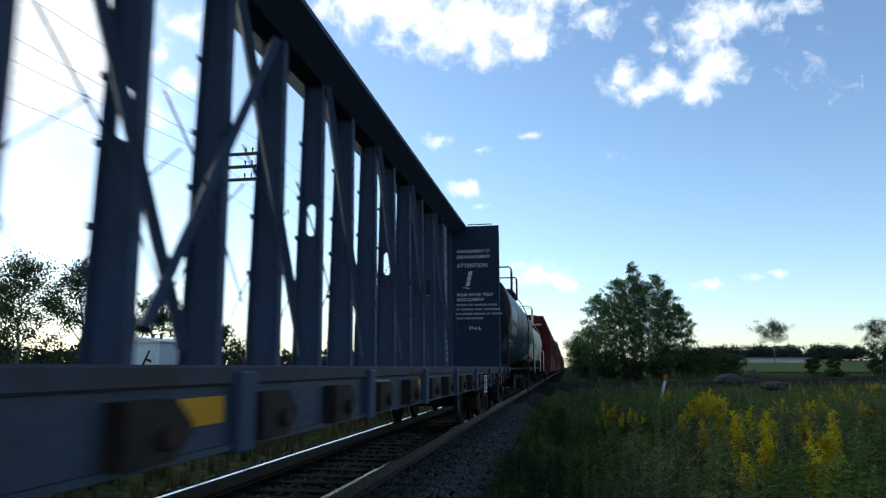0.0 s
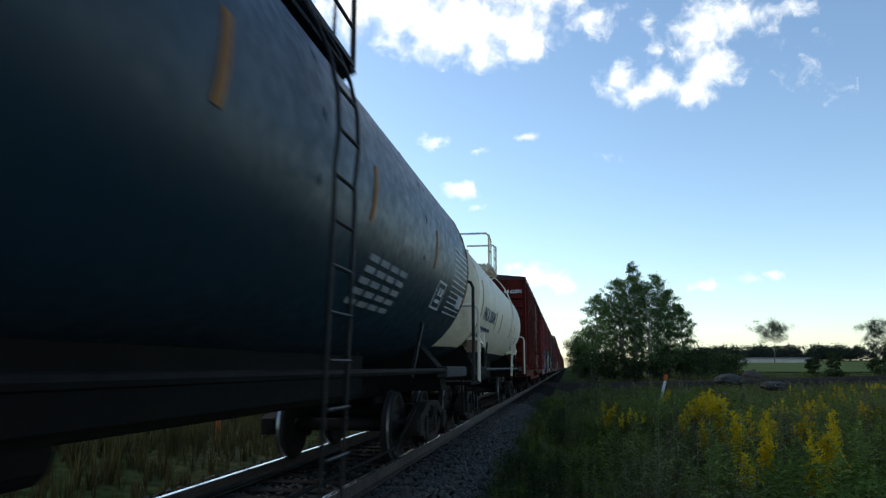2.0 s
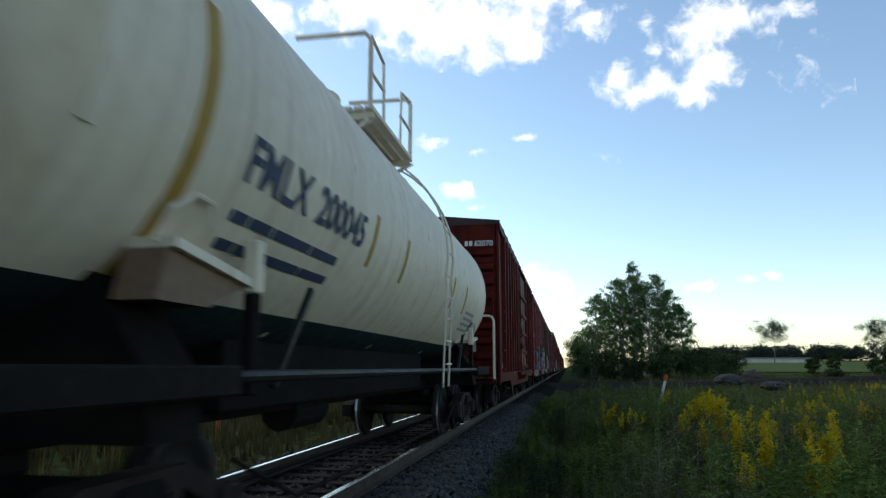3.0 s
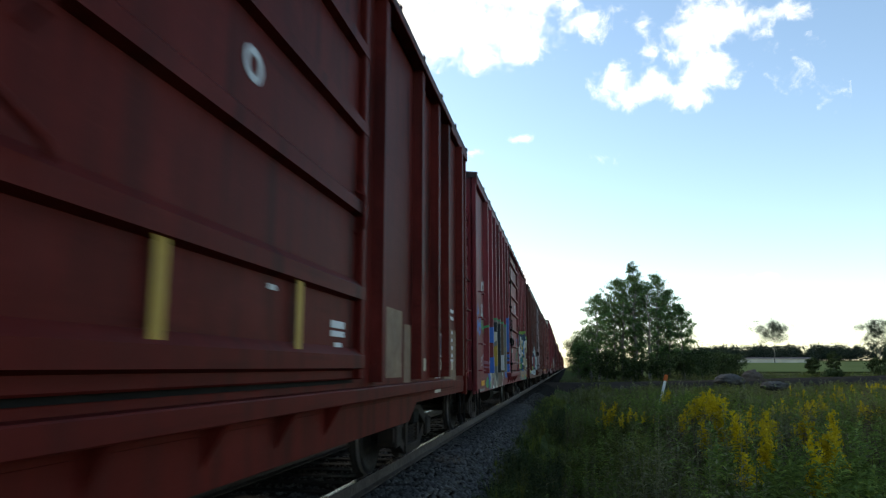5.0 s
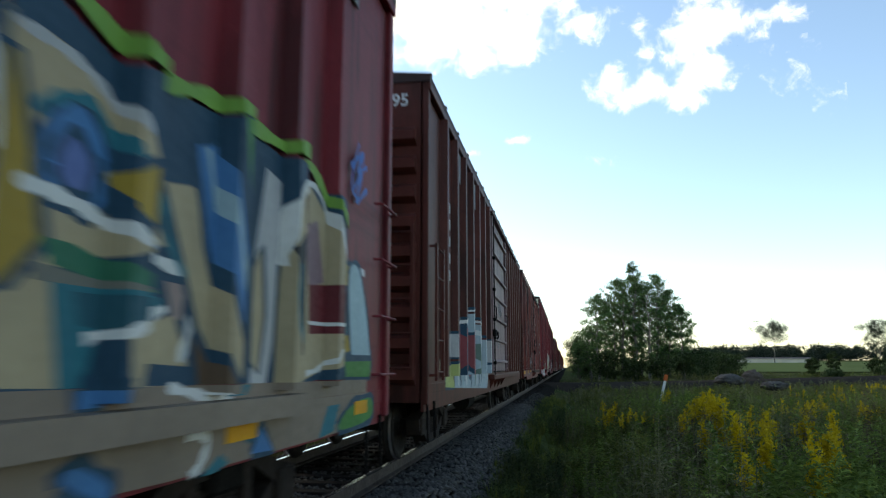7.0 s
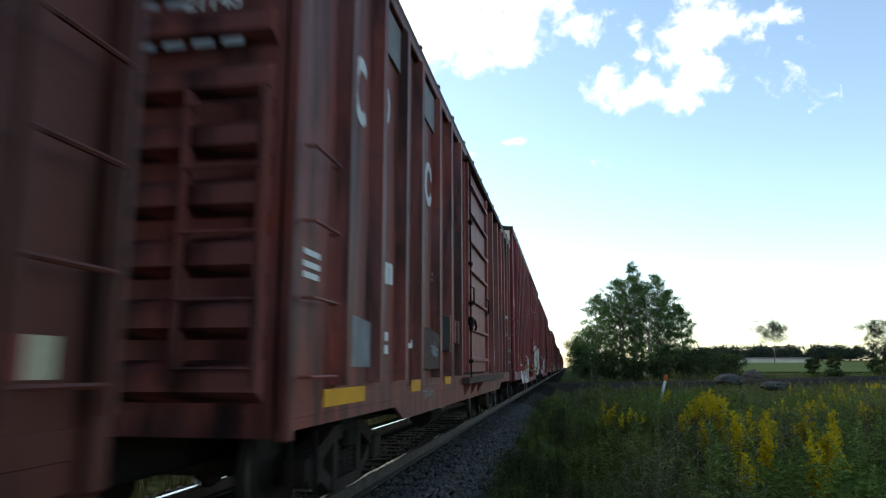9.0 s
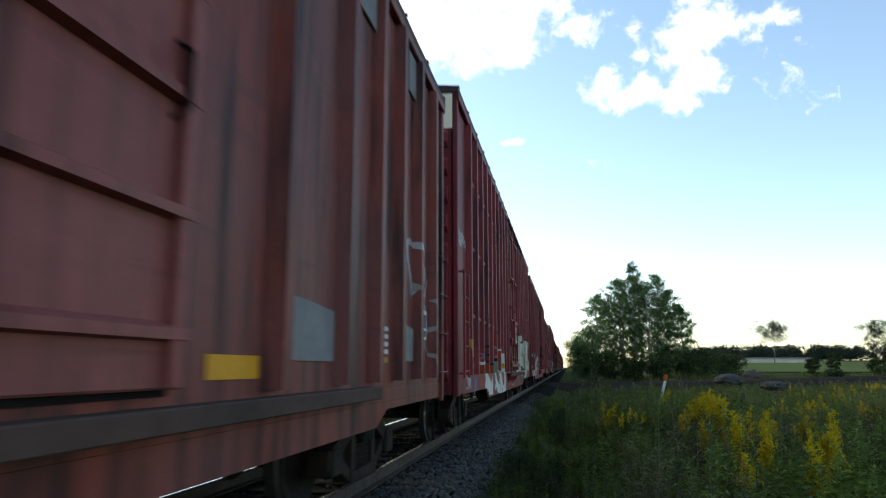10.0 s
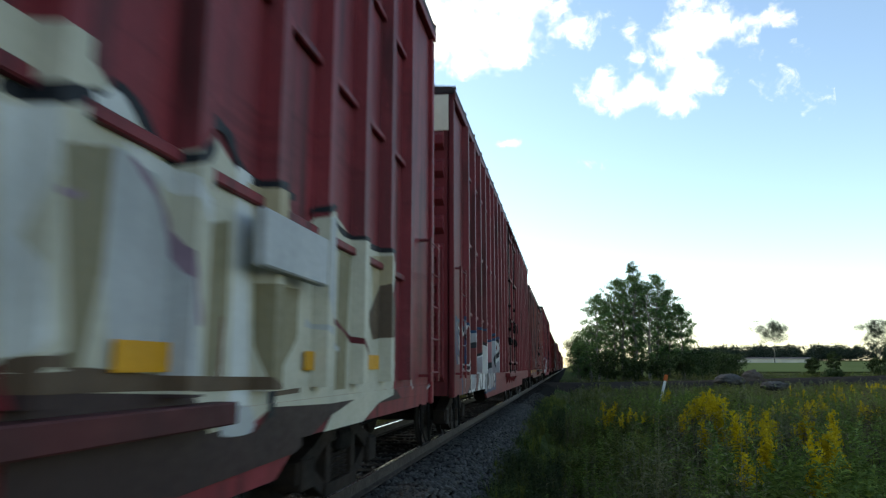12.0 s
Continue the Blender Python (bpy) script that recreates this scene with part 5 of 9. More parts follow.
# ---------------------------------------------------------------- the boxcars
def scribble(car, x, y, z, w, h, seed, loops=4, width=0.02, material=M_white, label="thin white sprayed scrawl"):
    """A hand-sprayed line of looping strokes on a car side, as a narrow ribbon."""
    rng = random.Random(seed)
    n = loops * 14
    p1, p2, p3 = rng.uniform(0, 6), rng.uniform(0, 6), rng.uniform(0, 6)
    f2 = rng.uniform(1.3, 2.1)
    pts = []
    for k in range(n + 1):
        u = k / n
        a = 2 * math.pi * loops * u
        pts.append(Vector((0, y + w * (u * 0.8 + 0.1 + 0.13 * math.sin(a + p1) + 0.04 * math.sin(f2 * a + p3)),
                           z + h * (0.5 + 0.34 * math.sin(a + p1 + 1.9) * (0.6 + 0.4 * math.sin(f2 * a + p2)) + 0.1 * math.sin(2.3 * a + p3)))))
    bm = bmesh.new()
    rows = []
    for k, p in enumerate(pts):
        d = (pts[min(k + 1, n)] - pts[max(k - 1, 0)]).normalized()
        side = Vector((0, -d.z, d.y)) * width * 0.5 * (0.7 + 0.5 * math.sin(k * 0.37 + p2))
        rows.append([bm.verts.new((x + dx, q.y, q.z)) for q, dx in ((p - side, 0.0), (p - side, 0.003), (p + side, 0.003), (p + side, 0.0))])
    for r, q in zip(rows, rows[1:]):
        for j in range(3):
            bm.faces.new((r[j], r[j + 1], q[j + 1], q[j]))
    bmesh.ops.recalc_face_normals(bm, faces=bm.faces[:])
    part("spray_tag", bm, material, car, label)


WHITEISH, PINK, NAVYP = (0.62, 0.62, 0.60), (0.34, 0.16, 0.18), (0.02, 0.05, 0.11)
P1 = sprayed("oxide_red_paint", (0.103, 0.0125, 0.0095), (0.077, 0.010, 0.008), (0.048, 0.011, 0.009), [])
P1.node_tree.nodes["Principled BSDF"].inputs["Specular IOR Level"].default_value = 0.04
P2 = sprayed("maroon_paint", (0.19, 0.022, 0.030), (0.15, 0.020, 0.026), (0.085, 0.024, 0.024), [])
# door paints are paler than the sides: the sky's mauve sheen is mixed in
P2D = sprayed("sky_sheen_maroon_door", (0.23, 0.042, 0.050), (0.19, 0.038, 0.044), (0.10, 0.035, 0.035), [])
P3 = sprayed("brown_paint", (0.10, 0.026, 0.020), (0.08, 0.022, 0.017), (0.045, 0.018, 0.014), [])
P3D = sprayed("mauve_grey_door", (0.24, 0.16, 0.17), (0.19, 0.12, 0.13), (0.11, 0.07, 0.065), [])
P4 = sprayed("faded_red_paint", (0.21, 0.042, 0.030), (0.155, 0.062, 0.062), (0.028, 0.014, 0.014), [], grime=1.0)
P4D = sprayed("sky_sheen_rose_door", (0.26, 0.075, 0.070), (0.22, 0.065, 0.060), (0.10, 0.04, 0.036), [])
P5 = sprayed("claret_paint", (0.22, 0.028, 0.035), (0.165, 0.025, 0.032), (0.08, 0.024, 0.027), [])
P6 = sprayed("claret_paint_weathered", (0.19, 0.028, 0.034), (0.155, 0.026, 0.031), (0.10, 0.03, 0.03),
             [(1.0, 6.5, 0.8, 2.0, (PINK, (0.3, 0.32, 0.34), WHITEISH, (0.14, 0.03, 0.03), WHITEISH, NAVYP), (1.1, 0.8))])
POSTS2 = [1.55, 2.35, 3.15, 3.95, 4.75, 5.55, 6.35, 10.65, 11.4, 12.15, 12.9, 13.65, 14.4]
POSTS3 = [1.12, 2.0, 2.88, 3.76, 4.64, 5.52, 6.4, 10.65, 11.5, 12.35, 13.15, 14.0, 14.87, 15.72]
POSTS4 = [0.95, 1.85, 2.75, 3.5, 4.6, 5.5, 6.4, 10.95, 12.1, 12.95, 13.75, 14.6, 15.45]
GUSSETS = [(2.0, 0.74), (3.85, 0.74), (12.35, 0.74), (14.2, 0.74)]

def oval_mark(car, x, y, z, ry, rz):
    bm = bmesh.new()
    n = 20
    for k in range(n):
        t0, t1_ = 2 * math.pi * k / n, 2 * math.pi * (k + 1) / n
        prism(bm, [(y + ry * f * math.cos(t), z + rz * f * math.sin(t)) for t, f in ((t0, 1.0), (t1_, 1.0), (t1_, 0.55), (t0, 0.55))], "x", x, x + 0.003)
    part("oval_mark", bm, M_white, car, "white oval outline mark")


c1 = boxcar(50.2, "oxide-red boxcar with a ribbed sliding door and patched paint", 16.5, 4.95, P1, sill=(0.98, 0.80, 3.6), door=(6.6, 10.6), rib=0.085, rib_z=(1.42, 1.94, 2.60, 3.27, 3.93), bar_mat=P1, posts=[1.2, 2.1, 3.0, 3.9, 4.78, 5.82, 6.3, 11.15, 12.75, 13.75, 14.5, 15.75])
write("62070", 0.19, M_white, c1, (0.86, -0.118, 4.36), FRONT)
for k in range(2):
    bm = bmesh.new()
    bx(bm, 0.62 + 0.11 * k, 0.70 + 0.11 * k, -0.119, -0.114, 4.36, 4.49)
    part("stencil", bm, M_white, c1, "white owner initials")
redwhite(c1, 1.422, [1.0, 12.9, 13.9, 14.85], 1.32)
for q in ((14.62, 15.62, 1.17, 1.90), (11.3, 12.2, 1.26, 1.92), (12.3, 12.6, 1.2, 1.8)):
    bars([q], M_brownp, c1, 1.4212, "tan repainted patch", "repaint_patch")
bars([(4.88, 5.74, 1.41, 1.99)], M_brownp, c1, 1.4212, "tan border of a repainted panel", "repaint_patch")
bars([(4.95, 5.68, 1.45, 1.93)], M_darksill, c1, 1.4255, "dark repainted panel", "repaint_patch")
bars([(4.95, 5.7, 1.17, 1.275)], M_brownp, c1, 1.4212, "tan repainted patch", "repaint_patch")
bars([(5.9, 6.18, 1.6, 1.95)], M_brownp, c1, 1.4212, "tan repainted patch", "repaint_patch")
redwhite(c1, 1.4225, [4.98], 1.28)
for q in ((7.32, 7.85, 3.44, 3.48), (8.6, 9.35, 3.30, 3.35), (6.0, 6.2, 1.36, 1.40), (6.0, 6.22, 1.28, 1.32)):
    bars([q], M_white, c1, 1.4765, "short white stencil line")
bars(word_bars(14.78, 2.14, (0.28, 0.3), 0.05) + word_bars(14.8, 2.04, (0.2, 0.36), 0.045), M_white, c1, 1.4265, "small white stencils")
bars([(14.95 + 0.26 * (k % 2), 15.05 + 0.26 * (k % 2), 1.50 + 0.11 * (k // 2), 1.55 + 0.11 * (k // 2)) for k in range(8)] + [(13.95, 14.3, 1.22, 1.27), (13.95, 14.35, 1.04, 1.13), (14.9, 15.35, 1.44, 1.47)], M_white, c1, 1.4265, "small white stencils")
bars([(9.92, 10.2, 1.63, 1.68), (9.92, 10.2, 1.57, 1.61), (10.0, 10.15, 1.49, 1.53), (8.9, 9.0, 1.78, 1.81)], M_white, c1, 1.478, "short white marks")
bars([(13.88, 14.4, 1.49, 1.80)], M_white, c1, 1.422, "white framed data panel", "placard_frame")
bars([(13.91, 14.37, 1.59, 1.77)], M_navy, c1, 1.4265, "blue data panel", "placard")
bars([(13.91, 14.37, 1.52, 1.57)], M_navy, c1, 1.4265, "blue data strip", "placard")
for yy in (7.8, 9.22):
    bars([(yy, yy + 0.10, 1.42, 1.90)], M_mustard, c1, 1.512, "yellow door handle", "door_handle")

oval_mark(c1, 1.4765, 8.62, 2.94, 0.11, 0.1)
scribble(c1, 1.4225, 13.83, 2.0, 0.5, 0.42, 3, 3, 0.03, M_grey_st)
scribble(c1, 1.4225, 13.9, 1.82, 0.5, 0.24, 9, 4, 0.026, M_grey_st)
scribble(c1, 1.4225, 15.85, 1.82, 0.4, 0.36, 5, 5, 0.02, M_grey_st)

c2 = boxcar(67.95, "maroon boxcar covered in bright spray paint", 16.0, 4.92, P2, sill=(0.88, 0.89, 3.7), top_plates=GUSSETS, posts=POSTS2, door=(6.75, 10.25), door_paint=P2D)
for txt, yy, zz, sz in (("21", 1.03, 2.37, 0.33), ("44", 1.80, 2.38, 0.31), ("88", 2.53, 2.42, 0.28)):
    write(txt, sz, M_white, c2, (1.4235, yy, zz), SIDE)
for q in ((1.1, 1.22, 2.86, 3.05), (1.1, 1.5, 3.0, 3.05), (1.38, 1.46, 2.9, 3.1), (2.6, 2.66, 3.4, 3.66), (2.6, 2.85, 3.6, 3.66), (2.6, 2.85, 3.4, 3.46), (14.2, 14.5, 2.0, 2.08), (14.2, 14.45, 1.9, 1.95), (14.9, 15.3, 2.1, 2.16), (14.9, 15.2, 1.98, 2.04)):
    bars([q], M_white, c2, 1.4235, "faded white letter stroke")
oval_mark(c2, 1.4765, 8.22, 3.01, 0.09, 0.085)
scribble(c2, 1.4765, 9.2, 2.9, 0.6, 0.5, 15, 3, 0.03)
reflectors(c2, 1.432, [(0.93, 1.0)], 0.5, 0.10)
bars([(0.62, 1.5, 0.90, 0.945)], M_sp["dullgrey"], c2, 1.427, "worn white stripe on the sill")
bm = bmesh.new()
bx(bm, 1.432, 1.565, 10.35, 13.76, 1.094, 1.208)
part("spray_patch", bm, M_sp["tangrey"], c2, "sprayed-over stretch of the door channel")
reflectors(c2, 1.46, [(13.0, 1.0), (15.0, 1.0)])

c3 = boxcar(85.7, "dark brown boxcar with grey door and spray paint", 16.6, 4.91, P3, sill=(0.85, 0.84, 3.7), ladder="ladder", top_plates=GUSSETS, posts=POSTS3, door=(6.75, 10.25), door_paint=P3D)
scribble(c3, 1.4765, 7.4, 1.7, 1.4, 0.6, 21, 4, 0.035, M_grey_st)
scribble(c3, 1.4765, 8.2, 2.5, 1.2, 0.5, 22, 4, 0.03, M_grey_st)
write("6195", 0.22, M_white, c3, (0.78, -0.008, 4.58), FRONT)
for y_ in (1.55, 2.4):
    for z_ in (2.6, 2.85, 3.1, 3.35, 3.6):
        for ya, yb in ((0.0, 0.07), (0.11, 0.19), (0.22, 0.28)):
            bars([(y_ + ya, y_ + yb, z_, z_ + 0.15)], M_white, c3, 1.4235, "broken white letter stroke")
rows3 = [(14.19, 2.72 - 0.10 * k, 0.22 + 0.05 * (k % 3), 0.045) for k in range(8)] + [(14.59, 2.90 - 0.105 * k, 0.14 + 0.04 * (k % 2), 0.045) for k in range(9)] + [(15.08, 2.95 - 0.09 * k, 0.42 - 0.06 * (k % 3), 0.04) for k in range(5)]
for y_, z_, w_, h_ in rows3 + [(14.27, 1.23, 0.24, 0.05), (15.4, 1.2, 0.4, 0.03)]:
    cut = y_ + w_ * (0.35 if round(z_ * 100) % 2 else 0.6)
    for ya, yb in ((y_, cut - 0.012), (cut + 0.012, y_ + w_)):
        bars([(ya, yb, z_, z_ + h_ * 0.8)], M_grey_st, c3, 1.4235, "white word of stencilled writing")
redwhite(c3, 1.422, [1.0, 5.2, 14.2, 15.01, 15.85], 1.32)
bars([(15.01, 15.54, 1.98, 2.38)], M_white, c3, 1.422, "white framed data panel", "placard_frame")
bars([(15.04, 15.51, 2.12, 2.35)], M_navy, c3, 1.427, "blue-grey data panel", "placard")
bars([(15.04, 15.51, 2.01, 2.09)], M_navy, c3, 1.427, "blue-grey data strip", "placard")
bm = bmesh.new()
bx(bm, 1.4215, 1.455, 15.08, 15.6, 1.51, 1.88, 0.006)
part("placard_board", bm, M_gusset, c3, "bare grey steel board")

c4 = boxcar(103.85, "faded red boxcar with big white letters and grey patches", 16.2, 4.99, P4, sill=(0.98, 0.84, 2.7), top_plates=GUSSETS, posts=POSTS4, door=(7.05, 9.95), door_paint=P4D, track_mat=M_grimeplate)
write("21145", 0.16, M_white, c4, (0.72, -0.114, 3.60), FRONT)
for z_ in (3.62, 3.34):
    for k in range(2 if z_ > 3.5 else 4):
        bm = bmesh.new()
        bx(bm, 0.40 + 0.2 * k, 0.54 + 0.2 * k, -0.118, -0.112, z_, z_ + 0.055)
        part("stencil", bm, M_grey_st, c4, "worn white stencil on the end")
for yy, zz, wd, hh, a0, a1_ in ((1.45, 3.66, 0.20, 0.30, 50, 310), (2.22, 3.86, 0.14, 0.2, -100, 100), (4.28, 3.62, 0.22, 0.28, 20, 330)):
    bm = bmesh.new()
    for k in range(16):
        t0, t1_ = radians(a0 + (a1_ - a0) * k / 16), radians(a0 + (a1_ - a0) * (k + 1) / 16)
        q = [(yy + wd * f * math.cos(t), zz + hh * f * math.sin(t)) for t, f in ((t0, 1.0), (t1_, 1.0), (t1_, 0.62), (t0, 0.62))]
        prism(bm, q, "x", 1.4225, 1.4265)
    part("letter_mark", bm, M_white, c4, "large white curved letter stroke")
for q in ((2.02, 2.10, 3.4, 4.06), (5.1, 5.17, 3.3, 3.9)):
    bars([q], M_white, c4, 1.423, "large white letter stroke", "letter_mark")
for y_, z_, w_, h_ in ((0.27, 2.08, 0.3, 0.04), (0.27, 2.0, 0.3, 0.04), (0.27, 1.93, 0.28, 0.04), (2.1, 2.12, 0.13, 0.2), (2.27, 2.13, 0.12, 0.2), (2.42, 2.14, 0.12, 0.2), (2.1, 1.6, 0.3, 0.08), (2.1, 1.48, 0.3, 0.08), (3.2, 1.56, 0.34, 0.05),
                       (5.66, 2.86, 0.4, 0.09), (5.66, 2.74, 0.4, 0.09), (5.66, 2.62, 0.4, 0.09), (5.95, 1.44, 0.18, 0.06), (3.36, 1.58, 0.14, 0.07), (4.5, 2.5, 0.3, 0.04), (4.5, 2.42, 0.3, 0.04)):
    bars([(y_, y_ + w_, z_, z_ + h_)], M_white, c4, 1.4235, "white stencil mark")
for q, out in (((1.05, 1.95, 1.36, 1.76), 1.44), ((3.58, 4.5, 1.34, 1.80), 1.52), ((11.18, 11.95, 1.40, 1.79), 1.44), ((14.02, 14.5, 1.42, 1.80), 1.44)):
    bm = bmesh.new()
    prism(bm, [(q[0], q[2]), (q[1], q[2]), (q[1], q[3] - 0.04), (q[0] + 0.3 * (q[1] - q[0]), q[3]), (q[0], q[3])], "x", 1.4215, out)
    part("repaint_patch", bm, M_gusset if out < 1.5 else M_grimeplate, c4, "grey steel repair plate")
for q in ((4.70, 5.32, 1.57, 2.02), (5.75, 6.03, 1.71, 1.98)):
    bm = bmesh.new()
    bx(bm, 1.4215, 1.515, q[0], q[1], q[2], q[3], 0.008)
    part("placard_board", bm, M_darksill, c4, "black board in a steel frame")
    for yy in (q[0] - 0.05, q[1]):
        bm = bmesh.new()
        bx(bm, 1.4215, 1.525, yy, yy + 0.05, q[2] - 0.02, q[3] + 0.04, 0.006)
        part("board_frame", bm, P4D, c4)
scribble(c4, 1.5225, 3.95, 1.45, 0.45, 0.22, 33, 4, 0.018, M_grey_st)
scribble(c4, 1.4305, 3.9, 0.98, 0.7, 0.16, 34, 4, 0.012, M_grey_st)
reflectors(c4, 1.4305, [(0.69, 1.09)], 0.97, 0.12)
reflectors(c4, 1.4305, [(3.36, 1.10), (5.4, 1.13)], 0.46, 0.12)
reflectors(c4, 1.4235, [(10.24, 1.30)], 0.55, 0.12)
for k in range(4):
    bars([(13.08, 13.5, 1.48 + 0.07 * k, 1.52 + 0.07 * k)], M_white, c4, 1.4235, "white stencil mark")
bars([(13.08, 13.5, 1.40, 1.45)], M_mustard, c4, 1.4235, "yellow stencil mark")
bars([(14.72, 15.28, 1.68, 2.02)], M_white, c4, 1.422, "white framed data panel", "placard_frame")
bars([(14.76, 15.24, 1.81, 1.97)], M_navy, c4, 1.427, "blue data panel", "placard")
bars([(14.76, 15.24, 1.71, 1.78)], M_navy, c4, 1.427, "blue data strip", "placard")
bars([(15.62, 15.98, 1.45, 1.64)], M_mustard, c4, 1.423, "yellow and cream stencil plate", "placard")
for k in range(4):
    bars([(15.66, 15.9, 1.70 + 0.08 * k, 1.75 + 0.08 * k)], M_white, c4, 1.4235, "white stencil mark")

POSTS5 = [1.25 + 0.82 * k for k in range(10)] + [20.05 - 1.2 - 0.82 * k for k in range(8)][::-1]
c5 = boxcar(121.2, "tall claret boxcar with double doors and white spray paint", 20.3, 5.71, P5, ladder="ladder", door=(8.9, 12.2), ribs=4, leaves=2, posts=POSTS5, mids=(2.25, 3.45, 4.65), sill=(0.93, 0.73, 4.1), bar_mat=P5, end_cap=M_beige, track_mat=M_redgrime, track_end=15.1)
write("220", 0.30, M_white, c5, (1.423, 1.42, 2.62), SIDE)
write("224", 0.30, M_white, c5, (1.423, 2.16, 2.30), SIDE)
for y_, z_, w_, h_ in [(1.27, 3.0, 0.17, 0.22), (1.48, 3.02, 0.17, 0.22), (2.22, 1.92, 0.32, 0.05), (2.22, 1.84, 0.3, 0.05), (2.22, 1.76, 0.35, 0.05), (1.34, 1.86, 0.3, 0.04), (1.34, 1.78, 0.26, 0.04)] + [(3.0 + 0.8 * (k % 2), 4.75 - 0.2 * (k // 2), 0.22, 0.12) for k in range(8)]:
    bars([(y_, y_ + w_, z_, z_ + h_)], M_white, c5, 1.4235, "white letter stroke")
for k in range(5):
    bm = bmesh.new()
    z_ = 2.27 - 0.082 * k
    prism(bm, [(8.76, z_), (9.1, z_ - 0.012), (9.1, z_ - 0.052), (8.76, z_ - 0.04)], "x", 1.476, 1.48)
    part("stencil", bm, M_white, c5, "white line of stencilled writing")
bars([(9.46, 10.0, 2.86, 3.24)], M_yellow, c5, 1.476, "yellow lettered panel", "placard")
for k in range(3):
    bars([(9.5 + 0.16 * k, 9.6 + 0.16 * k, 2.92, 3.18)], M_rail, c5, 1.4805, "dark letter stroke")
bm = bmesh.new()
bx(bm, 1.476, 1.60, 10.06, 10.46, 2.02, 2.72, 0.012)
part("lock_box", bm, P5, c5, "claret lock box on the door")
bars([(10.12, 10.34, 2.36, 2.5)], M_white, c5, 1.601, "white oval mark")
bars([(10.14, 10.36, 2.06, 2.30)], M_white, c5, 1.601, "white label", "placard")
for z_ in (1.40, 1.66):
    bm = bmesh.new()
    bx(bm, 1.476, 1.53 if z_ > 1.5 else 1.58, 8.95, 12.15, z_ - 0.03, z_ + (0.0 if z_ > 1.5 else 0.05), 0.006)
    part("door_ledge", bm, P5, c5)
bm = bmesh.new()
bx(bm, 1.526, 1.60, 15.23, 16.15, 1.86, 2.16, 0.01)
part("placard_board", bm, M_sp["palegrey"], c5, "sprayed-over steel placard board")
scribble(c5, 1.4225, 0.3, 3.25, 0.8, 0.35, 41, 5, 0.025)
scribble(c5, 1.4225, 8.28, 1.52, 0.26, 0.36, 42, 5, 0.016, M_grey_st)
scribble(c5, 1.4765, 9.7, 2.05, 0.25, 0.2, 43, 3, 0.02, M_grey_st)
scribble(c5, 1.4765, 10.75, 1.75, 0.3, 0.3, 44, 3, 0.018, M_grey_st)
scribble(c5, 1.4225, 5.2, 1.95, 0.6, 0.35, 45, 4, 0.014, M_grey_st)
reflectors(c5, 1.455, [(3.84, 1.33), (5.9, 1.34), (14.32, 1.34), (16.15, 1.34), (17.4, 1.34)], 0.46, 0.12)
c6 = boxcar(143.05, "tall claret boxcar with a white-topped end and tags", 20.05, 5.55, P6, ladder="ladder", door=(8.9, 12.2), ribs=4, leaves=2, posts=POSTS5, mids=(2.25, 3.45, 4.65), sill=(0.93, 0.73, 4.1), end_cap=M_beige)


# ---------------------------------------------------------------- spray paint on the car sides
# blue and green scrawls at the near end of the maroon boxcar
spray_line(c2, M_sp["blue"], [(0.4, 2.37), (0.52, 2.37), (0.7, 2.41)], 0.07, True)
spray_line(c2, M_sp["blue"], [(0.38, 2.18), (0.57, 2.17), (0.73, 2.16), (0.91, 2.19)], 0.1, True)
spray_line(c2, M_sp["blue"], [(0.39, 2.06), (0.6, 2.08), (0.78, 2), (0.94, 2.09), (0.93, 2.24), (0.84, 2.3)], 0.09, True)
spray_line(c2, M_sp["blue"], [(0.46, 2.26), (0.56, 2.43), (0.61, 2.55), (0.64, 2.4)], 0.06, True)
spray_line(c2, M_sp["blue"], [(0.39, 2.27), (0.44, 2.22), (0.58, 2.24), (0.67, 2.21)], 0.05, True)
spray_line(c2, M_sp["green"], [(1.03, 2.37), (1.27, 2.4), (1.37, 2.35), (1.12, 2.26), (1.06, 2.15), (1.39, 2.14)], 0.06, True)
spray_line(c2, M_sp["green"], [(1.04, 2.29), (1.42, 2.32), (1.3, 2.19), (1.11, 2.2)], 0.04, True)
spray_line(c2, M_sp["green"], [(1.08, 2.11), (1.22, 2.12), (1.4, 2.1), (1.32, 2.04), (1.51, 2.2)], 0.05, True)
spray_line(c2, M_sp["dullwhite"], [(0.94, 1.46), (1.07, 1.49), (1.19, 1.54), (1.37, 1.6)], 0.05, True)
spray_line(c2, M_sp["dullwhite"], [(1.01, 1.56), (1.08, 1.52), (1.21, 1.5)], 0.04, True)
spray_line(c2, M_sp["dullwhite"], [(0.95, 1.36), (1.01, 1.39), (1.19, 1.41)], 0.035, True)
spray_line(c2, M_sp["dullmauve"], [(1.21, 1.37), (1.26, 1.47), (1.35, 1.38), (1.43, 1.48), (1.53, 1.38)], 0.045, True)
spray_line(c2, M_sp["dullmauve"], [(1, 1.52), (1.26, 1.43), (1.53, 1.34)], 0.05, True)
spray_line(c2, M_sp["dullwhite"], [(1.52, 1.46), (1.63, 1.47)], 0.07)

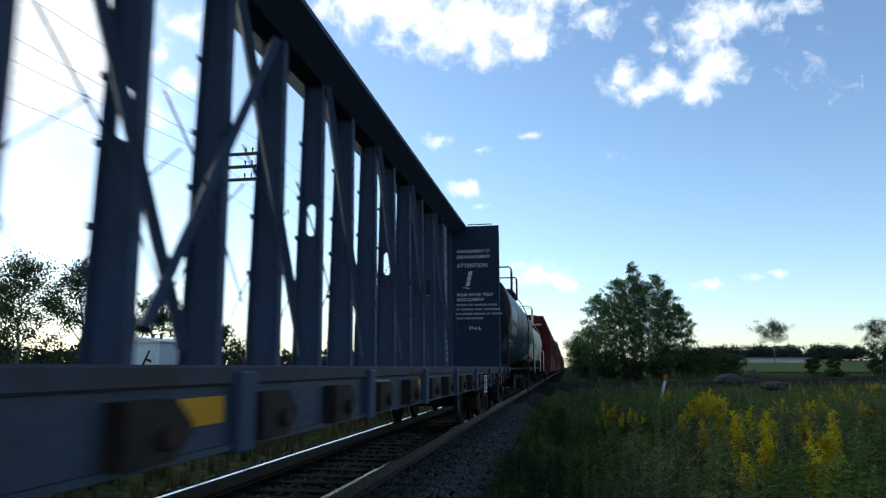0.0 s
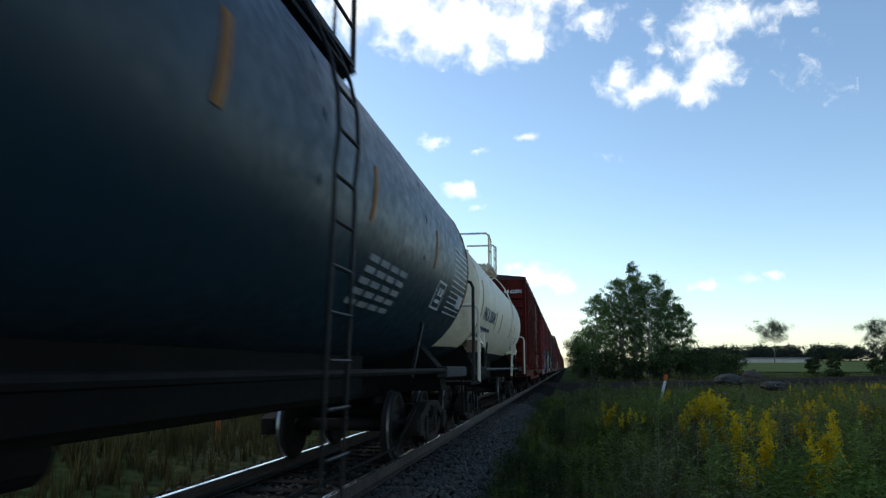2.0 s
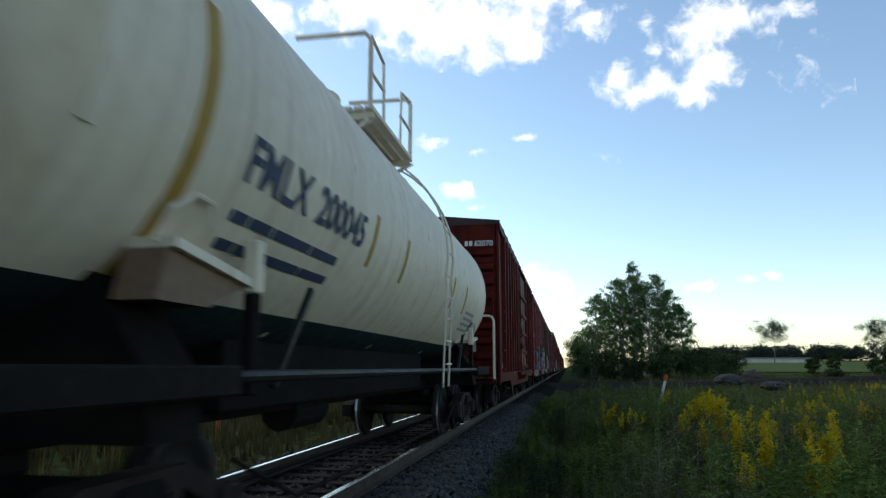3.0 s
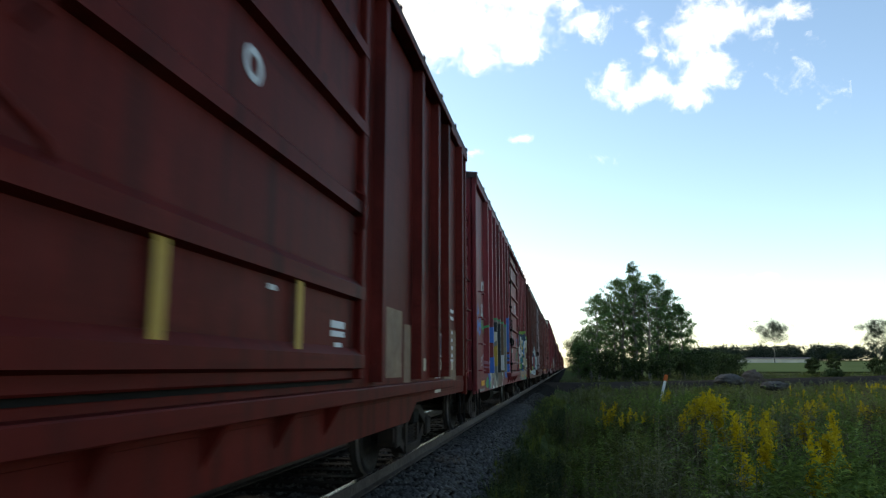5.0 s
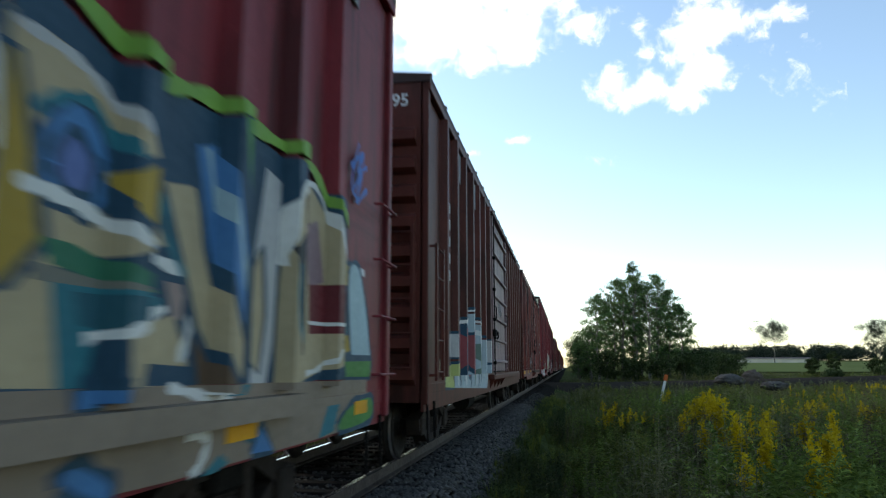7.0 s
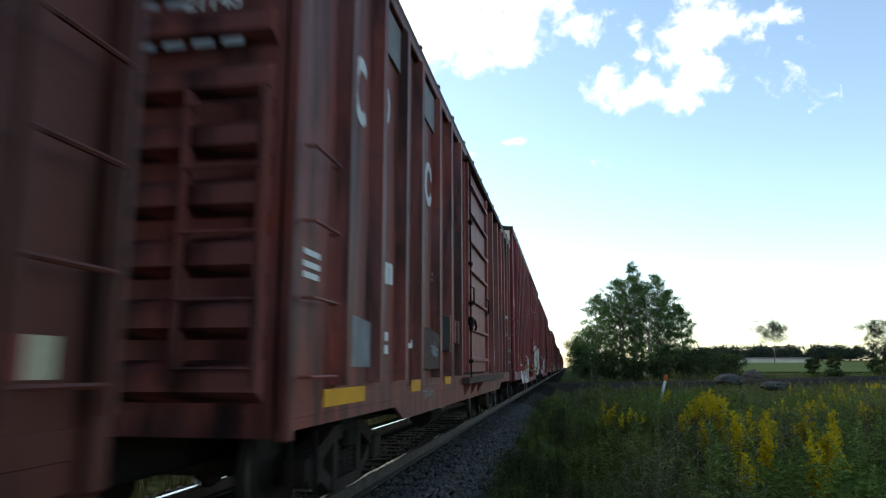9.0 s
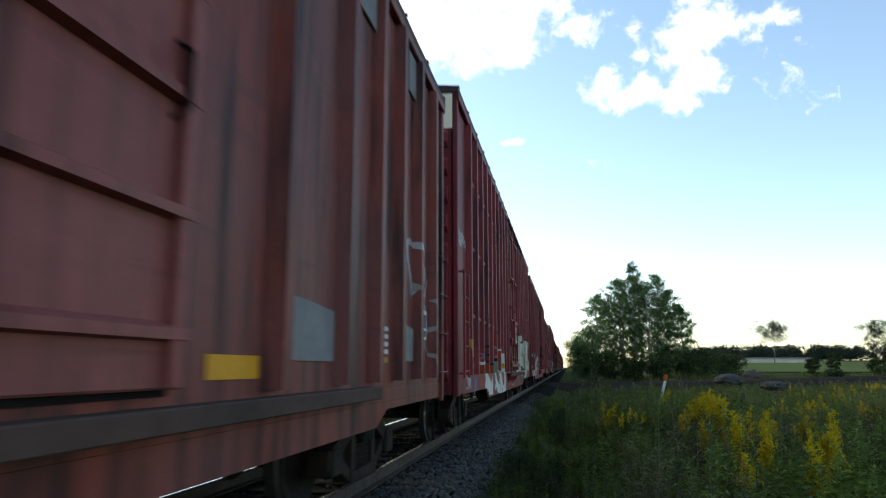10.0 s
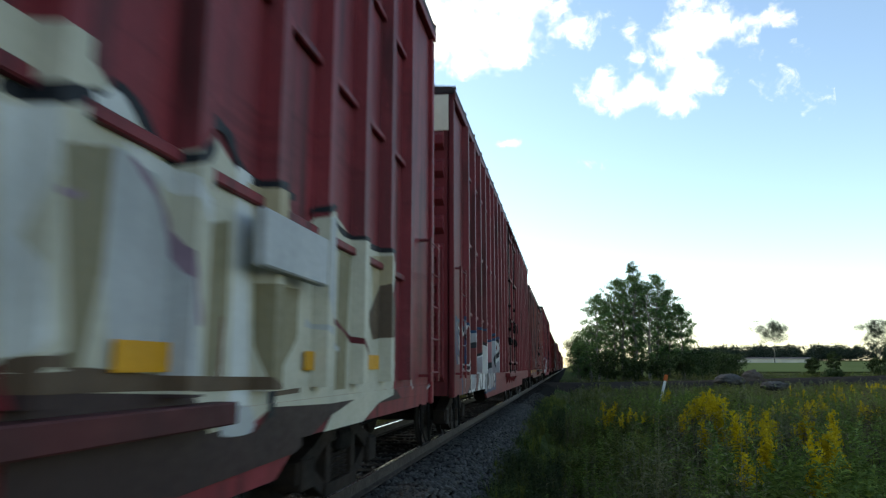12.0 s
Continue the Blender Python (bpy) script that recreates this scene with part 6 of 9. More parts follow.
# tall cream letters with green rim on the maroon boxcar
spray_fill(c2, M_sp["grey"], [(2.43, 2.25), (3.25, 2.46), (4.03, 2.45), (4.9, 2.49), (5.69, 2.45), (5.93, 1.89), (5.85, 1.13), (4.27, 0.92), (2.78, 0.89), (2.48, 0.92), (2.47, 1.65)])
spray_fill(c2, M_sp["dark"], [(2.8, 2.3), (3.15, 2.38), (3.12, 2.04), (2.89, 1.68), (2.72, 1.46), (2.72, 1.98)])
spray_fill(c2, M_sp["palegrey"], [(2.48, 1.91), (2.67, 1.97), (2.75, 1.67), (2.88, 1.26), (2.64, 0.97), (2.5, 1.01)])
spray_fill(c2, M_sp["ochre"], [(3.13, 1.92), (3.26, 1.7), (3.17, 1.4), (2.89, 1.34), (2.95, 1.57)])
spray_line(c2, M_sp["cream"], [(3.08, 2.15), (3.01, 1.83), (2.87, 1.39), (2.82, 0.89)], 0.09, True)
spray_line(c2, M_sp["cream"], [(3.44, 2.4), (3.42, 2.04), (3.3, 1.71), (3.25, 1.21)], 0.10, True)
spray_line(c2, M_sp["white"], [(3.25, 2.44), (3.32, 2.07), (3.26, 1.7)], 0.05, True)
spray_fill(c2, M_sp["dark"], [(3.66, 2.33), (4, 2.4), (4.18, 1.77), (4.25, 1.18), (3.84, 1), (3.67, 1.2), (3.73, 1.74)])
spray_line(c2, M_sp["cream"], [(3.74, 2.38), (3.68, 2.07), (3.58, 1.56), (3.57, 1.16), (3.9, 0.96)], 0.06, True)
spray_fill(c2, M_sp["palegrey"], [(4.17, 2.37), (4.37, 2.4), (4.37, 1.78), (4.21, 1.68), (4.09, 2.04)])
spray_fill(c2, M_sp["brown"], [(4.37, 2.36), (4.82, 2.44), (4.82, 1.66), (4.45, 1.64)])
spray_fill(c2, M_sp["palegrey"], [(4.15, 1.62), (4.86, 1.67), (4.81, 1.27), (4.15, 1.28)])
spray_fill(c2, M_sp["brown"], [(4.24, 1.26), (5.18, 1.31), (5.41, 1.09), (5.2, 0.92), (4.27, 0.9)])
spray_fill(c2, M_sp["maroondark"], [(2.94, 1.13), (3.2, 1.12), (3.16, 0.9), (2.89, 0.91)])
spray_line(c2, M_sp["cream"], [(4.94, 2.46), (5.14, 2.05), (5.03, 1.67), (5.37, 1.85), (5.4, 2.36)], 0.06, True)
spray_line(c2, M_sp["white"], [(5.15, 1.84), (5.22, 1.36), (5.53, 1.06), (5.2, 0.89)], 0.05, True)
spray_fill(c2, M_sp["ochre"], [(5.13, 2.16), (5.43, 2.25), (5.46, 1.97), (5.19, 1.87)])
spray_fill(c2, M_sp["olive"], [(5.47, 1.86), (5.92, 1.98), (5.9, 1.3), (5.6, 1.14)])
spray_fill(c2, M_sp["cream"], [(3.67, 0.86), (3.84, 0.98), (4.14, 0.88)])
spray_fill(c2, M_sp["cream"], [(4.52, 0.84), (4.75, 0.93), (5.07, 0.84)])
spray_fill(c2, M_sp["white"], [(2.99, 0.89), (3.06, 0.98), (3.44, 0.89)])
spray_line(c2, M_sp["green"], [(2.55, 2.32), (3.27, 2.48)], 0.06)
spray_line(c2, M_sp["green"], [(3.28, 2.41), (4.05, 2.47)], 0.06)
spray_line(c2, M_sp["green"], [(4.05, 2.38), (4.9, 2.48)], 0.05)
spray_line(c2, M_sp["green"], [(4.91, 2.4), (5.69, 2.44)], 0.05)
spray_fill(c2, M_sp["blue"], rounded([(1.78, 2.21), (1.87, 2.27), (2.06, 2.18), (2.52, 2.21), (2.55, 1.88), (2.33, 1.85), (2.08, 2.03), (1.94, 2.1)]))
spray_fill(c2, M_sp["blue"], rounded([(1.62, 1.49), (1.79, 1.53), (2.07, 1.48), (2.49, 1.62), (2.55, 1.23), (2.48, 0.92), (2.3, 0.94), (2.17, 1.19), (1.87, 1.33)]))
spray_fill(c2, M_sp["green"], rounded([(1.66, 1.01), (1.79, 1.11), (1.95, 1.16), (2.08, 1.12), (2.19, 1.01), (2.1, 0.94), (1.83, 0.94)]))
spray_fill(c2, M_sp["green"], [(2.35, 0.94), (2.43, 1.07), (2.56, 1.06), (2.56, 0.91)])
spray_fill(c2, M_sp["blue"], rounded([(5.91, 2.43), (6.27, 2.68), (6.75, 2.82), (7.05, 2.25), (6.85, 1.69), (7.14, 1.16), (6.18, 1.12), (6.05, 1.66)]))

# blue spikes and white scrawls on the maroon door
spray_fill(c2, M_sp["blue"], rounded([(5.99, 1.74), (6.22, 1.81), (6.39, 1.86), (6.49, 1.71), (6.67, 1.69), (6.96, 1.59), (6.88, 1.53), (6.51, 1.54), (6.44, 1.4), (6.3, 1.16), (6.07, 1.13)]))
spray_fill(c2, M_sp["blue"], rounded([(6.22, 2.38), (6.29, 2.54), (6.45, 2.75), (6.52, 2.72), (6.48, 2.49), (6.97, 2.31), (7.48, 2.22), (7.56, 2.08), (7, 2.02), (6.62, 2.08), (6.39, 1.9), (6.24, 2.02)]))
spray_fill(c2, M_sp["maroondark"], [(6.2, 1.52), (6.55, 1.52), (6.69, 1.47), (6.56, 1.41), (6.26, 1.45)])
spray_fill(c2, M_sp["maroondark"], [(6.2, 1.74), (6.45, 1.81), (6.44, 1.75), (6.23, 1.69)])
spray_fill(c2, M_sp["maroondark"], [(6.49, 1.83), (6.58, 1.94), (6.7, 1.76), (6.54, 1.69)])
spray_line(c2, M_sp["maroondark"], [(6.03, 1.44), (6.16, 1.46), (6.37, 1.46)], 0.05, True)
spray_line(c2, M_sp["navy"], [(6.04, 1.66), (6.22, 1.6), (6.38, 1.59)], 0.06, True)
spray_fill(c2, M_sp["dark"], [(6.38, 2.2), (6.54, 2.26), (6.63, 2.03), (6.46, 1.97), (6.37, 2.06)])
spray_line(c2, M_sp["blue3"], [(6.13, 1.73), (6.23, 1.52), (6.19, 1.27)], 0.05, True)
spray_line(c2, M_sp["palegrey"], [(6.61, 2.02), (6.86, 2.05), (7.26, 2.04)], 0.03, True)
spray_fill(c2, M_sp["blue"], rounded([(6.48, 1.19), (6.45, 1.29), (6.68, 1.27), (6.95, 1.3), (6.85, 1.2)]))
spray_line(c2, M_sp["dullwhite"], [(6.6, 2.01), (6.87, 1.99), (7.15, 2.05), (7.56, 2.09)], 0.05, True)
spray_line(c2, M_sp["dullwhite"], [(7.33, 2.67), (7.39, 2.58), (7.37, 2.45)], 0.06, True)
spray_line(c2, M_sp["dullwhite"], [(7.32, 2.27), (7.26, 2.06), (7.3, 1.84)], 0.05, True)
spray_line(c2, M_sp["dullwhite"], [(7.51, 2.41), (7.59, 2.16), (7.64, 1.89)], 0.045, True)
spray_line(c2, M_sp["dullwhite"], [(7.63, 2.32), (7.76, 2.5), (7.9, 2.39), (7.83, 2.14), (7.73, 2.02)], 0.05, True)
spray_line(c2, M_sp["dullwhite"], [(8.31, 2.54), (8.11, 2.2), (7.89, 1.99), (7.87, 1.8), (8.11, 1.81)], 0.06, True)
spray_line(c2, M_sp["dullwhite"], [(7.94, 2.26), (8.25, 2.16), (8.84, 2.04)], 0.045, True)
spray_line(c2, M_sp["dullwhite"], [(8.55, 2.39), (8.82, 2.22), (9.16, 1.9)], 0.045, True)
spray_line(c2, M_sp["dullwhite"], [(8.22, 1.77), (8.17, 1.66), (8.18, 1.55)], 0.05, True)
spray_line(c2, M_sp["dullwhite"], [(8.59, 1.69), (8.88, 1.55), (9.33, 1.44), (9.17, 1.73)], 0.045, True)
spray_fill(c2, M_sp["palegrey"], rounded([(7.75, 1.88), (8.06, 1.88), (8.11, 1.79), (7.73, 1.77)]))
spray_line(c2, M_sp["blue"], [(9.57, 2.17), (9.98, 2.25), (9.74, 2.05), (10.05, 2.06), (9.66, 1.95)], 0.04, True)

# large curling letters with lime rim on the maroon boxcar
spray_fill(c2, M_sp["navy"], [(9.99, 1.73), (9.99, 2.09), (10.07, 2.55), (10.27, 2.57), (10.66, 2.47), (10.97, 2.58), (11.37, 2.53), (11.5, 2.21), (11.59, 1.29), (10.04, 1.31)])
spray_fill(c2, M_sp["greenblue"], rounded([(9.72, 1.77), (9.98, 1.86), (10.09, 1.65), (10.02, 1.51), (9.77, 1.62)]))
spray_fill(c2, M_sp["green"], rounded([(9.83, 2.01), (10.03, 2.15), (10.07, 1.74), (9.96, 1.75)]))
spray_fill(c2, M_sp["ochre"], rounded([(9.35, 1.73), (9.43, 1.75), (9.5, 1.68), (9.49, 1.5), (9.38, 1.49)]), M_sp["navy"])
spray_fill(c2, M_sp["tan"], rounded([(10.04, 2.15), (10.07, 2.4), (10.21, 2.5), (10.41, 2.42), (10.52, 2.23), (10.49, 2.01), (10.35, 1.93), (10.12, 1.94)]), M_sp["navy"])
spray_fill(c2, M_sp["blue2"], rounded([(10.1, 2.17), (10.17, 2.27), (10.28, 2.25), (10.28, 2.09), (10.2, 2.04), (10.13, 2.07)]), M_sp["navy"])
spray_fill(c2, M_sp["cream"], rounded([(10.2, 2.01), (10.33, 2.05), (10.41, 2.01), (10.29, 1.97)]))
spray_line(c2, M_sp["white"], [(10.09, 2.38), (10.24, 2.45), (10.42, 2.37), (10.5, 2.17), (10.44, 1.98), (10.28, 1.93), (10.08, 1.94)], 0.07, True)
spray_fill(c2, M_sp["ochre"], [(10.06, 1.89), (10.25, 1.91), (10.23, 1.76), (10.2, 1.62), (10.06, 1.67)], M_sp["navy"])
spray_fill(c2, M_sp["tan"], [(10.23, 1.78), (10.4, 1.86), (10.61, 1.6), (10.68, 1.31), (10.36, 1.31), (10.19, 1.52)], M_sp["navy"])
spray_line(c2, M_sp["palegrey"], [(10.23, 1.9), (10.41, 1.82), (10.61, 1.65), (10.71, 1.49)], 0.08, True)
spray_fill(c2, M_sp["teal"], rounded([(10.04, 1.47), (10.16, 1.61), (10.26, 1.48), (10.22, 1.31), (10.08, 1.32)]))
spray_fill(c2, M_sp["pinkgrey"], [(9.98, 1.64), (10.11, 1.69), (10.15, 1.56), (10.06, 1.51)])
spray_fill(c2, M_sp["tan"], rounded([(10.66, 1.82), (10.69, 2.16), (10.86, 2.43), (11.13, 2.49), (11.37, 2.32), (11.47, 1.93), (11.49, 1.29), (10.76, 1.3)]), M_sp["navy"])
spray_fill(c2, M_sp["brown"], [(10.82, 2.37), (11, 2.44), (11.09, 2.16), (10.88, 2.1), (10.8, 2.16)])
spray_fill(c2, M_sp["ochre"], [(10.68, 1.85), (10.91, 2.03), (10.98, 1.62), (10.94, 1.3), (10.7, 1.3)], M_sp["navy"])
spray_fill(c2, M_sp["blue2"], rounded([(10.93, 2.1), (11.04, 2.23), (11.18, 2.11), (11.15, 1.92), (10.98, 1.86)]), M_sp["navy"])
spray_line(c2, M_sp["white"], [(10.67, 1.6), (10.6, 1.95), (10.71, 2.25), (10.92, 2.45), (11.21, 2.45), (11.42, 2.19), (11.47, 1.96)], 0.07, True)
spray_line(c2, M_sp["white"], [(11, 2.46), (11.13, 2.33), (11.24, 2.13), (11.18, 1.98)], 0.05, True)
spray_fill(c2, M_sp["palegrey"], rounded([(11.02, 1.81), (11.22, 1.93), (11.38, 1.98), (11.38, 1.72), (11.11, 1.63)]), M_sp["navy"])
spray_fill(c2, M_sp["teal"], rounded([(11.01, 1.51), (11.11, 1.62), (11.45, 1.66), (11.6, 1.46), (11.53, 1.29), (11.07, 1.3)]))
spray_fill(c2, M_sp["greenb"], rounded([(11.16, 1.33), (11.22, 1.45), (11.47, 1.49), (11.61, 1.39), (11.33, 1.3)]), M_sp["navy"])

# curling tan letters with navy shade and lime rim on the maroon boxcar
spray_fill(c2, M_sp["navy"], [(11.44, 2.45), (11.73, 2.58), (12.09, 2.48), (12.37, 2.52), (12.65, 2.55), (13.2, 2.6), (13.78, 2.58), (14.43, 2.55), (14.75, 2.11), (15.31, 1.77), (15.47, 1.27), (11.6, 1.29)])
spray_fill(c2, M_sp["tan"], [(11.45, 2.38), (11.66, 2.44), (11.86, 2.43), (12.15, 2.26), (12.25, 2.08), (12.44, 1.86), (11.84, 1.68), (11.9, 1.29), (11.6, 1.3)], M_sp["navy"])
spray_fill(c2, M_sp["ochre"], [(11.46, 2.29), (11.6, 2.32), (11.7, 1.99), (11.76, 1.76), (11.64, 1.62), (11.56, 1.57)], M_sp["navy"])
spray_fill(c2, M_sp["blue2"], rounded([(11.74, 2.01), (11.77, 2.16), (11.89, 2.25), (12.02, 2.15), (12.06, 1.99), (11.96, 1.89), (11.8, 1.92)]), M_sp["navy"])
spray_fill(c2, M_sp["blue3"], rounded([(11.81, 2.02), (11.86, 2.13), (11.96, 2.07), (11.95, 1.97), (11.86, 1.96)]), M_sp["navy"])
spray_fill(c2, M_sp["ochre"], [(12.05, 2.05), (12.25, 2.15), (12.36, 1.94), (12.21, 1.89), (12.1, 1.93)], M_sp["navy"])
spray_line(c2, M_sp["palegrey"], [(11.59, 2.41), (11.8, 2.41), (11.99, 2.36), (12.15, 2.24)], 0.05, True)
spray_line(c2, M_sp["teal"], [(11.69, 2.16), (11.77, 2.23), (11.95, 2.28), (12.11, 2.13)], 0.05, True)
spray_line(c2, M_sp["white"], [(11.65, 1.92), (11.78, 1.92), (11.99, 1.89), (12.2, 1.82), (12.45, 1.78)], 0.06, True)
spray_fill(c2, M_sp["greenblue"], [(11.77, 1.77), (11.91, 1.77), (12.42, 1.66), (12.26, 1.63), (11.81, 1.69)])
spray_fill(c2, M_sp["grey"], [(11.72, 1.69), (11.95, 1.67), (12.3, 1.65), (12.23, 1.62), (11.74, 1.63)])
spray_fill(c2, M_sp["teal"], [(11.82, 1.63), (12.42, 1.64), (12.47, 1.56), (12.06, 1.46), (12, 1.29), (11.89, 1.29)])
spray_fill(c2, M_sp["tealdark"], [(11.93, 1.61), (12.3, 1.62), (12.14, 1.48), (11.97, 1.5)])
spray_fill(c2, M_sp["tan"], [(12.11, 1.46), (12.52, 1.58), (12.65, 1.38), (12.64, 1.27), (12.13, 1.29)], M_sp["navy"])
spray_line(c2, M_sp["white"], [(12, 1.45), (12.2, 1.51), (12.47, 1.6)], 0.05, True)
spray_line(c2, M_sp["white"], [(12.4, 1.78), (12.68, 1.74), (12.65, 1.53), (12.59, 1.38)], 0.06, True)
spray_fill(c2, M_sp["pinkgrey"], [(12.45, 1.71), (12.61, 1.71), (12.58, 1.55), (12.51, 1.57)])
spray_fill(c2, M_sp["navy"], [(12.21, 1.38), (12.7, 1.36), (12.71, 1.28), (12.19, 1.29)])
spray_fill(c2, M_sp["brown"], [(12.69, 1.49), (13.16, 1.29), (12.75, 1.28)])
spray_fill(c2, M_sp["tan"], [(12.41, 2.12), (12.63, 2.16), (12.97, 1.52), (13.16, 1.32), (12.98, 1.28), (12.72, 1.54), (12.57, 1.83)], M_sp["navy"])
spray_line(c2, M_sp["teal"], [(12.39, 2.07), (12.46, 1.88), (12.59, 1.75)], 0.05, True)
spray_fill(c2, M_sp["blue2"], [(12.63, 2.35), (12.8, 2.41), (13.09, 1.53), (12.98, 1.51), (12.78, 1.91)], M_sp["navy"])
spray_line(c2, M_sp["palecyan"], [(12.73, 2.37), (12.88, 1.99), (13.02, 1.61)], 0.05, True)
spray_fill(c2, M_sp["greenb"], [(12.88, 2.58), (13.13, 2.6), (13.17, 1.89), (13.05, 1.81)], M_sp["navy"])
spray_fill(c2, M_sp["dark"], [(12.97, 1.8), (13.14, 1.85), (13.19, 1.51), (13.12, 1.35), (13.02, 1.5)])
spray_fill(c2, M_sp["palegrey"], [(13.23, 1.9), (13.35, 2.46), (13.55, 2.43), (13.57, 1.65), (13.44, 1.27), (13.25, 1.27)], M_sp["navy"])
spray_fill(c2, M_sp["tan"], [(13.24, 1.87), (13.32, 2), (13.38, 1.64), (13.33, 1.33), (13.25, 1.39)], M_sp["navy"])
spray_fill(c2, M_sp["tan"], [(13.57, 2.04), (13.65, 2.39), (14.01, 2.53), (14.4, 2.35), (14.52, 1.88), (14.62, 1.4), (13.89, 1.26), (13.55, 1.27)], M_sp["navy"])
spray_fill(c2, M_sp["brown"], [(13.67, 2.38), (13.95, 2.48), (13.99, 2.26), (13.71, 2.18)])
spray_fill(c2, M_sp["dark"], [(13.58, 2.05), (13.75, 2.2), (13.9, 2.17), (13.97, 1.54), (13.87, 1.39), (13.69, 1.43)])
spray_line(c2, M_sp["teal"], [(13.64, 1.96), (13.64, 1.65), (13.8, 1.39)], 0.04, True)
spray_fill(c2, M_sp["mauvegrey"], [(13.93, 2.25), (14.15, 2.33), (14.29, 1.93), (14.02, 1.86)])
spray_fill(c2, M_sp["maroondark"], [(14.02, 1.88), (14.46, 1.93), (14.48, 1.59), (14.05, 1.57)])
spray_line(c2, M_sp["white"], [(14.04, 1.64), (14.48, 1.65)], 0.025)
spray_line(c2, M_sp["white"], [(13.55, 1.94), (13.62, 2.36), (13.86, 2.51), (14.2, 2.52), (14.46, 2.15), (14.55, 1.96)], 0.06, True)
spray_fill(c2, M_sp["ochre"], [(14.47, 2.01), (14.86, 2.14), (14.87, 1.98), (14.53, 1.92)], M_sp["navy"])
spray_fill(c2, M_sp["ochre"], [(14.46, 1.55), (14.87, 1.6), (14.91, 1.48), (14.5, 1.44)], M_sp["navy"])
spray_fill(c2, M_sp["teal"], [(14.61, 1.91), (14.76, 1.92), (14.81, 1.61), (14.66, 1.59)])
spray_fill(c2, M_sp["palecyan"], rounded([(14.84, 2.04), (15.09, 2.12), (15.35, 1.68), (15.42, 1.31), (15, 1.32)]), M_sp["navy"])
spray_fill(c2, M_sp["greenb"], [(14.78, 1.4), (15.46, 1.41), (15.44, 1.28), (14.81, 1.29)], M_sp["navy"])
spray_line(c2, M_sp["white"], [(14.43, 1.48), (14.27, 1.36), (14.02, 1.32)], 0.04, True)
spray_fill(c2, M_sp["tangrey"], [(11.6, 1.29), (15.34, 1.26), (15.35, 1.13), (13.02, 1.16), (11.61, 1.18)])
spray_line(c2, M_sp["white"], [(12.51, 1.28), (12.74, 1.24), (13.08, 1.19)], 0.05, True)
spray_fill(c2, M_sp["teal"], [(12.98, 1.28), (13.26, 1.27), (13.2, 1.22), (13.01, 1.22)])
spray_fill(c2, M_sp["blue2"], [(11.99, 1.28), (12.11, 1.28), (12.1, 1.22), (11.98, 1.22)], M_sp["navy"])
spray_fill(c2, M_sp["tangrey"], [(11.62, 1.13), (12.52, 1.14), (14.29, 1.15), (15.52, 1.13), (15.5, 0.92), (14.31, 0.9), (12.55, 0.9), (12.17, 0.91), (11.64, 0.98)])
spray_line(c2, M_sp["white"], [(12.66, 1.07), (12.84, 1.04), (12.78, 0.93), (12.71, 0.9)], 0.05, True)
spray_fill(c2, M_sp["teal"], [(12.76, 0.86), (12.96, 0.96), (13.05, 0.91), (12.89, 0.87)])
spray_fill(c2, M_sp["tealdark"], [(13.16, 1.01), (13.28, 1.08), (13.43, 0.91)])
spray_fill(c2, M_sp["blue2"], [(13.29, 0.92), (13.39, 1.05), (13.55, 0.91)], M_sp["navy"])
spray_fill(c2, M_sp["blue2"], rounded([(11.93, 0.99), (12, 1.03), (12.17, 0.95), (12.14, 0.9)]), M_sp["navy"])
spray_fill(c2, M_sp["teal"], [(14.26, 0.9), (14.41, 1.1), (14.65, 1.1), (14.54, 0.92)])
spray_fill(c2, M_sp["greenb"], rounded([(14.66, 0.92), (14.91, 1.07), (15.43, 1.11), (15.44, 0.95)]), M_sp["navy"])
spray_line(c2, M_sp["blue"], [(14.82, 2.91), (15.15, 3.11), (14.99, 2.91), (15.23, 3.02)], 0.05, True)
spray_line(c2, M_sp["blue"], [(14.9, 2.75), (15.11, 2.93), (14.96, 2.66), (15.25, 2.83)], 0.05, True)
spray_line(c2, M_sp["blue"], [(15.02, 3.16), (14.84, 2.78), (15.02, 2.67)], 0.04, True)
spray_line(c2, M_sp["lime"], [(10.07, 2.58), (10.27, 2.57), (10.6, 2.5), (10.78, 2.47), (10.97, 2.61), (11.37, 2.53), (11.73, 2.63), (12.25, 2.53), (12.72, 2.61), (13.38, 2.64), (14.03, 2.65), (14.53, 2.34)], 0.09, True)

# pale letters on the brown boxcar
spray_fill(c3, M_sp["paleblue"], [(2.2, 1.06), (2.41, 1.89), (3.28, 2.2), (4.04, 2.31), (5.28, 1.89), (6.88, 1.86), (6.86, 1.46), (6.38, 0.93)])
spray_fill(c3, M_sp["pinkred"], rounded([(2.69, 1.98), (3.16, 1.79), (3, 1.36), (2.6, 1.29)]), M_sp["navy"])
spray_fill(c3, M_sp["pinkred"], rounded([(3.67, 1.89), (4.18, 1.76), (4.23, 1.36), (3.75, 1.22)]), M_sp["navy"])
spray_line(c3, M_sp["white"], [(2.41, 1.82), (2.63, 1.43), (2.57, 1.09)], 0.12, True)
spray_line(c3, M_sp["white"], [(3.49, 2.18), (3.58, 1.74), (3.41, 1.07)], 0.12, True)
spray_line(c3, M_sp["navy"], [(2.99, 2.07), (3.32, 1.65), (3.16, 1.15)], 0.06, True)
spray_line(c3, M_sp["white"], [(4.44, 2.1), (4.87, 1.61), (4.75, 1.03)], 0.1, True)
spray_line(c3, M_sp["navy"], [(5.72, 1.82), (5.71, 1.45), (5.26, 1.01)], 0.06, True)
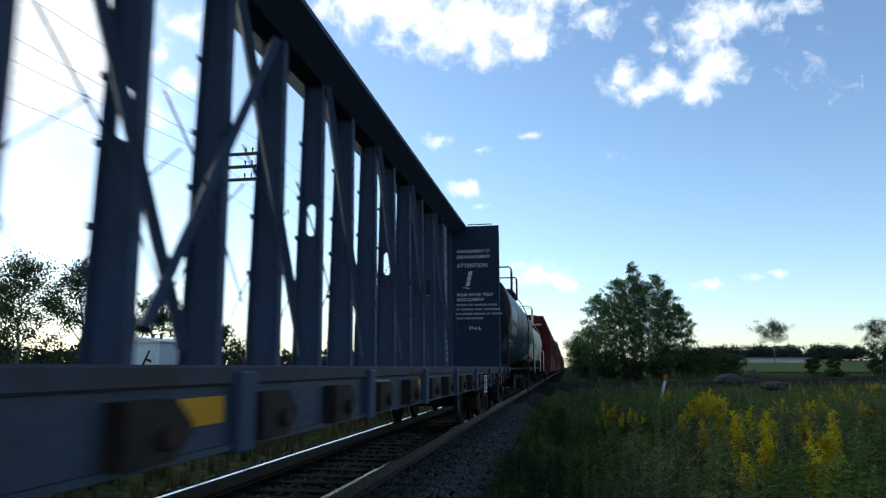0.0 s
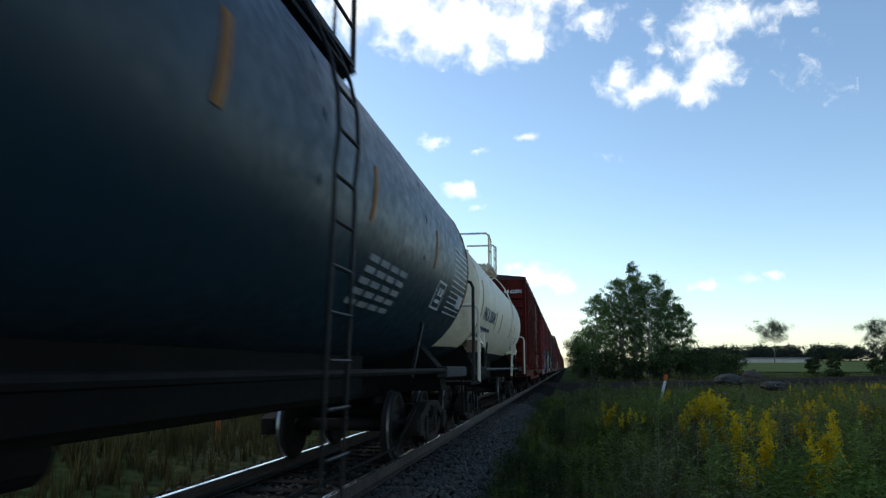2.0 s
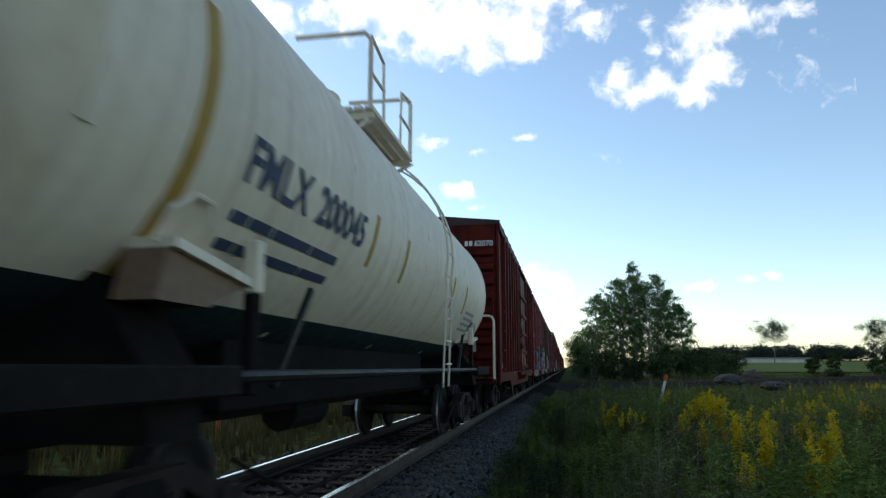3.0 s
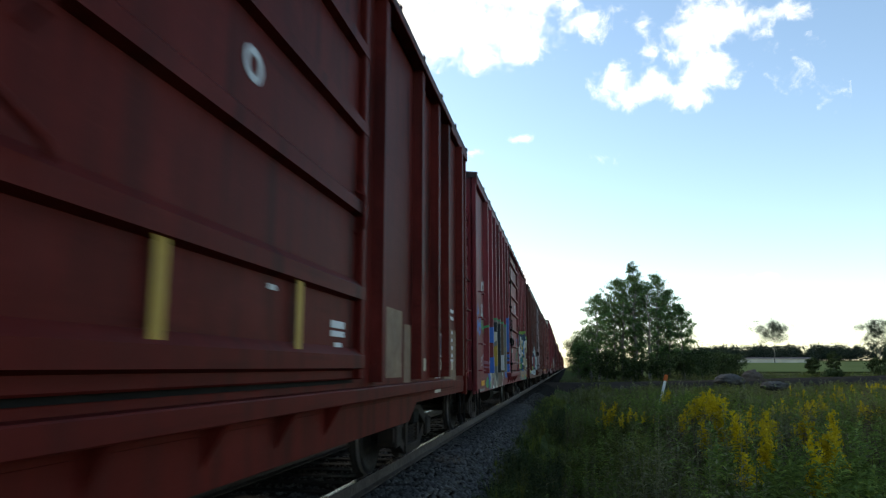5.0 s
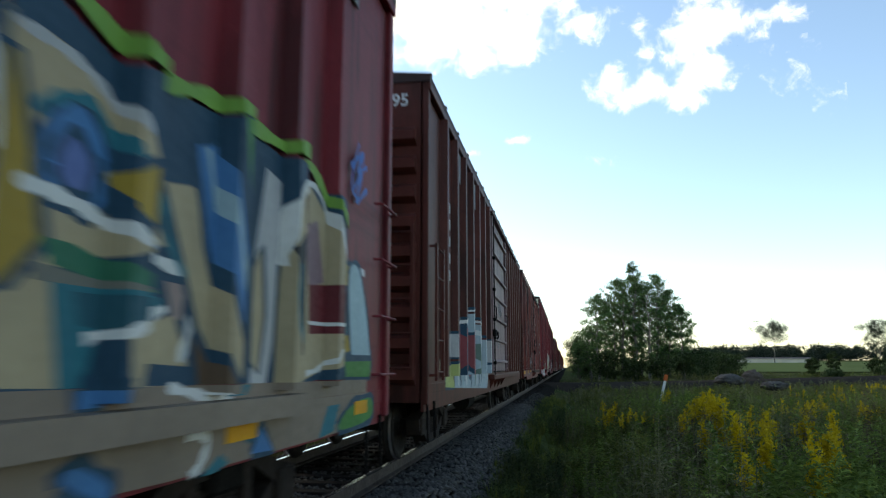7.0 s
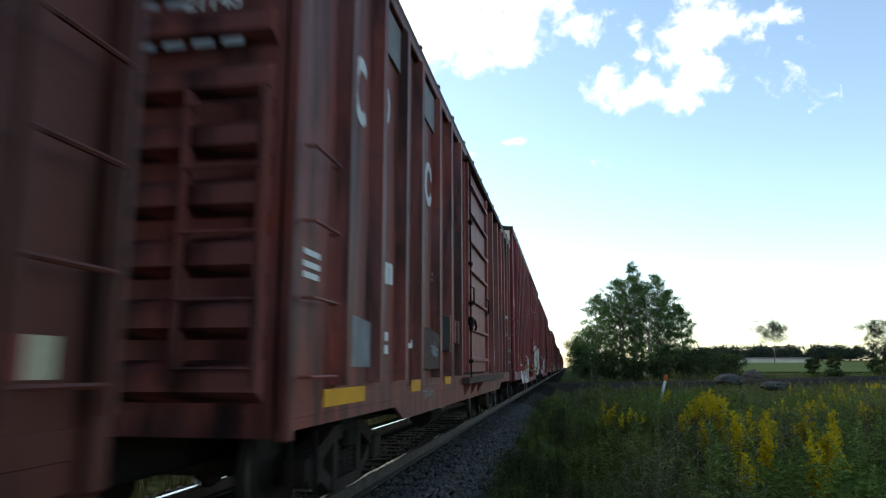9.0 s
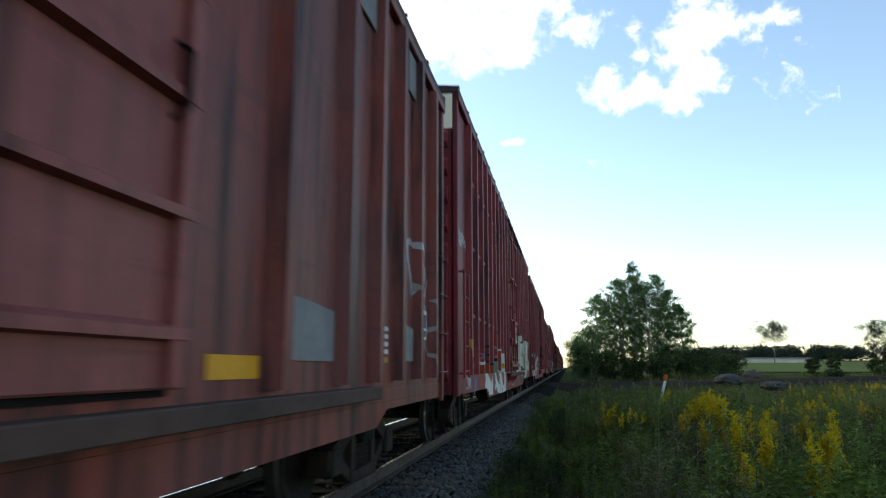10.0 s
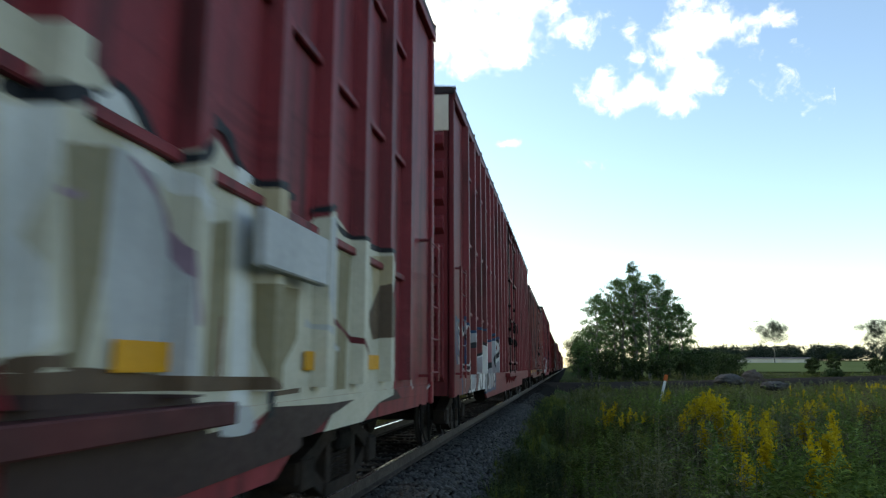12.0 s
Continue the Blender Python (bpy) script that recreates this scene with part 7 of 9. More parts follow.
spray_line(c3, M_sp["navy"], [(2.77, 2.04), (2.88, 1.64), (2.78, 1.06)], 0.09, True)
spray_line(c3, M_sp["navy"], [(4.09, 2.24), (4.28, 1.68), (3.94, 1.02)], 0.09, True)
spray_line(c3, M_sp["navy"], [(5.16, 1.9), (5.21, 1.45), (5.02, 0.99)], 0.09, True)
spray_line(c3, M_sp["palecyan"], [(3.04, 1.71), (3.12, 1.36), (3.01, 1.08)], 0.14, True)
spray_line(c3, M_sp["mauve"], [(3.76, 2.05), (3.85, 1.82), (3.76, 1.67)], 0.10, True)
spray_line(c3, M_sp["greygreen"], [(4.54, 1.77), (4.64, 1.36), (4.43, 1.04)], 0.12, True)
spray_line(c3, M_sp["white"], [(2.35, 1.91), (3.28, 2.22), (4.04, 2.32), (5.35, 1.91)], 0.06, True)
spray_line(c3, M_sp["navy"], [(2.28, 1.95), (3.23, 2.24), (4.09, 2.36), (5.47, 1.94)], 0.05, True)
spray_fill(c3, M_sp["palegrey"], [(6, 1.9), (6.88, 1.91), (6.86, 1.46), (5.98, 1.45)], M_sp["navy"])
spray_fill(c3, M_sp["palegrey"], [(1.5, 1.81), (1.99, 1.84), (2, 1.5), (1.51, 1.51)], M_sp["navy"])
spray_fill(c3, M_sp["limecream"], [(1.37, 1.09), (1.52, 1.33), (2.04, 1.42), (2.17, 1.06)], M_sp["navy"])

# white hand-sprayed scrawl on the faded red boxcar
spray_line(c4, M_sp["dullwhite"], [(14.23, 2.67), (14.28, 2.56), (14.35, 2.43), (14.44, 2.3), (14.49, 2.13)], 0.10, True)
spray_line(c4, M_sp["dullwhite"], [(14.19, 2.58), (14.32, 2.7), (14.52, 2.69), (14.7, 2.64), (14.82, 2.54), (14.88, 2.37)], 0.08, True)
spray_line(c4, M_sp["dullwhite"], [(14.71, 2.77), (14.77, 2.67), (14.81, 2.53)], 0.06, True)
spray_line(c4, M_sp["dullwhite"], [(14.86, 2.31), (15.04, 2.55), (15.19, 2.46), (15.01, 2.16), (15.11, 2.12), (15.32, 2.4)], 0.06, True)
spray_line(c4, M_sp["dullgrey"], [(14.44, 2.3), (14.52, 2.24), (14.46, 2.12), (14.4, 2.19)], 0.05, True)
spray_line(c4, M_sp["dullgrey"], [(14.95, 2.03), (15.23, 2.05), (15.18, 1.88), (15.33, 1.84)], 0.06, True)
spray_line(c4, M_sp["dullgrey"], [(15.38, 2.17), (15.52, 2.03), (15.41, 1.85), (15.2, 1.63), (15.32, 1.55), (15.5, 1.39)], 0.05, True)

# marks near the end of the claret boxcar
spray_fill(c5, M_sp["mustard"], [(1.17, 1.82), (1.72, 1.83), (1.72, 1.53), (1.2, 1.53)])
spray_fill(c5, M_sp["blue3"], rounded([(1.27, 1.65), (1.34, 1.76), (1.51, 1.8), (1.69, 1.75), (1.64, 1.55), (1.44, 1.57), (1.33, 1.61)]))
spray_fill(c5, M_sp["mustard"], rounded([(1.2, 1.71), (1.28, 1.7), (1.27, 1.65), (1.21, 1.66)]))
spray_fill(c5, M_sp["redmark"], [(1.22, 1.43), (1.64, 1.44), (1.62, 1.33), (1.23, 1.33)])
spray_fill(c5, M_sp["cream"], [(1.28, 1.43), (1.54, 1.43), (1.56, 1.33), (1.29, 1.33)])
spray_fill(c5, M_sp["tealwhite"], rounded([(1.22, 1.21), (1.38, 1.25), (1.53, 1.19), (1.66, 1.16), (1.64, 1.06), (1.51, 0.98), (1.4, 1.04), (1.26, 1.1)]))
spray_line(c5, M_sp["palegrey"], [(1.36, 1.22), (1.46, 1.1), (1.42, 1.02)], 0.05, True)
spray_line(c5, M_sp["palegrey"], [(1.58, 1.17), (1.46, 1.06), (1.56, 1)], 0.05, True)
spray_line(c5, M_sp["dullgrey"], [(1.07, 1.01), (1.38, 1.02), (1.81, 1.02)], 0.05, True)
spray_fill(c5, M_sp["blue3"], rounded([(2.13, 1.17), (2.41, 1.17), (2.44, 0.93), (2.22, 0.94), (2.13, 1.08)]))
spray_fill(c5, M_sp["palegrey"], [(2.28, 1.43), (2.48, 1.44), (2.47, 1.32), (2.27, 1.32)])
spray_fill(c5, M_sp["palegrey"], rounded([(2.32, 1.73), (2.47, 1.76), (2.51, 1.58), (2.36, 1.55)]))
spray_fill(c5, M_sp["palegrey"], rounded([(2.11, 1.5), (2.38, 1.53), (2.4, 1.47), (2.13, 1.45)]))

# rust and white letters with dark edges on the claret boxcar
spray_fill(c5, M_sp["rust"], [(2.74, 1.34), (2.86, 1.44), (3.04, 1.45), (3.19, 1.47), (3.87, 1.43), (5.26, 1.4), (5.31, 0.9), (4.38, 0.93), (3.71, 0.82), (2.79, 0.98)])
spray_fill(c5, M_sp["white"], [(3.73, 0.82), (3.78, 1.02), (3.89, 1.26), (3.93, 1.59), (4.09, 1.62), (4.23, 1.44), (4.32, 1.22), (4.72, 1.08), (5.2, 0.96), (5.27, 0.76), (3.85, 0.8)])
spray_line(c5, M_sp["black"], [(3.39, 1.47), (4.14, 1.47)], 0.05)
spray_line(c5, M_sp["black"], [(4.29, 1.42), (4.97, 1.43)], 0.05)
spray_line(c5, M_sp["black"], [(4.83, 1.59), (5.07, 1.39), (5.28, 1.18)], 0.06, True)
spray_fill(c5, M_sp["greygreen"], [(3.11, 1.82), (3.32, 2.06), (3.6, 2.08), (3.58, 1.9), (3.4, 1.42), (3.31, 1.26), (3.22, 1.46)])
spray_fill(c5, M_sp["palegrey"], [(2.97, 2.03), (3.01, 2.15), (3.33, 2.28), (3.39, 2.22), (3.36, 2.07), (3.31, 1.55), (3.14, 1.46), (3.05, 1.65)])
spray_line(c5, M_sp["black"], [(2.96, 2.03), (3.01, 1.76), (3.13, 1.46), (3.43, 1.21)], 0.07, True)
spray_line(c5, M_sp["black"], [(3.6, 1.77), (3.83, 1.78), (3.8, 1.63), (3.49, 1.59)], 0.06, True)
spray_line(c5, M_sp["white"], [(2.73, 1.44), (2.82, 1.43), (2.94, 1.46), (3.04, 1.45)], 0.05, True)
spray_fill(c5, M_sp["dark"], [(3.01, 1.53), (3.14, 1.48), (3.42, 1.27), (3.37, 1.19), (3.14, 1.38)])
spray_fill(c5, M_sp["dark"], rounded([(3.99, 0.77), (4.04, 0.88), (4.26, 0.89), (4.46, 0.78), (4.47, 0.69)]))
spray_line(c5, M_sp["dullwhite"], [(3.98, 1.81), (4.2, 2.02), (4.38, 1.87), (4.18, 1.64), (4.02, 1.74)], 0.03, True)
spray_line(c5, M_sp["dullwhite"], [(4.09, 1.94), (4.28, 1.85), (4.24, 1.67)], 0.03, True)
spray_line(c5, M_sp["dullmauve"], [(2.77, 1.63), (2.84, 1.59), (2.81, 1.51)], 0.04, True)
spray_fill(c5, M_sp["rust"], [(4.88, 1.94), (5.11, 1.99), (5.32, 1.71), (5.25, 1.54), (5.18, 1.38), (5.32, 1.15), (5.51, 0.94), (5.5, 0.9), (5.25, 0.94), (5.11, 1.24), (4.97, 1.25)])
spray_line(c5, M_sp["mauvegrey"], [(5.18, 2.42), (5.17, 1.92), (5.33, 1.76), (5.36, 1.7), (5.28, 1.53)], 0.07, True)
spray_fill(c5, M_sp["black"], rounded([(4.93, 1.57), (5.07, 1.55), (5.15, 1.52), (5.08, 1.46), (4.95, 1.41)]))
spray_fill(c5, M_sp["greygreen"], [(5.22, 1.52), (5.55, 1.54), (5.64, 1.11), (5.4, 1.14), (5.19, 1.29)])
spray_fill(c5, M_sp["olivegreen"], [(5.34, 1.52), (5.43, 1.52), (5.52, 1.13), (5.42, 1.13)])
spray_line(c5, M_sp["black"], [(5.2, 1.52), (5.37, 1.53), (5.56, 1.55)], 0.07, True)
spray_line(c5, M_sp["black"], [(4.96, 1.38), (5.12, 1.38)], 0.05)
spray_fill(c5, M_sp["white"], rounded([(4.98, 1.19), (5.13, 1.1), (5.25, 0.94), (5.01, 0.98)]))
spray_fill(c5, M_sp["white"], [(5.54, 1.72), (5.77, 1.76), (5.86, 1.48), (6.06, 1.07), (5.71, 1.02), (5.62, 1.38)])
spray_line(c5, M_sp["black"], [(5.57, 1.35), (5.71, 1.36)], 0.06)
spray_line(c5, M_sp["black"], [(5.6, 1.16), (5.73, 1.16)], 0.06)
spray_line(c5, M_sp["black"], [(5.45, 1.64), (5.63, 1.66)], 0.05)
spray_fill(c5, M_sp["rust"], [(5.66, 1.94), (6.06, 1.95), (6.05, 1.77), (6.24, 1.74), (6.26, 1.23), (6.2, 1), (6.06, 1.05), (5.85, 1.57)])
spray_line(c5, M_sp["palegrey"], [(5.62, 1.96), (5.79, 1.96), (6.05, 1.97)], 0.05, True)
spray_line(c5, M_sp["palegrey"], [(6.03, 1.97), (6.03, 1.76)], 0.05)
spray_line(c5, M_sp["palegrey"], [(6.01, 1.76), (6.16, 1.76), (6.26, 1.74)], 0.05, True)
spray_line(c5, M_sp["palegrey"], [(6.22, 1.73), (6.23, 1.49), (6.12, 1.26), (6.04, 1.34), (6, 1.58)], 0.05, True)
spray_line(c5, M_sp["black"], [(6.01, 1.95), (6.06, 1.77)], 0.05)
spray_fill(c5, M_sp["dark"], [(6, 1.58), (6.08, 1.56), (6.1, 1.41), (6.06, 1.38)])
spray_fill(c5, M_sp["white"], [(6.59, 1.65), (6.97, 1.7), (7.09, 1.36), (7.65, 0.85), (7.13, 0.71), (6.67, 1.04)])
spray_fill(c5, M_sp["mustard"], [(6.56, 1.44), (7.08, 1.45), (7.09, 1.33), (6.57, 1.33)])
spray_fill(c5, M_sp["white"], rounded([(5.53, 0.89), (5.75, 1), (6.03, 1.07), (6.61, 0.95), (6.87, 1.02), (7.68, 0.9), (8.14, 0.96), (8.36, 1.43), (8.43, 1.24), (8.47, 0.9), (8.3, 0.74), (7.14, 0.7), (5.93, 0.82)]))
spray_line(c5, M_sp["greygreen"], [(6.63, 1.21), (6.87, 0.99), (7.12, 0.84), (6.97, 0.74)], 0.07, True)
spray_fill(c5, M_sp["rust"], [(6.23, 1.6), (6.31, 1.6), (6.52, 1.11), (6.29, 1.04)])
spray_fill(c5, M_sp["dark"], [(6.57, 1.25), (6.72, 1.21), (6.65, 1.04), (6.54, 1.09)])
spray_fill(c5, M_sp["dark"], [(7.53, 1.18), (7.83, 1.21), (7.89, 1.15), (7.62, 1.12)])
spray_line(c5, M_sp["black"], [(7.63, 1.01), (8.03, 0.94), (8.2, 1), (8.36, 1.3)], 0.06, True)
spray_fill(c5, M_sp["cream"], [(7.9, 0.93), (7.95, 1.2), (8.34, 1.36), (8.4, 1.1), (8.42, 0.8), (7.95, 0.83)])
spray_fill(c5, M_sp["dark"], rounded([(5.86, 0.83), (5.92, 0.9), (6.06, 0.89), (6.17, 0.78)]))
spray_fill(c5, M_sp["dark"], rounded([(7.28, 0.81), (7.34, 0.88), (7.48, 0.83), (7.47, 0.73)]))
spray_line(c5, M_sp["black"], [(5.53, 0.9), (5.64, 0.98), (5.76, 1.03)], 0.05, True)
spray_line(c5, M_sp["grey"], [(5.68, 0.89), (5.75, 0.96), (5.87, 0.98)], 0.04, True)
spray_line(c5, M_sp["dullwhite"], [(10.45, 0.83), (10.6, 0.88), (10.68, 0.82), (10.85, 0.87), (10.97, 0.85), (11.05, 0.81), (11.22, 0.88), (11.3, 0.82), (11.5, 0.84)], 0.025, True)
spray_line(c5, M_sp["dullwhite"], [(10.45, 0.87), (10.87, 0.83), (11.49, 0.84)], 0.03, True)
spray_line(c5, M_sp["dullmauve"], [(9.25, 0.91), (9.38, 0.94), (9.46, 0.86), (9.66, 0.91), (9.76, 0.83), (10, 0.88)], 0.03, True)

# cream letters with black rim on the claret boxcar
spray_fill(c5, M_sp["cream"], rounded([(12.26, 1.71), (12.3, 2.2), (12.62, 2.37), (13.61, 2.44), (14.26, 2.36), (14.29, 1.63), (13.16, 1.13), (12.58, 1.08), (12.72, 1.4)]))
spray_fill(c5, M_sp["white"], rounded([(12.3, 1.79), (12.34, 2.16), (12.57, 2.33), (12.72, 2.14), (12.7, 1.74), (12.41, 1.68)]))
spray_line(c5, M_sp["black"], [(12.48, 2.38), (13.24, 2.43), (13.65, 2.42)], 0.05, True)
spray_fill(c5, M_sp["soot"], [(13.85, 1.29), (14.92, 1.25), (15.06, 1.07), (15.54, 1.02), (15.73, 1.14), (16.55, 1.12), (18.53, 1.15), (18.76, 1.06), (16.72, 1.03), (16.09, 0.85), (14.81, 0.82), (13.89, 0.98)])
spray_fill(c5, M_sp["cream"], [(13.73, 2.18), (13.87, 2.19), (14.18, 2.31), (14.29, 2.38), (14.6, 2.22), (14.93, 2.48), (15.21, 2.35), (15.85, 2.4), (15.98, 2.11), (16.39, 2.4), (16.69, 2.47), (17.15, 2.35), (18.01, 2.4), (18.1, 2.27), (17.97, 1.8), (18.52, 1.41), (17.94, 1.12), (16.71, 1.11), (15.73, 1.14), (15.53, 1.08), (15.06, 1.06), (14.92, 1.24), (13.85, 1.29)])
spray_line(c5, M_sp["black"], [(13.73, 2.21), (13.84, 2.2), (14.18, 2.32), (14.31, 2.4), (14.6, 2.24), (14.77, 2.31), (14.93, 2.51), (15.12, 2.5), (15.33, 2.35), (15.98, 2.4)], 0.07, True)
spray_line(c5, M_sp["black"], [(16.23, 2.36), (16.43, 2.44), (16.69, 2.47), (16.92, 2.36), (18.09, 2.41)], 0.05, True)
spray_fill(c5, M_sp["olive"], [(13.89, 2.05), (14.27, 2.17), (14.26, 1.7), (14.17, 1.27), (14, 1.38)])
spray_fill(c5, M_sp["white"], [(13.74, 2.13), (13.87, 2.17), (13.88, 2.05), (13.85, 1.75), (13.92, 1.45), (13.84, 1.38)])
spray_fill(c5, M_sp["palegrey"], [(14.27, 2.17), (14.51, 2.2), (14.7, 1.76), (14.8, 1.27), (14.35, 1.28), (14.27, 1.66)])
spray_line(c5, M_sp["white"], [(14.16, 2.28), (14.3, 2.34), (14.37, 2.21), (14.65, 2.14), (14.88, 1.99)], 0.10, True)
spray_line(c5, M_sp["mauve"], [(14.38, 2.16), (14.6, 2.01), (14.7, 1.76), (14.76, 1.53)], 0.04, True)
spray_line(c5, M_sp["mauve"], [(14.82, 2.06), (14.93, 2.19), (14.88, 2.23), (15.01, 2.21)], 0.05, True)
spray_line(c5, M_sp["mauve"], [(13.89, 1.9), (13.95, 1.9), (13.99, 1.92)], 0.03, True)
spray_fill(c5, M_sp["olive"], [(14.86, 1.99), (15.16, 2.08), (15.18, 1.6), (15.1, 1.26), (14.85, 1.26)])
spray_fill(c5, M_sp["white"], [(15.21, 2.38), (15.38, 2.37), (15.41, 1.62), (15.47, 1.1), (15.25, 1.06), (15.23, 1.61)])
spray_line(c5, M_sp["maroondark"], [(15.14, 1.6), (15.14, 1.25)], 0.04)
spray_fill(c5, M_sp["tan"], [(15.33, 2.32), (15.85, 2.36), (15.87, 2.21), (15.42, 2.13)])
spray_fill(c5, M_sp["olive"], [(15.45, 1.8), (16.08, 1.84), (16.07, 1.53), (15.72, 1.24), (15.51, 1.24)])
spray_fill(c5, M_sp["cream"], [(16.11, 1.53), (16.29, 1.68), (16.35, 1.22), (16.14, 1.19)])
spray_line(c5, M_sp["brown"], [(16.14, 1.22), (15.73, 1.21)], 0.03)
spray_fill(c5, M_sp["palegrey"], [(16.33, 2.34), (16.57, 2.42), (16.74, 2.24), (16.72, 1.79), (16.51, 1.55), (16.33, 1.83)])
spray_fill(c5, M_sp["olive"], [(16.81, 2.21), (17.1, 2.21), (17.04, 1.73), (17.02, 1.2), (16.79, 1.2)])
spray_fill(c5, M_sp["tan"], [(17.69, 2.31), (18.02, 2.36), (17.96, 2), (17.72, 1.88)])
spray_fill(c5, M_sp["brown"], [(17.56, 1.77), (17.97, 2.1), (18.13, 1.81), (18.51, 1.68), (17.74, 1.59)])
spray_line(c5, M_sp["maroondark"], [(16.66, 1.71), (17.12, 1.57), (17.35, 1.4)], 0.04, True)
spray_line(c5, M_sp["palegrey"], [(16.19, 1.64), (16.51, 1.58), (16.86, 1.48)], 0.05, True)
spray_fill(c5, M_sp["cream"], [(16.72, 1.03), (17.6, 1.18), (18.52, 1.41), (18.43, 1.1), (17.95, 1.06), (16.75, 0.73), (16.13, 0.8), (16.56, 0.92)])
spray_fill(c5, M_sp["dark"], [(15.71, 1.36), (15.79, 1.23), (15.74, 1.08), (15.67, 1.09)])
spray_fill(c5, M_sp["brown"], [(13.84, 1.34), (14.21, 1.36), (14.89, 1.31), (14.92, 1.26), (13.85, 1.28)])
spray_line(c5, M_sp["brown"], [(13.84, 1.36), (13.97, 1.38), (14.1, 1.34)], 0.05, True)
spray_fill(c5, M_sp["palegrey"], rounded([(15.21, 1.15), (15.45, 1.16), (15.5, 1.03), (15.17, 1.04)]))
spray_fill(c5, M_sp["brown"], [(14.37, 1.33), (15.5, 1.31), (15.72, 1.24), (14.97, 1.25), (14.38, 1.28)])
spray_line(c5, M_sp["palegrey"], [(19, 2.22), (19.28, 1.89), (19.08, 1.53), (19.25, 1.13)], 0.05, True)
spray_line(c5, M_sp["dullwhite"], [(19.98, 1.11), (20.67, 1.22), (20.49, 0.92), (21.06, 1.07)], 0.05, True)


def lengthen(car, k):
    """Bring a car to its true length: bodies grow along the track, trucks and couplers keep their size."""
    grow = Matrix.Diagonal((1, k, 1, 1))
    for ob in car.children:
        if ob.name.split(".")[0] in ("truck", "coupler"):
            ob.matrix_basis = Matrix.Translation((0, (k - 1) * ob.matrix_basis.translation.y, 0)) @ ob.matrix_basis
        else:
            ob.matrix_basis = grow @ ob.matrix_basis


for k, (car, y) in enumerate(CARS):
    lengthen(car, 1.036)
    CARS[k] = (car, 1.036 * y - (0.09 if y > 120 else 0.16))

# the rest of the train, too far to tell much of
y_next = 170.2
for k in range(14):
    src, ln = ((c4, 18.4), (c6, 22.0), (c1, 18.9), (c3, 18.6))[k % 4]
    cp = copy_thing(src, pose(TRACK_X, y_next, 0))
    CARS.append((cp, y_next))
    y_next += ln


# ---------------------------------------------------------------- trackside things
def signal_cabinet():
    cab = thing("signal_cabinet", "white sheet-metal railway signal cabinet on legs", "cabinet", at=pose(-15.2, 24.6, -0.72, 0, 0, -10))
    bm = bmesh.new()
    bx(bm, -2.15, 0, 0, 2.2, 0.25, 2.86, 0.02)
    part("body", bm, M_shed, cab)
    bm = bmesh.new()
    prism(bm, [(-2.25, 2.86), (0.1, 2.86), (0.1, 2.92), (-1.05, 3.08), (-2.25, 2.92)], "y", -0.1, 2.3)
    part("roof", bm, M_shed, cab, "low pitched metal roof")
    for x in (-1.15, -0.75):
        bm = bmesh.new()
        cyl(bm, (x, 0.9, 3.12), 0.06, 0.16, "z", 10)
        cyl(bm, (x, 0.9, 3.22), 0.11, 0.05, "z", 10)
        part("roof_vent", bm, M_grey, cab)
    bm = bmesh.new()
    bx(bm, -1.05, -0.25, -0.03, -0.002, 0.4, 2.5, 0.01)
    part("door", bm, M_shed, cab, "closed white door")
    bm = bmesh.new()
    prism(bm, [(-0.85, 1.85), (-0.75, 1.8), (-0.4, 2.55), (-0.47, 2.58)], "y", -0.04, -0.031)
    prism(bm, [(-0.66, 2.2), (-0.6, 2.28), (-0.3, 2.2), (-0.32, 2.1)], "y", -0.046, -0.041)
    part("paint_mark", bm, M_rail, cab, "black sprayed mark")
    for x in (-2.0, -0.15):
        for y in (0.15, 2.05):
            bm = bmesh.new()
            bx(bm, x - 0.06, x + 0.06, y - 0.06, y + 0.06, -0.25, 0.27)
            part("leg", bm, M_grey, cab)
    return cab


signal_cabinet()


def utility_pole(x, y, hgt):
    """Two masts that share three crossarms."""
    pole = thing("utility_pole", "weathered twin-mast wooden utility pole with three crossarms", "utility pole", "line of poles", pose(x, y, ground_z(x, y)))
    for k, xx in enumerate((-1.0, 1.0)):
        bm = bmesh.new()
        tube(bm, [(xx, 0, -0.4), (xx * 0.97, 0, hgt + 0.05 * k)], 0.15, 10, 0.11)
        part("mast", bm, M_pole, pole)
    for z in (hgt - 0.85, hgt - 1.4, hgt - 1.95):
        bm = bmesh.new()
        bx(bm, -1.62, 1.62, -0.2, -0.09, z - 0.06, z + 0.06, 0.01)
        arm = part("crossarm", bm, M_pole, pole)
        for xx in (-1.55, -1.3, -0.7, -0.4, 0.4, 0.7, 1.3, 1.55):
            bm = bmesh.new()
            cyl(bm, (xx, -0.14, z + 0.13), 0.025, 0.14, "z", 6)
            cyl(bm, (xx, -0.14, z + 0.22), 0.045, 0.08, "z", 8, 0.03)
            part("insulator", bm, M_rail, arm)
    return pole


for py in (26.5, 76.5, -23.5):
    utility_pole(-13.35, py, 11.6)
wire_bm = bmesh.new()
for z in (10.75, 9.65):
    for xx in (-1.55, 1.55):
        for ya, yb in ((-23.5, 26.5), (26.5, 76.5)):
            tube(wire_bm, [(-13.35 + xx, ya + (yb - ya) * k / 10, -0.8 + z + 0.25 - 0.9 * (1 - (2 * k / 10 - 1) ** 2)) for k in range(11)], 0.008, 4)
tagged(part("overhead_wires", wire_bm, M_rail, None, "thin sagging overhead wires between the poles"), category="wires", kind="stuff")


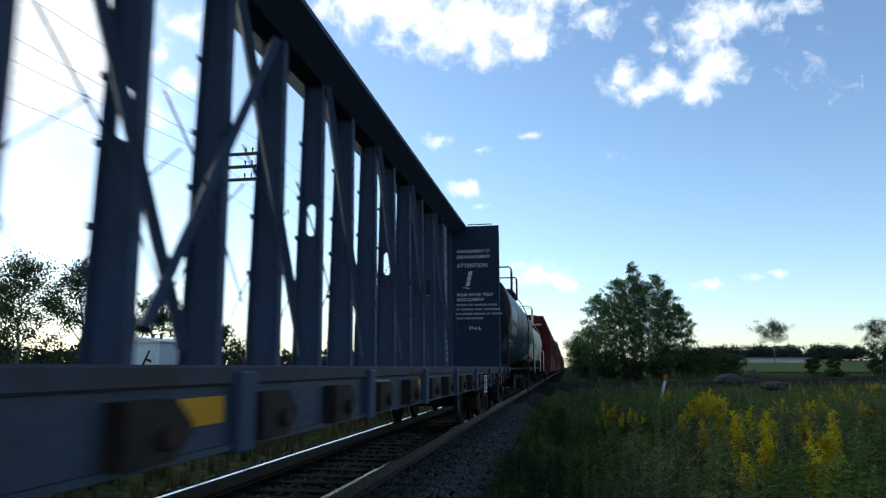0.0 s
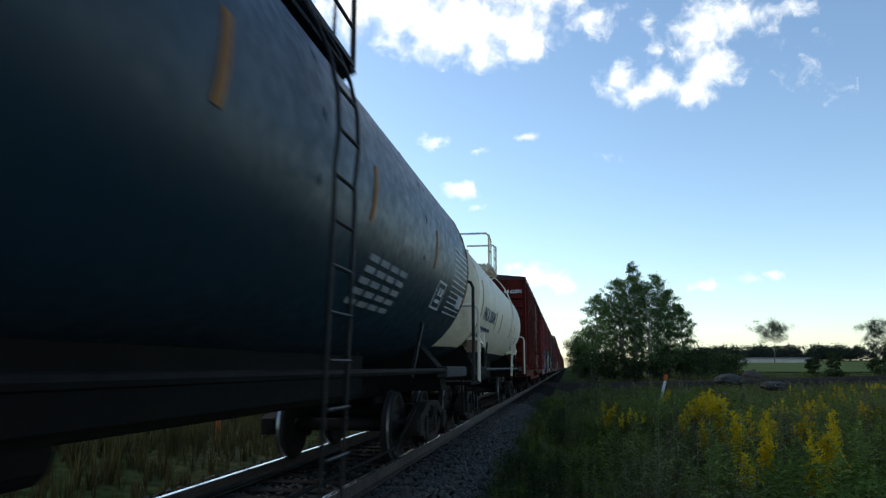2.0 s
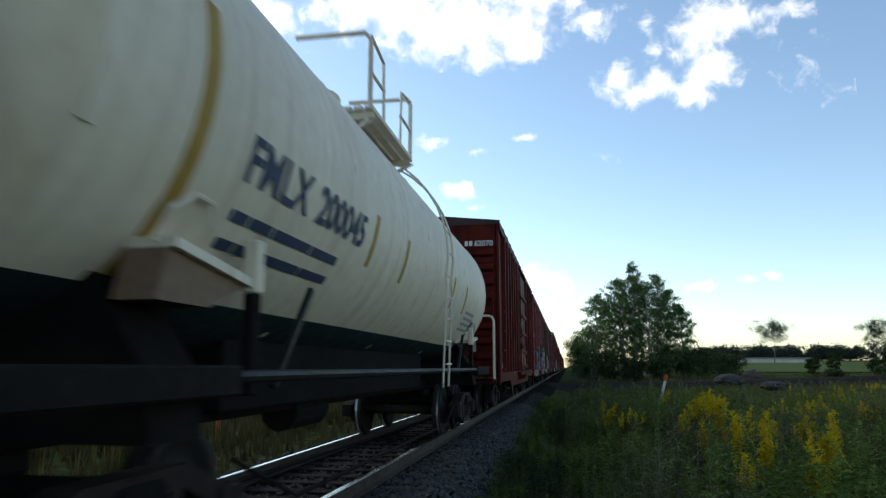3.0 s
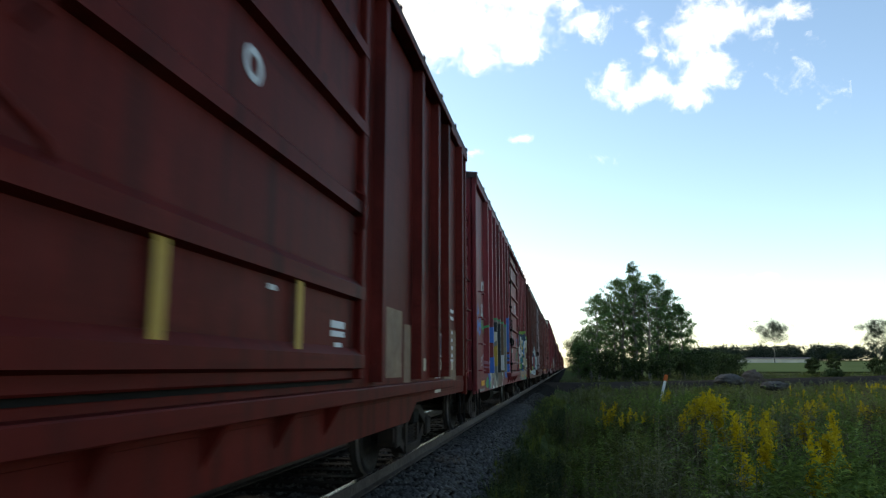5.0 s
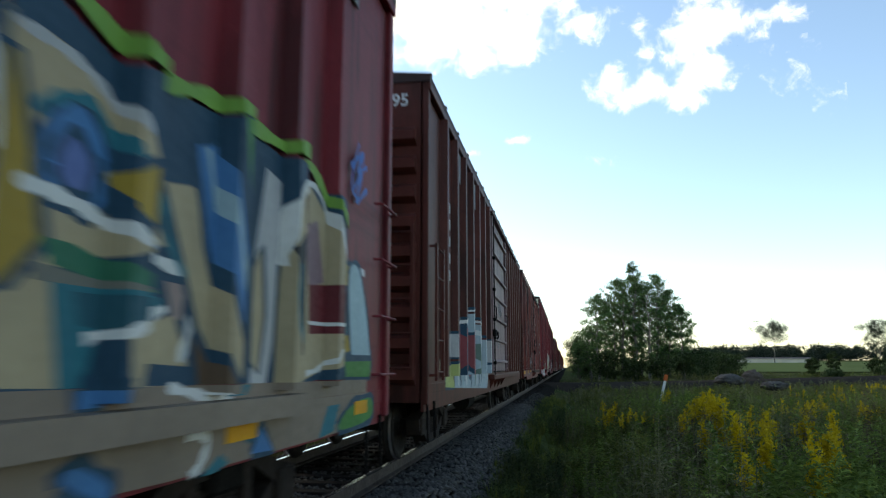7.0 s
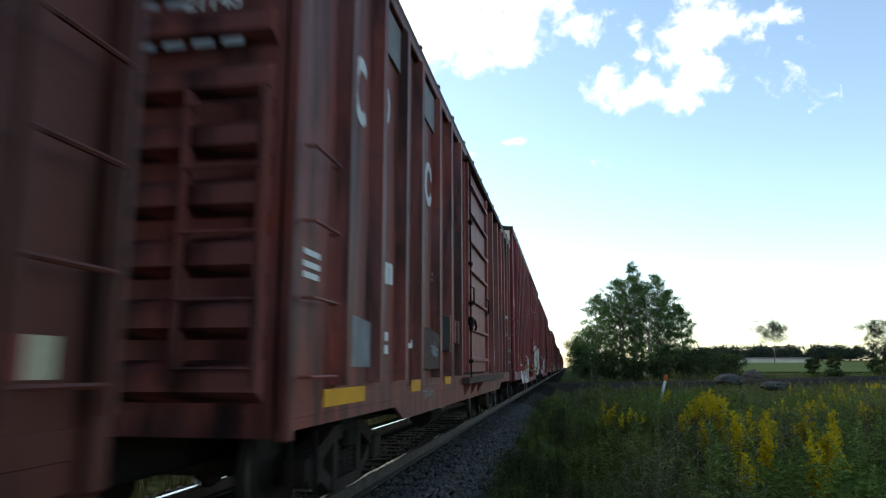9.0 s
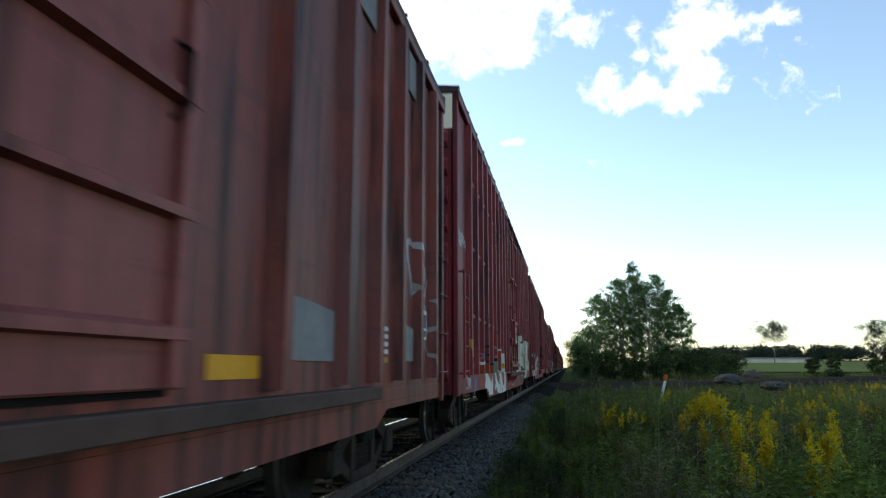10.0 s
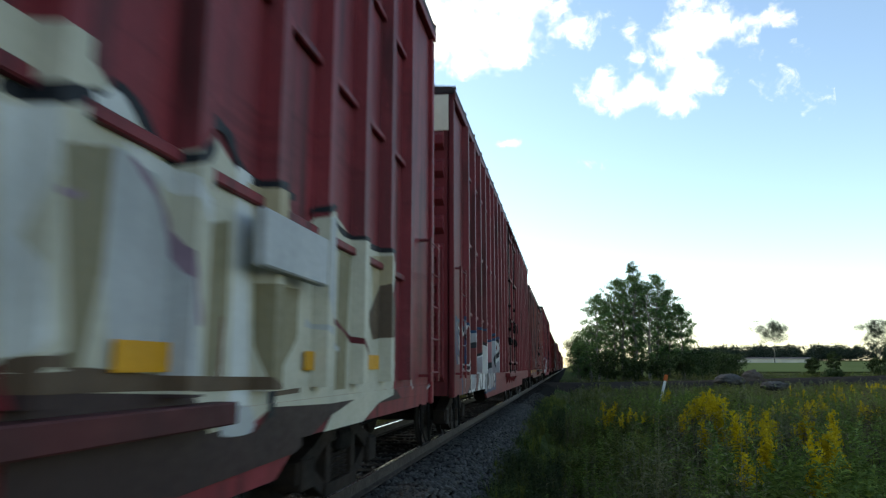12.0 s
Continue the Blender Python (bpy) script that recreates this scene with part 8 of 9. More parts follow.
def marker_post():
    p = thing("marker_post", "leaning white marker post with an orange top", "marker post", at=pose(3.52, 30.0, ground_z(3.6, 30) - 0.1, 0, 15, 0))
    bm = bmesh.new()
    bx(bm, -0.05, 0.05, -0.03, 0.03, 0, 1.5, 0.015)
    part("post", bm, M_postwhite, p)
    bm = bmesh.new()
    bx(bm, -0.075, 0.075, -0.04, 0.04, 1.5, 1.75, 0.02)
    part("reflector_head", bm, M_postorange, p, "faded orange reflector head")


marker_post()
stub = thing("fence_stake", "short rusty orange stake in the grass", "stake", at=pose(-9.2, 17.9, ground_z(-9.2, 18)))
bm = bmesh.new()
bx(bm, -0.06, 0.06, -0.04, 0.04, -0.1, 0.75, 0.01)
part("shaft", bm, M_postorange, stub)


def mound(x, y, z, rx, ry, h, material, name, label, seed):
    rng = np.random.default_rng(seed)
    bm = bmesh.new()
    bmesh.ops.create_icosphere(bm, subdivisions=4, radius=1.0)
    for v in bm.verts:
        n = noise.noise(v.co * 2.2 + Vector((seed, 0, 0))) * 0.25 + noise.noise(v.co * 6 + Vector((seed, 3, 0))) * 0.16 + noise.noise(v.co * 15 + Vector((seed, 7, 0))) * 0.09
        v.co = Vector((v.co.x * rx, v.co.y * ry, max(-0.3, v.co.z * h))) * (1 + n)
    return tagged(part(name, bm, material, None, label, Matrix.Translation((x, y, z)), True), category="mound")


mound(12.3, 58.0, 0.18, 1.05, 0.9, 0.5, M_stone, "gravel_heap", "grey heap of gravel beside the road", 3)
mound(13.7, 51.0, -0.05, 0.9, 0.8, 0.3, M_stone, "stone_mound", "low mound of grey rock in the weeds", 5)
mound(18.1, 75.0, ground_z(18.1, 75) + 0.45, 0.95, 0.8, 0.75, M_pole, "brush_mound", "brown mound of dead brush", 8)


def far_building():
    b = thing("long_building", "long low pale building beyond the field", "building", at=pose(58, 262, 0, 0, 0, 3))
    z0 = ground_z(75, 262)
    bm = bmesh.new()
    bx(bm, 0, 27, 0, 12, z0 - 1, z0 + 1.5)
    part("wall", bm, M_concrete, b)
    bm = bmesh.new()
    prism(bm, [(-0.6, z0 + 1.5), (12.6, z0 + 1.5), (6, z0 + 2.0)], "x", -0.4, 27.4)
    part("roof", bm, M_roof, b, "shallow dark brown roof")


far_building()


# ---------------------------------------------------------------- trees
def leaf_cloud(centres, radii, n, size, rng, flat=0.75):
    """Leaf quads, as two triangles each, thick round the given clump centres."""
    c = np.asarray(centres)
    r = np.asarray(radii)
    w = r ** 2.2
    idx = rng.choice(len(c), n, p=w / w.sum())
    p = c[idx] + rng.normal(size=(n, 3)) * (r[idx] * 0.62)[:, None] * np.array([1, 1, flat])
    a = rng.normal(size=(n, 3))
    a /= np.linalg.norm(a, axis=1)[:, None]
    b = np.cross(a, rng.normal(size=(n, 3)))
    b /= np.linalg.norm(b, axis=1)[:, None]
    s = size * rng.uniform(0.6, 1.4, n)[:, None]
    v = np.stack([p - a * s * 0.6, p + b * s * 0.33, p + a * s * 0.6, p - b * s * 0.33], 1).reshape(-1, 3)
    k = np.arange(n)[:, None] * 4
    t = np.concatenate([k + np.array([[0, 1, 2]]), k + np.array([[0, 2, 3]])])
    return v, t


def tree(x, y, hgt, spread, label, seed, leaves=6000, size=0.2, leaf_mat=M_leaf_tree, lean=0.0, first=0.25, group="", category="tree", name="tree", limbs=22, fill=1.0):
    rng = np.random.default_rng(seed)
    z0 = ground_z(x, y)
    tr = thing(name, label, category, group, pose(x, y, z0))
    bm = bmesh.new()
    trunk = [Vector((lean * hgt * (k / 8) ** 1.3 + rng.normal() * 0.012 * hgt * (k > 0), rng.normal() * 0.012 * hgt * (k > 0), hgt * 0.93 * k / 8 - (0.3 if k == 0 else 0))) for k in range(9)]
    tube(bm, trunk, 0.012 * hgt + 0.04, 7, 0.015)
    cs, rs = [], []
    for i in range(limbs):
        f = first + (1 - first) * (i + rng.uniform(0, 0.8)) / limbs
        q = f * 8
        j = min(7, int(q))
        base = trunk[j].lerp(trunk[j + 1], q - j)
        ang = i * 2.4 + rng.uniform(-0.5, 0.5)
        prof = math.sin(math.pi * min(1, (f - first) / (1 - first) * 0.86 + 0.14)) ** 0.7
        ln = spread * prof * rng.uniform(0.7, 1.15)
        tip = base + Vector((math.cos(ang) * ln, math.sin(ang) * ln, ln * rng.uniform(0.35, 0.8)))
        mid = base.lerp(tip, 0.5) + Vector((0, 0, 0.06 * ln))
        tube(bm, [base, mid, tip], 0.004 * hgt + 0.01, 5, 0.008)
        for g in (0.45, 0.75, 1.0):
            cs.append(base.lerp(tip, g) + Vector(rng.normal(size=3) * 0.10 * spread))
            rs.append(spread * rng.uniform(0.14, 0.28) * fill)
    cs.append(trunk[-1])
    rs.append(spread * 0.16)
    part("trunk", bm, M_bark, tr, "grey tapered trunk with limbs")
    v, t = leaf_cloud([tuple(c) for c in cs], rs, leaves, size, rng)
    place("crown", fast_mesh("crown", v, t, leaf_mat), tr, None, "loose crown of small leaves")
    return tr


GROVE = "grove beyond the crossing"
grove = [(3.6, 84, 10.8, 1.7, 0), (5.7, 86, 13.0, 1.8, 1), (7.7, 84, 14.6, 1.45, 2), (8.8, 88, 12.4, 1.9, 3), (10.4, 85, 13.0, 1.7, 4), (11.9, 87, 11.2, 1.8, 5), (12.9, 84, 8.8, 1.5, 6), (6.7, 90, 11.2, 2.0, 7), (14.2, 86, 6.2, 1.0, 8),
         (4.6, 87, 10.4, 1.7, 9), (6.6, 85, 12.7, 1.5, 10), (9.2, 83.5, 11.8, 1.7, 11), (11.2, 88, 10.6, 1.7, 12), (8.2, 87, 13.3, 1.5, 13), (2.7, 86, 7.0, 1.6, 14), (1.5, 92, 5.0, 1.5, 15)]
for gx, gy, gh, gs, sd in grove:
    tree(gx, gy, gh, gs * 1.06, "tall leafy aspen in a dense roadside grove", 20 + sd, (9000 if sd < 8 else 5000) if sd != 8 else 900, 0.125, M_leaf_tree, 0.01, 0.2, GROVE, limbs=40, fill=0.86)
for k, (gx, gy, gh, gs) in enumerate([(2.9, 92, 5.0, 1.8), (4.4, 80, 3.4, 1.7), (6.8, 79, 2.6, 1.6), (9.5, 78, 2.4, 1.6), (12.5, 80, 2.8, 1.7), (15.0, 84, 3.0, 1.8), (17.5, 88, 2.8, 1.8), (19.6, 90, 2.4, 1.6), (2.0, 112, 6.4, 2.2), (1.9, 135, 7.6, 2.6), (2.0, 165, 9, 3.0), (3.8, 140, 9, 3.2)]):
    tree(gx, gy, gh, gs, "dense dark green roadside bush", 60 + k, 4200, 0.15, M_leaf_dark, 0, 0.08, "bushes by the road", "bush", "bush", 16, 1.3)
tree(67.3, 248, 12.6, 5.4, "lone spreading elm on the far field edge", 5, 7000, 0.24, M_leaf_far, 0.02, 0.55, "", limbs=26, fill=1.1)
tree(82.0, 205, 11.5, 4.2, "broad tree at the far field edge", 6, 6000, 0.24, M_leaf_far, -0.02, 0.3, "", limbs=22)
for k, (gx, gy, gh, gs) in enumerate([(28.6, 90, 2.2, 0.8), (30.9, 90, 3.2, 0.7), (35.5, 90, 2.2, 0.9), (38.0, 92, 2.0, 1.0), (27.4, 80, 0.8, 0.9), (33.0, 80, 0.9, 1.0)]):
    tree(gx, gy, gh, gs, "low dark shrub in the meadow", 90 + k, 2600, 0.15, M_leaf_dark, 0, 0.05, "shrubs in the meadow", "bush", "bush", 12, 1.35)
for k, (gx, gy, gh, gs) in enumerate([(-33, 38, 8.6, 2.6), (-29.5, 39, 8.2, 2.5), (-26.0, 41, 6.4, 2.2), (-37, 40, 7.4, 2.6), (-22.5, 42, 4.6, 1.8)]):
    tree(gx, gy, gh, gs, "thin-leaved young tree behind the track", 120 + k, 7500, 0.15, M_leaf_dark, 0.01, 0.1, "young trees behind the track", limbs=20)

# far woods along the horizon
rng = np.random.default_rng(7)
cs, rs = [], []
for k in range(420):
    az = radians(rng.uniform(7, 33))
    d = rng.uniform(400, 520)
    x, y = d * math.sin(az), d * math.cos(az)
    hgt = rng.uniform(4, 8)
    for q in range(3):
        cs.append((x + rng.normal() * 2, y, ground_z(x, y) + hgt * (0.3 + 0.3 * q)))
        rs.append(rng.uniform(1.3, 2.3))
for k in range(260):
    az = radians(rng.uniform(-62, -8))
    d = rng.uniform(130, 220)
    x, y = d * math.sin(az), d * math.cos(az)
    hgt = rng.uniform(2.5, 5.5)
    for q in range(3):
        cs.append((x + rng.normal() * 2, y, ground_z(x, y) + hgt * (0.3 + 0.25 * q)))
        rs.append(rng.uniform(0.9, 1.6))
v, t = leaf_cloud(cs, rs, 110000, 0.8, rng)
tagged(place("far_woods", fast_mesh("far_woods", v, t, M_leaf_far), None, None, "dark line of far woods on the horizon"), category="woods", kind="stuff")


# ---------------------------------------------------------------- weeds and flowers
def weed_template(rng, height, n_leaf, leaf, spread, droop=0.2):
    vs, ts = [], []
    lean = rng.normal(size=2) * 0.08 * height
    for k in range(n_leaf):
        f = rng.uniform(0.12, 1.0)
        a = rng.uniform(0, 6.283)
        base = np.array([lean[0] * f, lean[1] * f, height * f])
        out = np.array([math.cos(a), math.sin(a), 0.0])
        ln = leaf * rng.uniform(0.6, 1.2) * (1.15 - 0.6 * f)
        tip = base + out * ln + np.array([0, 0, ln * rng.uniform(-droop, 0.7)])
        sd = np.array([-out[1], out[0], 0.25]) * ln * 0.17
        mid = (base + tip) / 2 + np.array([0, 0, ln * 0.12])
        o = len(vs)
        vs += [base, mid + sd, tip, mid - sd]
        ts += [(o, o + 1, o + 2), (o, o + 2, o + 3)]
    for s in range(2):
        o = len(vs)
        w = 0.008
        vs += [np.array([-w, 0, 0]) if s else np.array([0, -w, 0]), np.array([w, 0, 0]) if s else np.array([0, w, 0]), np.array([lean[0], lean[1], height])]
        ts += [(o, o + 1, o + 2)]
    return np.array(vs), np.array(ts)


def plume_template(rng, height):
    """A goldenrod head: fine arching sprays of tiny blooms up the top of a stem."""
    vs, ts = [], []
    for s in range(13):
        a = rng.uniform(0, 6.283)
        up = rng.uniform(0.0, 1.0)
        ln = rng.uniform(0.06, 0.15) * (1.15 - 0.7 * up)
        z0 = height * (0.74 + 0.24 * up)
        for k in range(11):
            f = k / 10
            c = np.array([math.cos(a) * ln * f, math.sin(a) * ln * f, z0 + 0.07 * math.sin(2.4 * f)]) + rng.normal(size=3) * 0.010
            u = rng.normal(size=3)
            u /= np.linalg.norm(u)
            w = np.cross(u, rng.normal(size=3))
            w /= np.linalg.norm(w)
            o = len(vs)
            r = 0.017 * (1.15 - 0.5 * f)
            vs += [c - u * r, c + w * r, c + u * r, c - w * r]
            ts += [(o, o + 1, o + 2), (o, o + 2, o + 3)]
    return np.array(vs), np.array(ts)


def weed_spots(n, y0, y1, rng, kind, scale=(0.7, 1.2), left=-0.95):
    out = []
    while len(out) < n:
        y = y0 + (y1 - y0) * rng.uniform() ** 0.8
        x = rng.uniform(left, 0.50 * y + 3.0)
        if x < -0.45 + 0.5 * rng.uniform() - 0.02 * y + 0.3 and rng.uniform() < 0.7:
            continue
        if x * x + y * y < 9 or abs(y - (63 + max(0, x - 2) * 0.3)) < 4.5:
            continue
        edge = min(1.0, 0.35 + 0.30 * max(0.0, x + 1.0))
        patch = noise.noise(Vector((x * 0.55, y * 0.4, kind * 9.0)))
        if patch < (0.02 if kind in (1, 2) else -0.1) + 0.16 * rng.uniform():
            continue
        out.append((x, y, ground_z(x, y) - 0.02, rng.uniform(*scale) * edge * (0.62 + 0.95 * patch)))
    return out


rng = np.random.default_rng(11)
near_t = [weed_template(rng, rng.uniform(0.55, 1.0), 46, 0.15, 0.2, 0.35) for _ in range(8)]
slim_t = [weed_template(rng, rng.uniform(0.8, 1.2), 32, 0.09, 0.2, 0.5) for _ in range(6)]
far_t = [weed_template(rng, rng.uniform(0.7, 1.1), 20, 0.26, 0.3) for _ in range(6)]
v, t = scatter(near_t, weed_spots(5200, 5, 30, rng, 0), rng)
tagged(place("weeds", fast_mesh("weeds", v, t, M_weed), None, None, "dense green leafy weeds beside the track"), category="weeds", kind="stuff")
v, t = scatter(slim_t, weed_spots(2300, 5, 32, rng, 1), rng)
tagged(place("weeds", fast_mesh("weeds", v, t, M_weed2), None, None, "grey-green slender weeds among the leaves"), category="weeds", kind="stuff")
v, t = scatter(slim_t, weed_spots(3000, 5, 34, rng, 2, (0.5, 1.05)), rng)
tagged(place("weeds", fast_mesh("weeds", v, t, M_brown), None, None, "brown and purplish seeding weeds"), category="weeds", kind="stuff")
broad_t = [weed_template(rng, rng.uniform(0.75, 1.05), 54, 0.15, 0.3, 0.3) for _ in range(6)]
spots = []
for cx, cy, cr, n in [(rng.uniform(0.2, 0.42 * q + 1.0), q, rng.uniform(0.2, 0.7), int(rng.uniform(5, 16))) for q in np.linspace(6, 34, 170)]:
    for k in range(n):
        x, y = cx + rng.normal() * cr, cy + rng.normal() * cr
        spots.append((x, y, ground_z(x, y), rng.uniform(0.8, 1.15) * min(1.0, 0.55 + 0.25 * max(0.0, x))))
v, t = scatter(broad_t, spots, rng)
tagged(place("weeds", fast_mesh("weeds", v, t, M_broad), None, None, "clumps of bright broad-leaved weeds"), category="weeds", kind="stuff")
edge_spots = []
while len(edge_spots) < 2600:
    y = 5 + 30 * rng.uniform() ** 1.3
    x = -1.85 + 1.7 * rng.uniform() ** 0.7
    if noise.noise(Vector((x * 0.9, y * 0.5, 40.0))) > -0.05:
        edge_spots.append((x, y, ground_z(x, y), rng.uniform(0.2, 0.4) * (0.8 + 0.5 * (x + 1.85))))
v, t = scatter(near_t, edge_spots, rng)
tagged(place("weeds", fast_mesh("weeds", v, t, M_edgeweed), None, None, "low dark green weeds at the ballast edge"), category="weeds", kind="stuff")
v, t = scatter(far_t, weed_spots(6500, 28, 96, rng, 3, (0.45, 0.85)), rng)
tagged(place("weeds", fast_mesh("weeds", v, t, M_weed), None, None, "rough meadow weeds farther off"), category="weeds", kind="stuff")
v, t = scatter(far_t, weed_spots(3600, 28, 96, rng, 4, (0.45, 0.85)), rng)
tagged(place("weeds", fast_mesh("weeds", v, t, M_weed2), None, None, "grey-green meadow weeds farther off"), category="weeds", kind="stuff")

# goldenrod clumps: x, y, radius, stems
plumes = [plume_template(rng, 1.0) for _ in range(6)]
clumps = [(3.35, 18.0, 0.45, 70), (3.0, 17.6, 0.3, 22), (1.35, 18.5, 0.5, 18), (0.95, 19.5, 0.4, 8), (2.1, 18.8, 0.3, 4), (5.67, 21.25, 0.41, 18), (6.26, 20.67, 0.33, 18),
          (7.53, 23.37, 0.41, 18), (9.18, 26.87, 0.39, 18), (3.47, 15.64, 0.07, 4), (3.69, 15.3, 0.1, 5), (3.6, 13.75, 0.16, 9), (4.16, 14.15, 0.12, 6), (3.85, 12.64, 0.15, 11),
          (2.61, 12.42, 0.22, 18), (2.86, 12.63, 0.12, 9), (2.45, 11.16, 0.07, 7), (3.07, 12.11, 0.09, 7), (2.39, 9.46, 0.07, 7), (1.9, 8.47, 0.05, 7), (3.42, 10.07, 0.1, 8),
          (2.9, 8.92, 0.1, 8), (2.54, 8.27, 0.07, 7), (2.27, 15.3, 0.17, 10), (2.1, 11.94, 0.06, 7), (13.03, 35.25, 0.87, 12), (12.24, 36.42, 0.8, 12), (10.25, 34.76, 0.62, 12),
          (17.87, 45.92, 0.67, 12), (3.71, 28.34, 0.19, 12), (7.39, 19.44, 0.22, 16), (4.43, 17.69, 0.18, 11)]
spots = []
for x, y, r, n in clumps:
    for k in range(n):
        a, d = rng.uniform(0, 6.283), r * math.sqrt(rng.uniform())
        px, py = x + d * math.cos(a), y + d * math.sin(a)
        spots.append((px, py, ground_z(px, py), rng.uniform(0.9, 1.18) if n > 20 else rng.uniform(0.86, 1.1) if y < 13 else rng.uniform(0.66, 0.92)))
v, t = scatter(plumes, spots, rng)
tagged(place("goldenrod_blooms", fast_mesh("goldenrod_blooms", v, t, M_gold), None, None, "clumps of yellow goldenrod in bloom"), category="flowers", kind="stuff")
v, t = scatter(slim_t, [(a, b, c, d * 0.95) for a, b, c, d in spots], rng)
tagged(place("goldenrod_stems", fast_mesh("goldenrod_stems", v, t, M_weed), None, None, "leafy goldenrod stems"), category="flowers", kind="stuff")

# dry grass behind the track
def blade_template(rng, height):
    vs, ts = [], []
    for k in range(12):
        a, q = rng.uniform(0, 6.283), rng.uniform(0, 0.1)
        b = np.array([math.cos(a * 3) * q, math.sin(a * 3) * q, 0])
        tip = b + np.array([math.cos(a), math.sin(a), 0]) * height * rng.uniform(0.1, 0.45) + np.array([0, 0, height * rng.uniform(0.6, 1.1)])
        mid = (b + tip) / 2 + np.array([0, 0, height * 0.12])
        sd = np.array([-math.sin(a), math.cos(a), 0]) * 0.010
        o = len(vs)
        vs += [b - sd, b + sd, mid + sd, mid - sd, tip]
        ts += [(o, o + 1, o + 2), (o, o + 2, o + 3), (o + 3, o + 2, o + 4)]
    return np.array(vs), np.array(ts)


blades = [blade_template(rng, rng.uniform(0.35, 0.8)) for _ in range(8)]
sp = []
while len(sp) < 5200:
    y = rng.uniform(4, 60)
    x = -5.6 - rng.uniform() ** 1.4 * 16
    sp.append((x, y, ground_z(x, y), rng.uniform(0.5, 1.0) * min(1.6, 0.4 + 0.28 * (-5.4 - x))))
v, t = scatter(blades, sp, rng)
tagged(place("dry_grass", fast_mesh("dry_grass", v, t, M_grass), None, None, "tall dry brown grass behind the track"), category="grass", kind="stuff")
sp = []
while len(sp) < 2600:
    y = rng.uniform(5, 40)
    x = -1.5 + rng.uniform() * 1.4
    sp.append((x, y, ground_z(x, y), rng.uniform(0.25, 0.5)))
v, t = scatter(blades, sp, rng)
tagged(place("verge_grass", fast_mesh("verge_grass", v, t, M_weed), None, None, "thin green grass at the edge of the ballast"), category="grass", kind="stuff")

# ballast stones
st = []
for _ in range(5):
    q = rng.normal(size=(6, 3)) * 0.12 + np.array([[1, 0, 0], [-1, 0, 0], [0, 1, 0], [0, -1, 0], [0, 0, 0.8], [0, 0, -0.6]])
    st.append((q * 0.03, np.array([(0, 2, 4), (2, 1, 4), (1, 3, 4), (3, 0, 4), (2, 0, 5), (1, 2, 5), (3, 1, 5), (0, 3, 5)])))
sp = []
while len(sp) < 15000:
    y = 6 + 34 * rng.uniform() ** 1.5
    d = rng.uniform(-2.7, 2.45)
    if abs(abs(d) - 0.77) < 0.1:
        continue
    a = abs(d)
    z = -0.2 if a < 1.5 else -0.2 - (a - 1.5) * 0.55
    sp.append((TRACK_X + d, y, max(z, -0.74) + 0.01, rng.uniform(0.6, 1.4)))
for _ in range(12000):
    y = 5.5 + 22 * rng.uniform() ** 1.6
    a = rng.uniform(0.86, 2.62)
    z = -0.2 if a < 1.5 else -0.2 - (a - 1.5) * 0.55
    sp.append((TRACK_X + a, y, max(z, -0.74) + 0.015, rng.uniform(0.8, 1.9)))
v, t = scatter(st, sp, rng)
tagged(place("ballast_stones", fast_mesh("ballast_stones", v, t, M_stone), None, None, "loose angular grey ballast stones"), category="stones", kind="stuff")

# ---------------------------------------------------------------- clouds
def cloud_material():
    m = bpy.data.materials.new("cloud")
    m.use_nodes = True
    nt = m.node_tree
    nt.nodes.clear()
    out = nt.nodes.new("ShaderNodeOutputMaterial")
    at = nt.nodes.new("ShaderNodeAttribute")
    at.attribute_name = "thickness"
    fall = at.outputs["Fac"]
    v = coords(nt, (0.004, 0.004, 0.004))
    n1 = nt.nodes.new("ShaderNodeTexNoise")
    n1.inputs["Scale"].default_value, n1.inputs["Detail"].default_value, n1.inputs["Roughness"].default_value = 2.8, 9.0, 0.62
    n1.inputs["Distortion"].default_value = 0.35
    nt.links.new(v, n1.inputs["Vector"])
    dens = math_node(nt, "ADD", math_node(nt, "MULTIPLY", fall, 0.95), math_node(nt, "MULTIPLY", math_node(nt, "SUBTRACT", n1.outputs["Fac"], 0.5), 1.7))
    r = nt.nodes.new("ShaderNodeMapRange")
    r.interpolation_type = "SMOOTHSTEP"
    r.inputs["From Min"].default_value, r.inputs["From Max"].default_value = 0.12, 0.92
    nt.links.new(dens, r.inputs["Value"])
    edge = math_node(nt, "GREATER_THAN", fall, 0.0)
    fac = math_node(nt, "MULTIPLY", r.outputs["Result"], edge)
    em = nt.nodes.new("ShaderNodeEmission")
    em.inputs["Strength"].default_value = 1.0
    nt.links.new(mixer(nt, n1.outputs["Fac"], (0.80, 0.86, 0.98), (1.05, 1.04, 1.02)), em.inputs["Color"])
    tr = nt.nodes.new("ShaderNodeBsdfTransparent")
    mx = nt.nodes.new("ShaderNodeMixShader")
    nt.links.new(fac, mx.inputs[0])
    nt.links.new(tr.outputs[0], mx.inputs[1])
    nt.links.new(em.outputs[0], mx.inputs[2])
    nt.links.new(mx.outputs[0], out.inputs["Surface"])
    return m


M_cloud = cloud_material()
CLOUDS = []


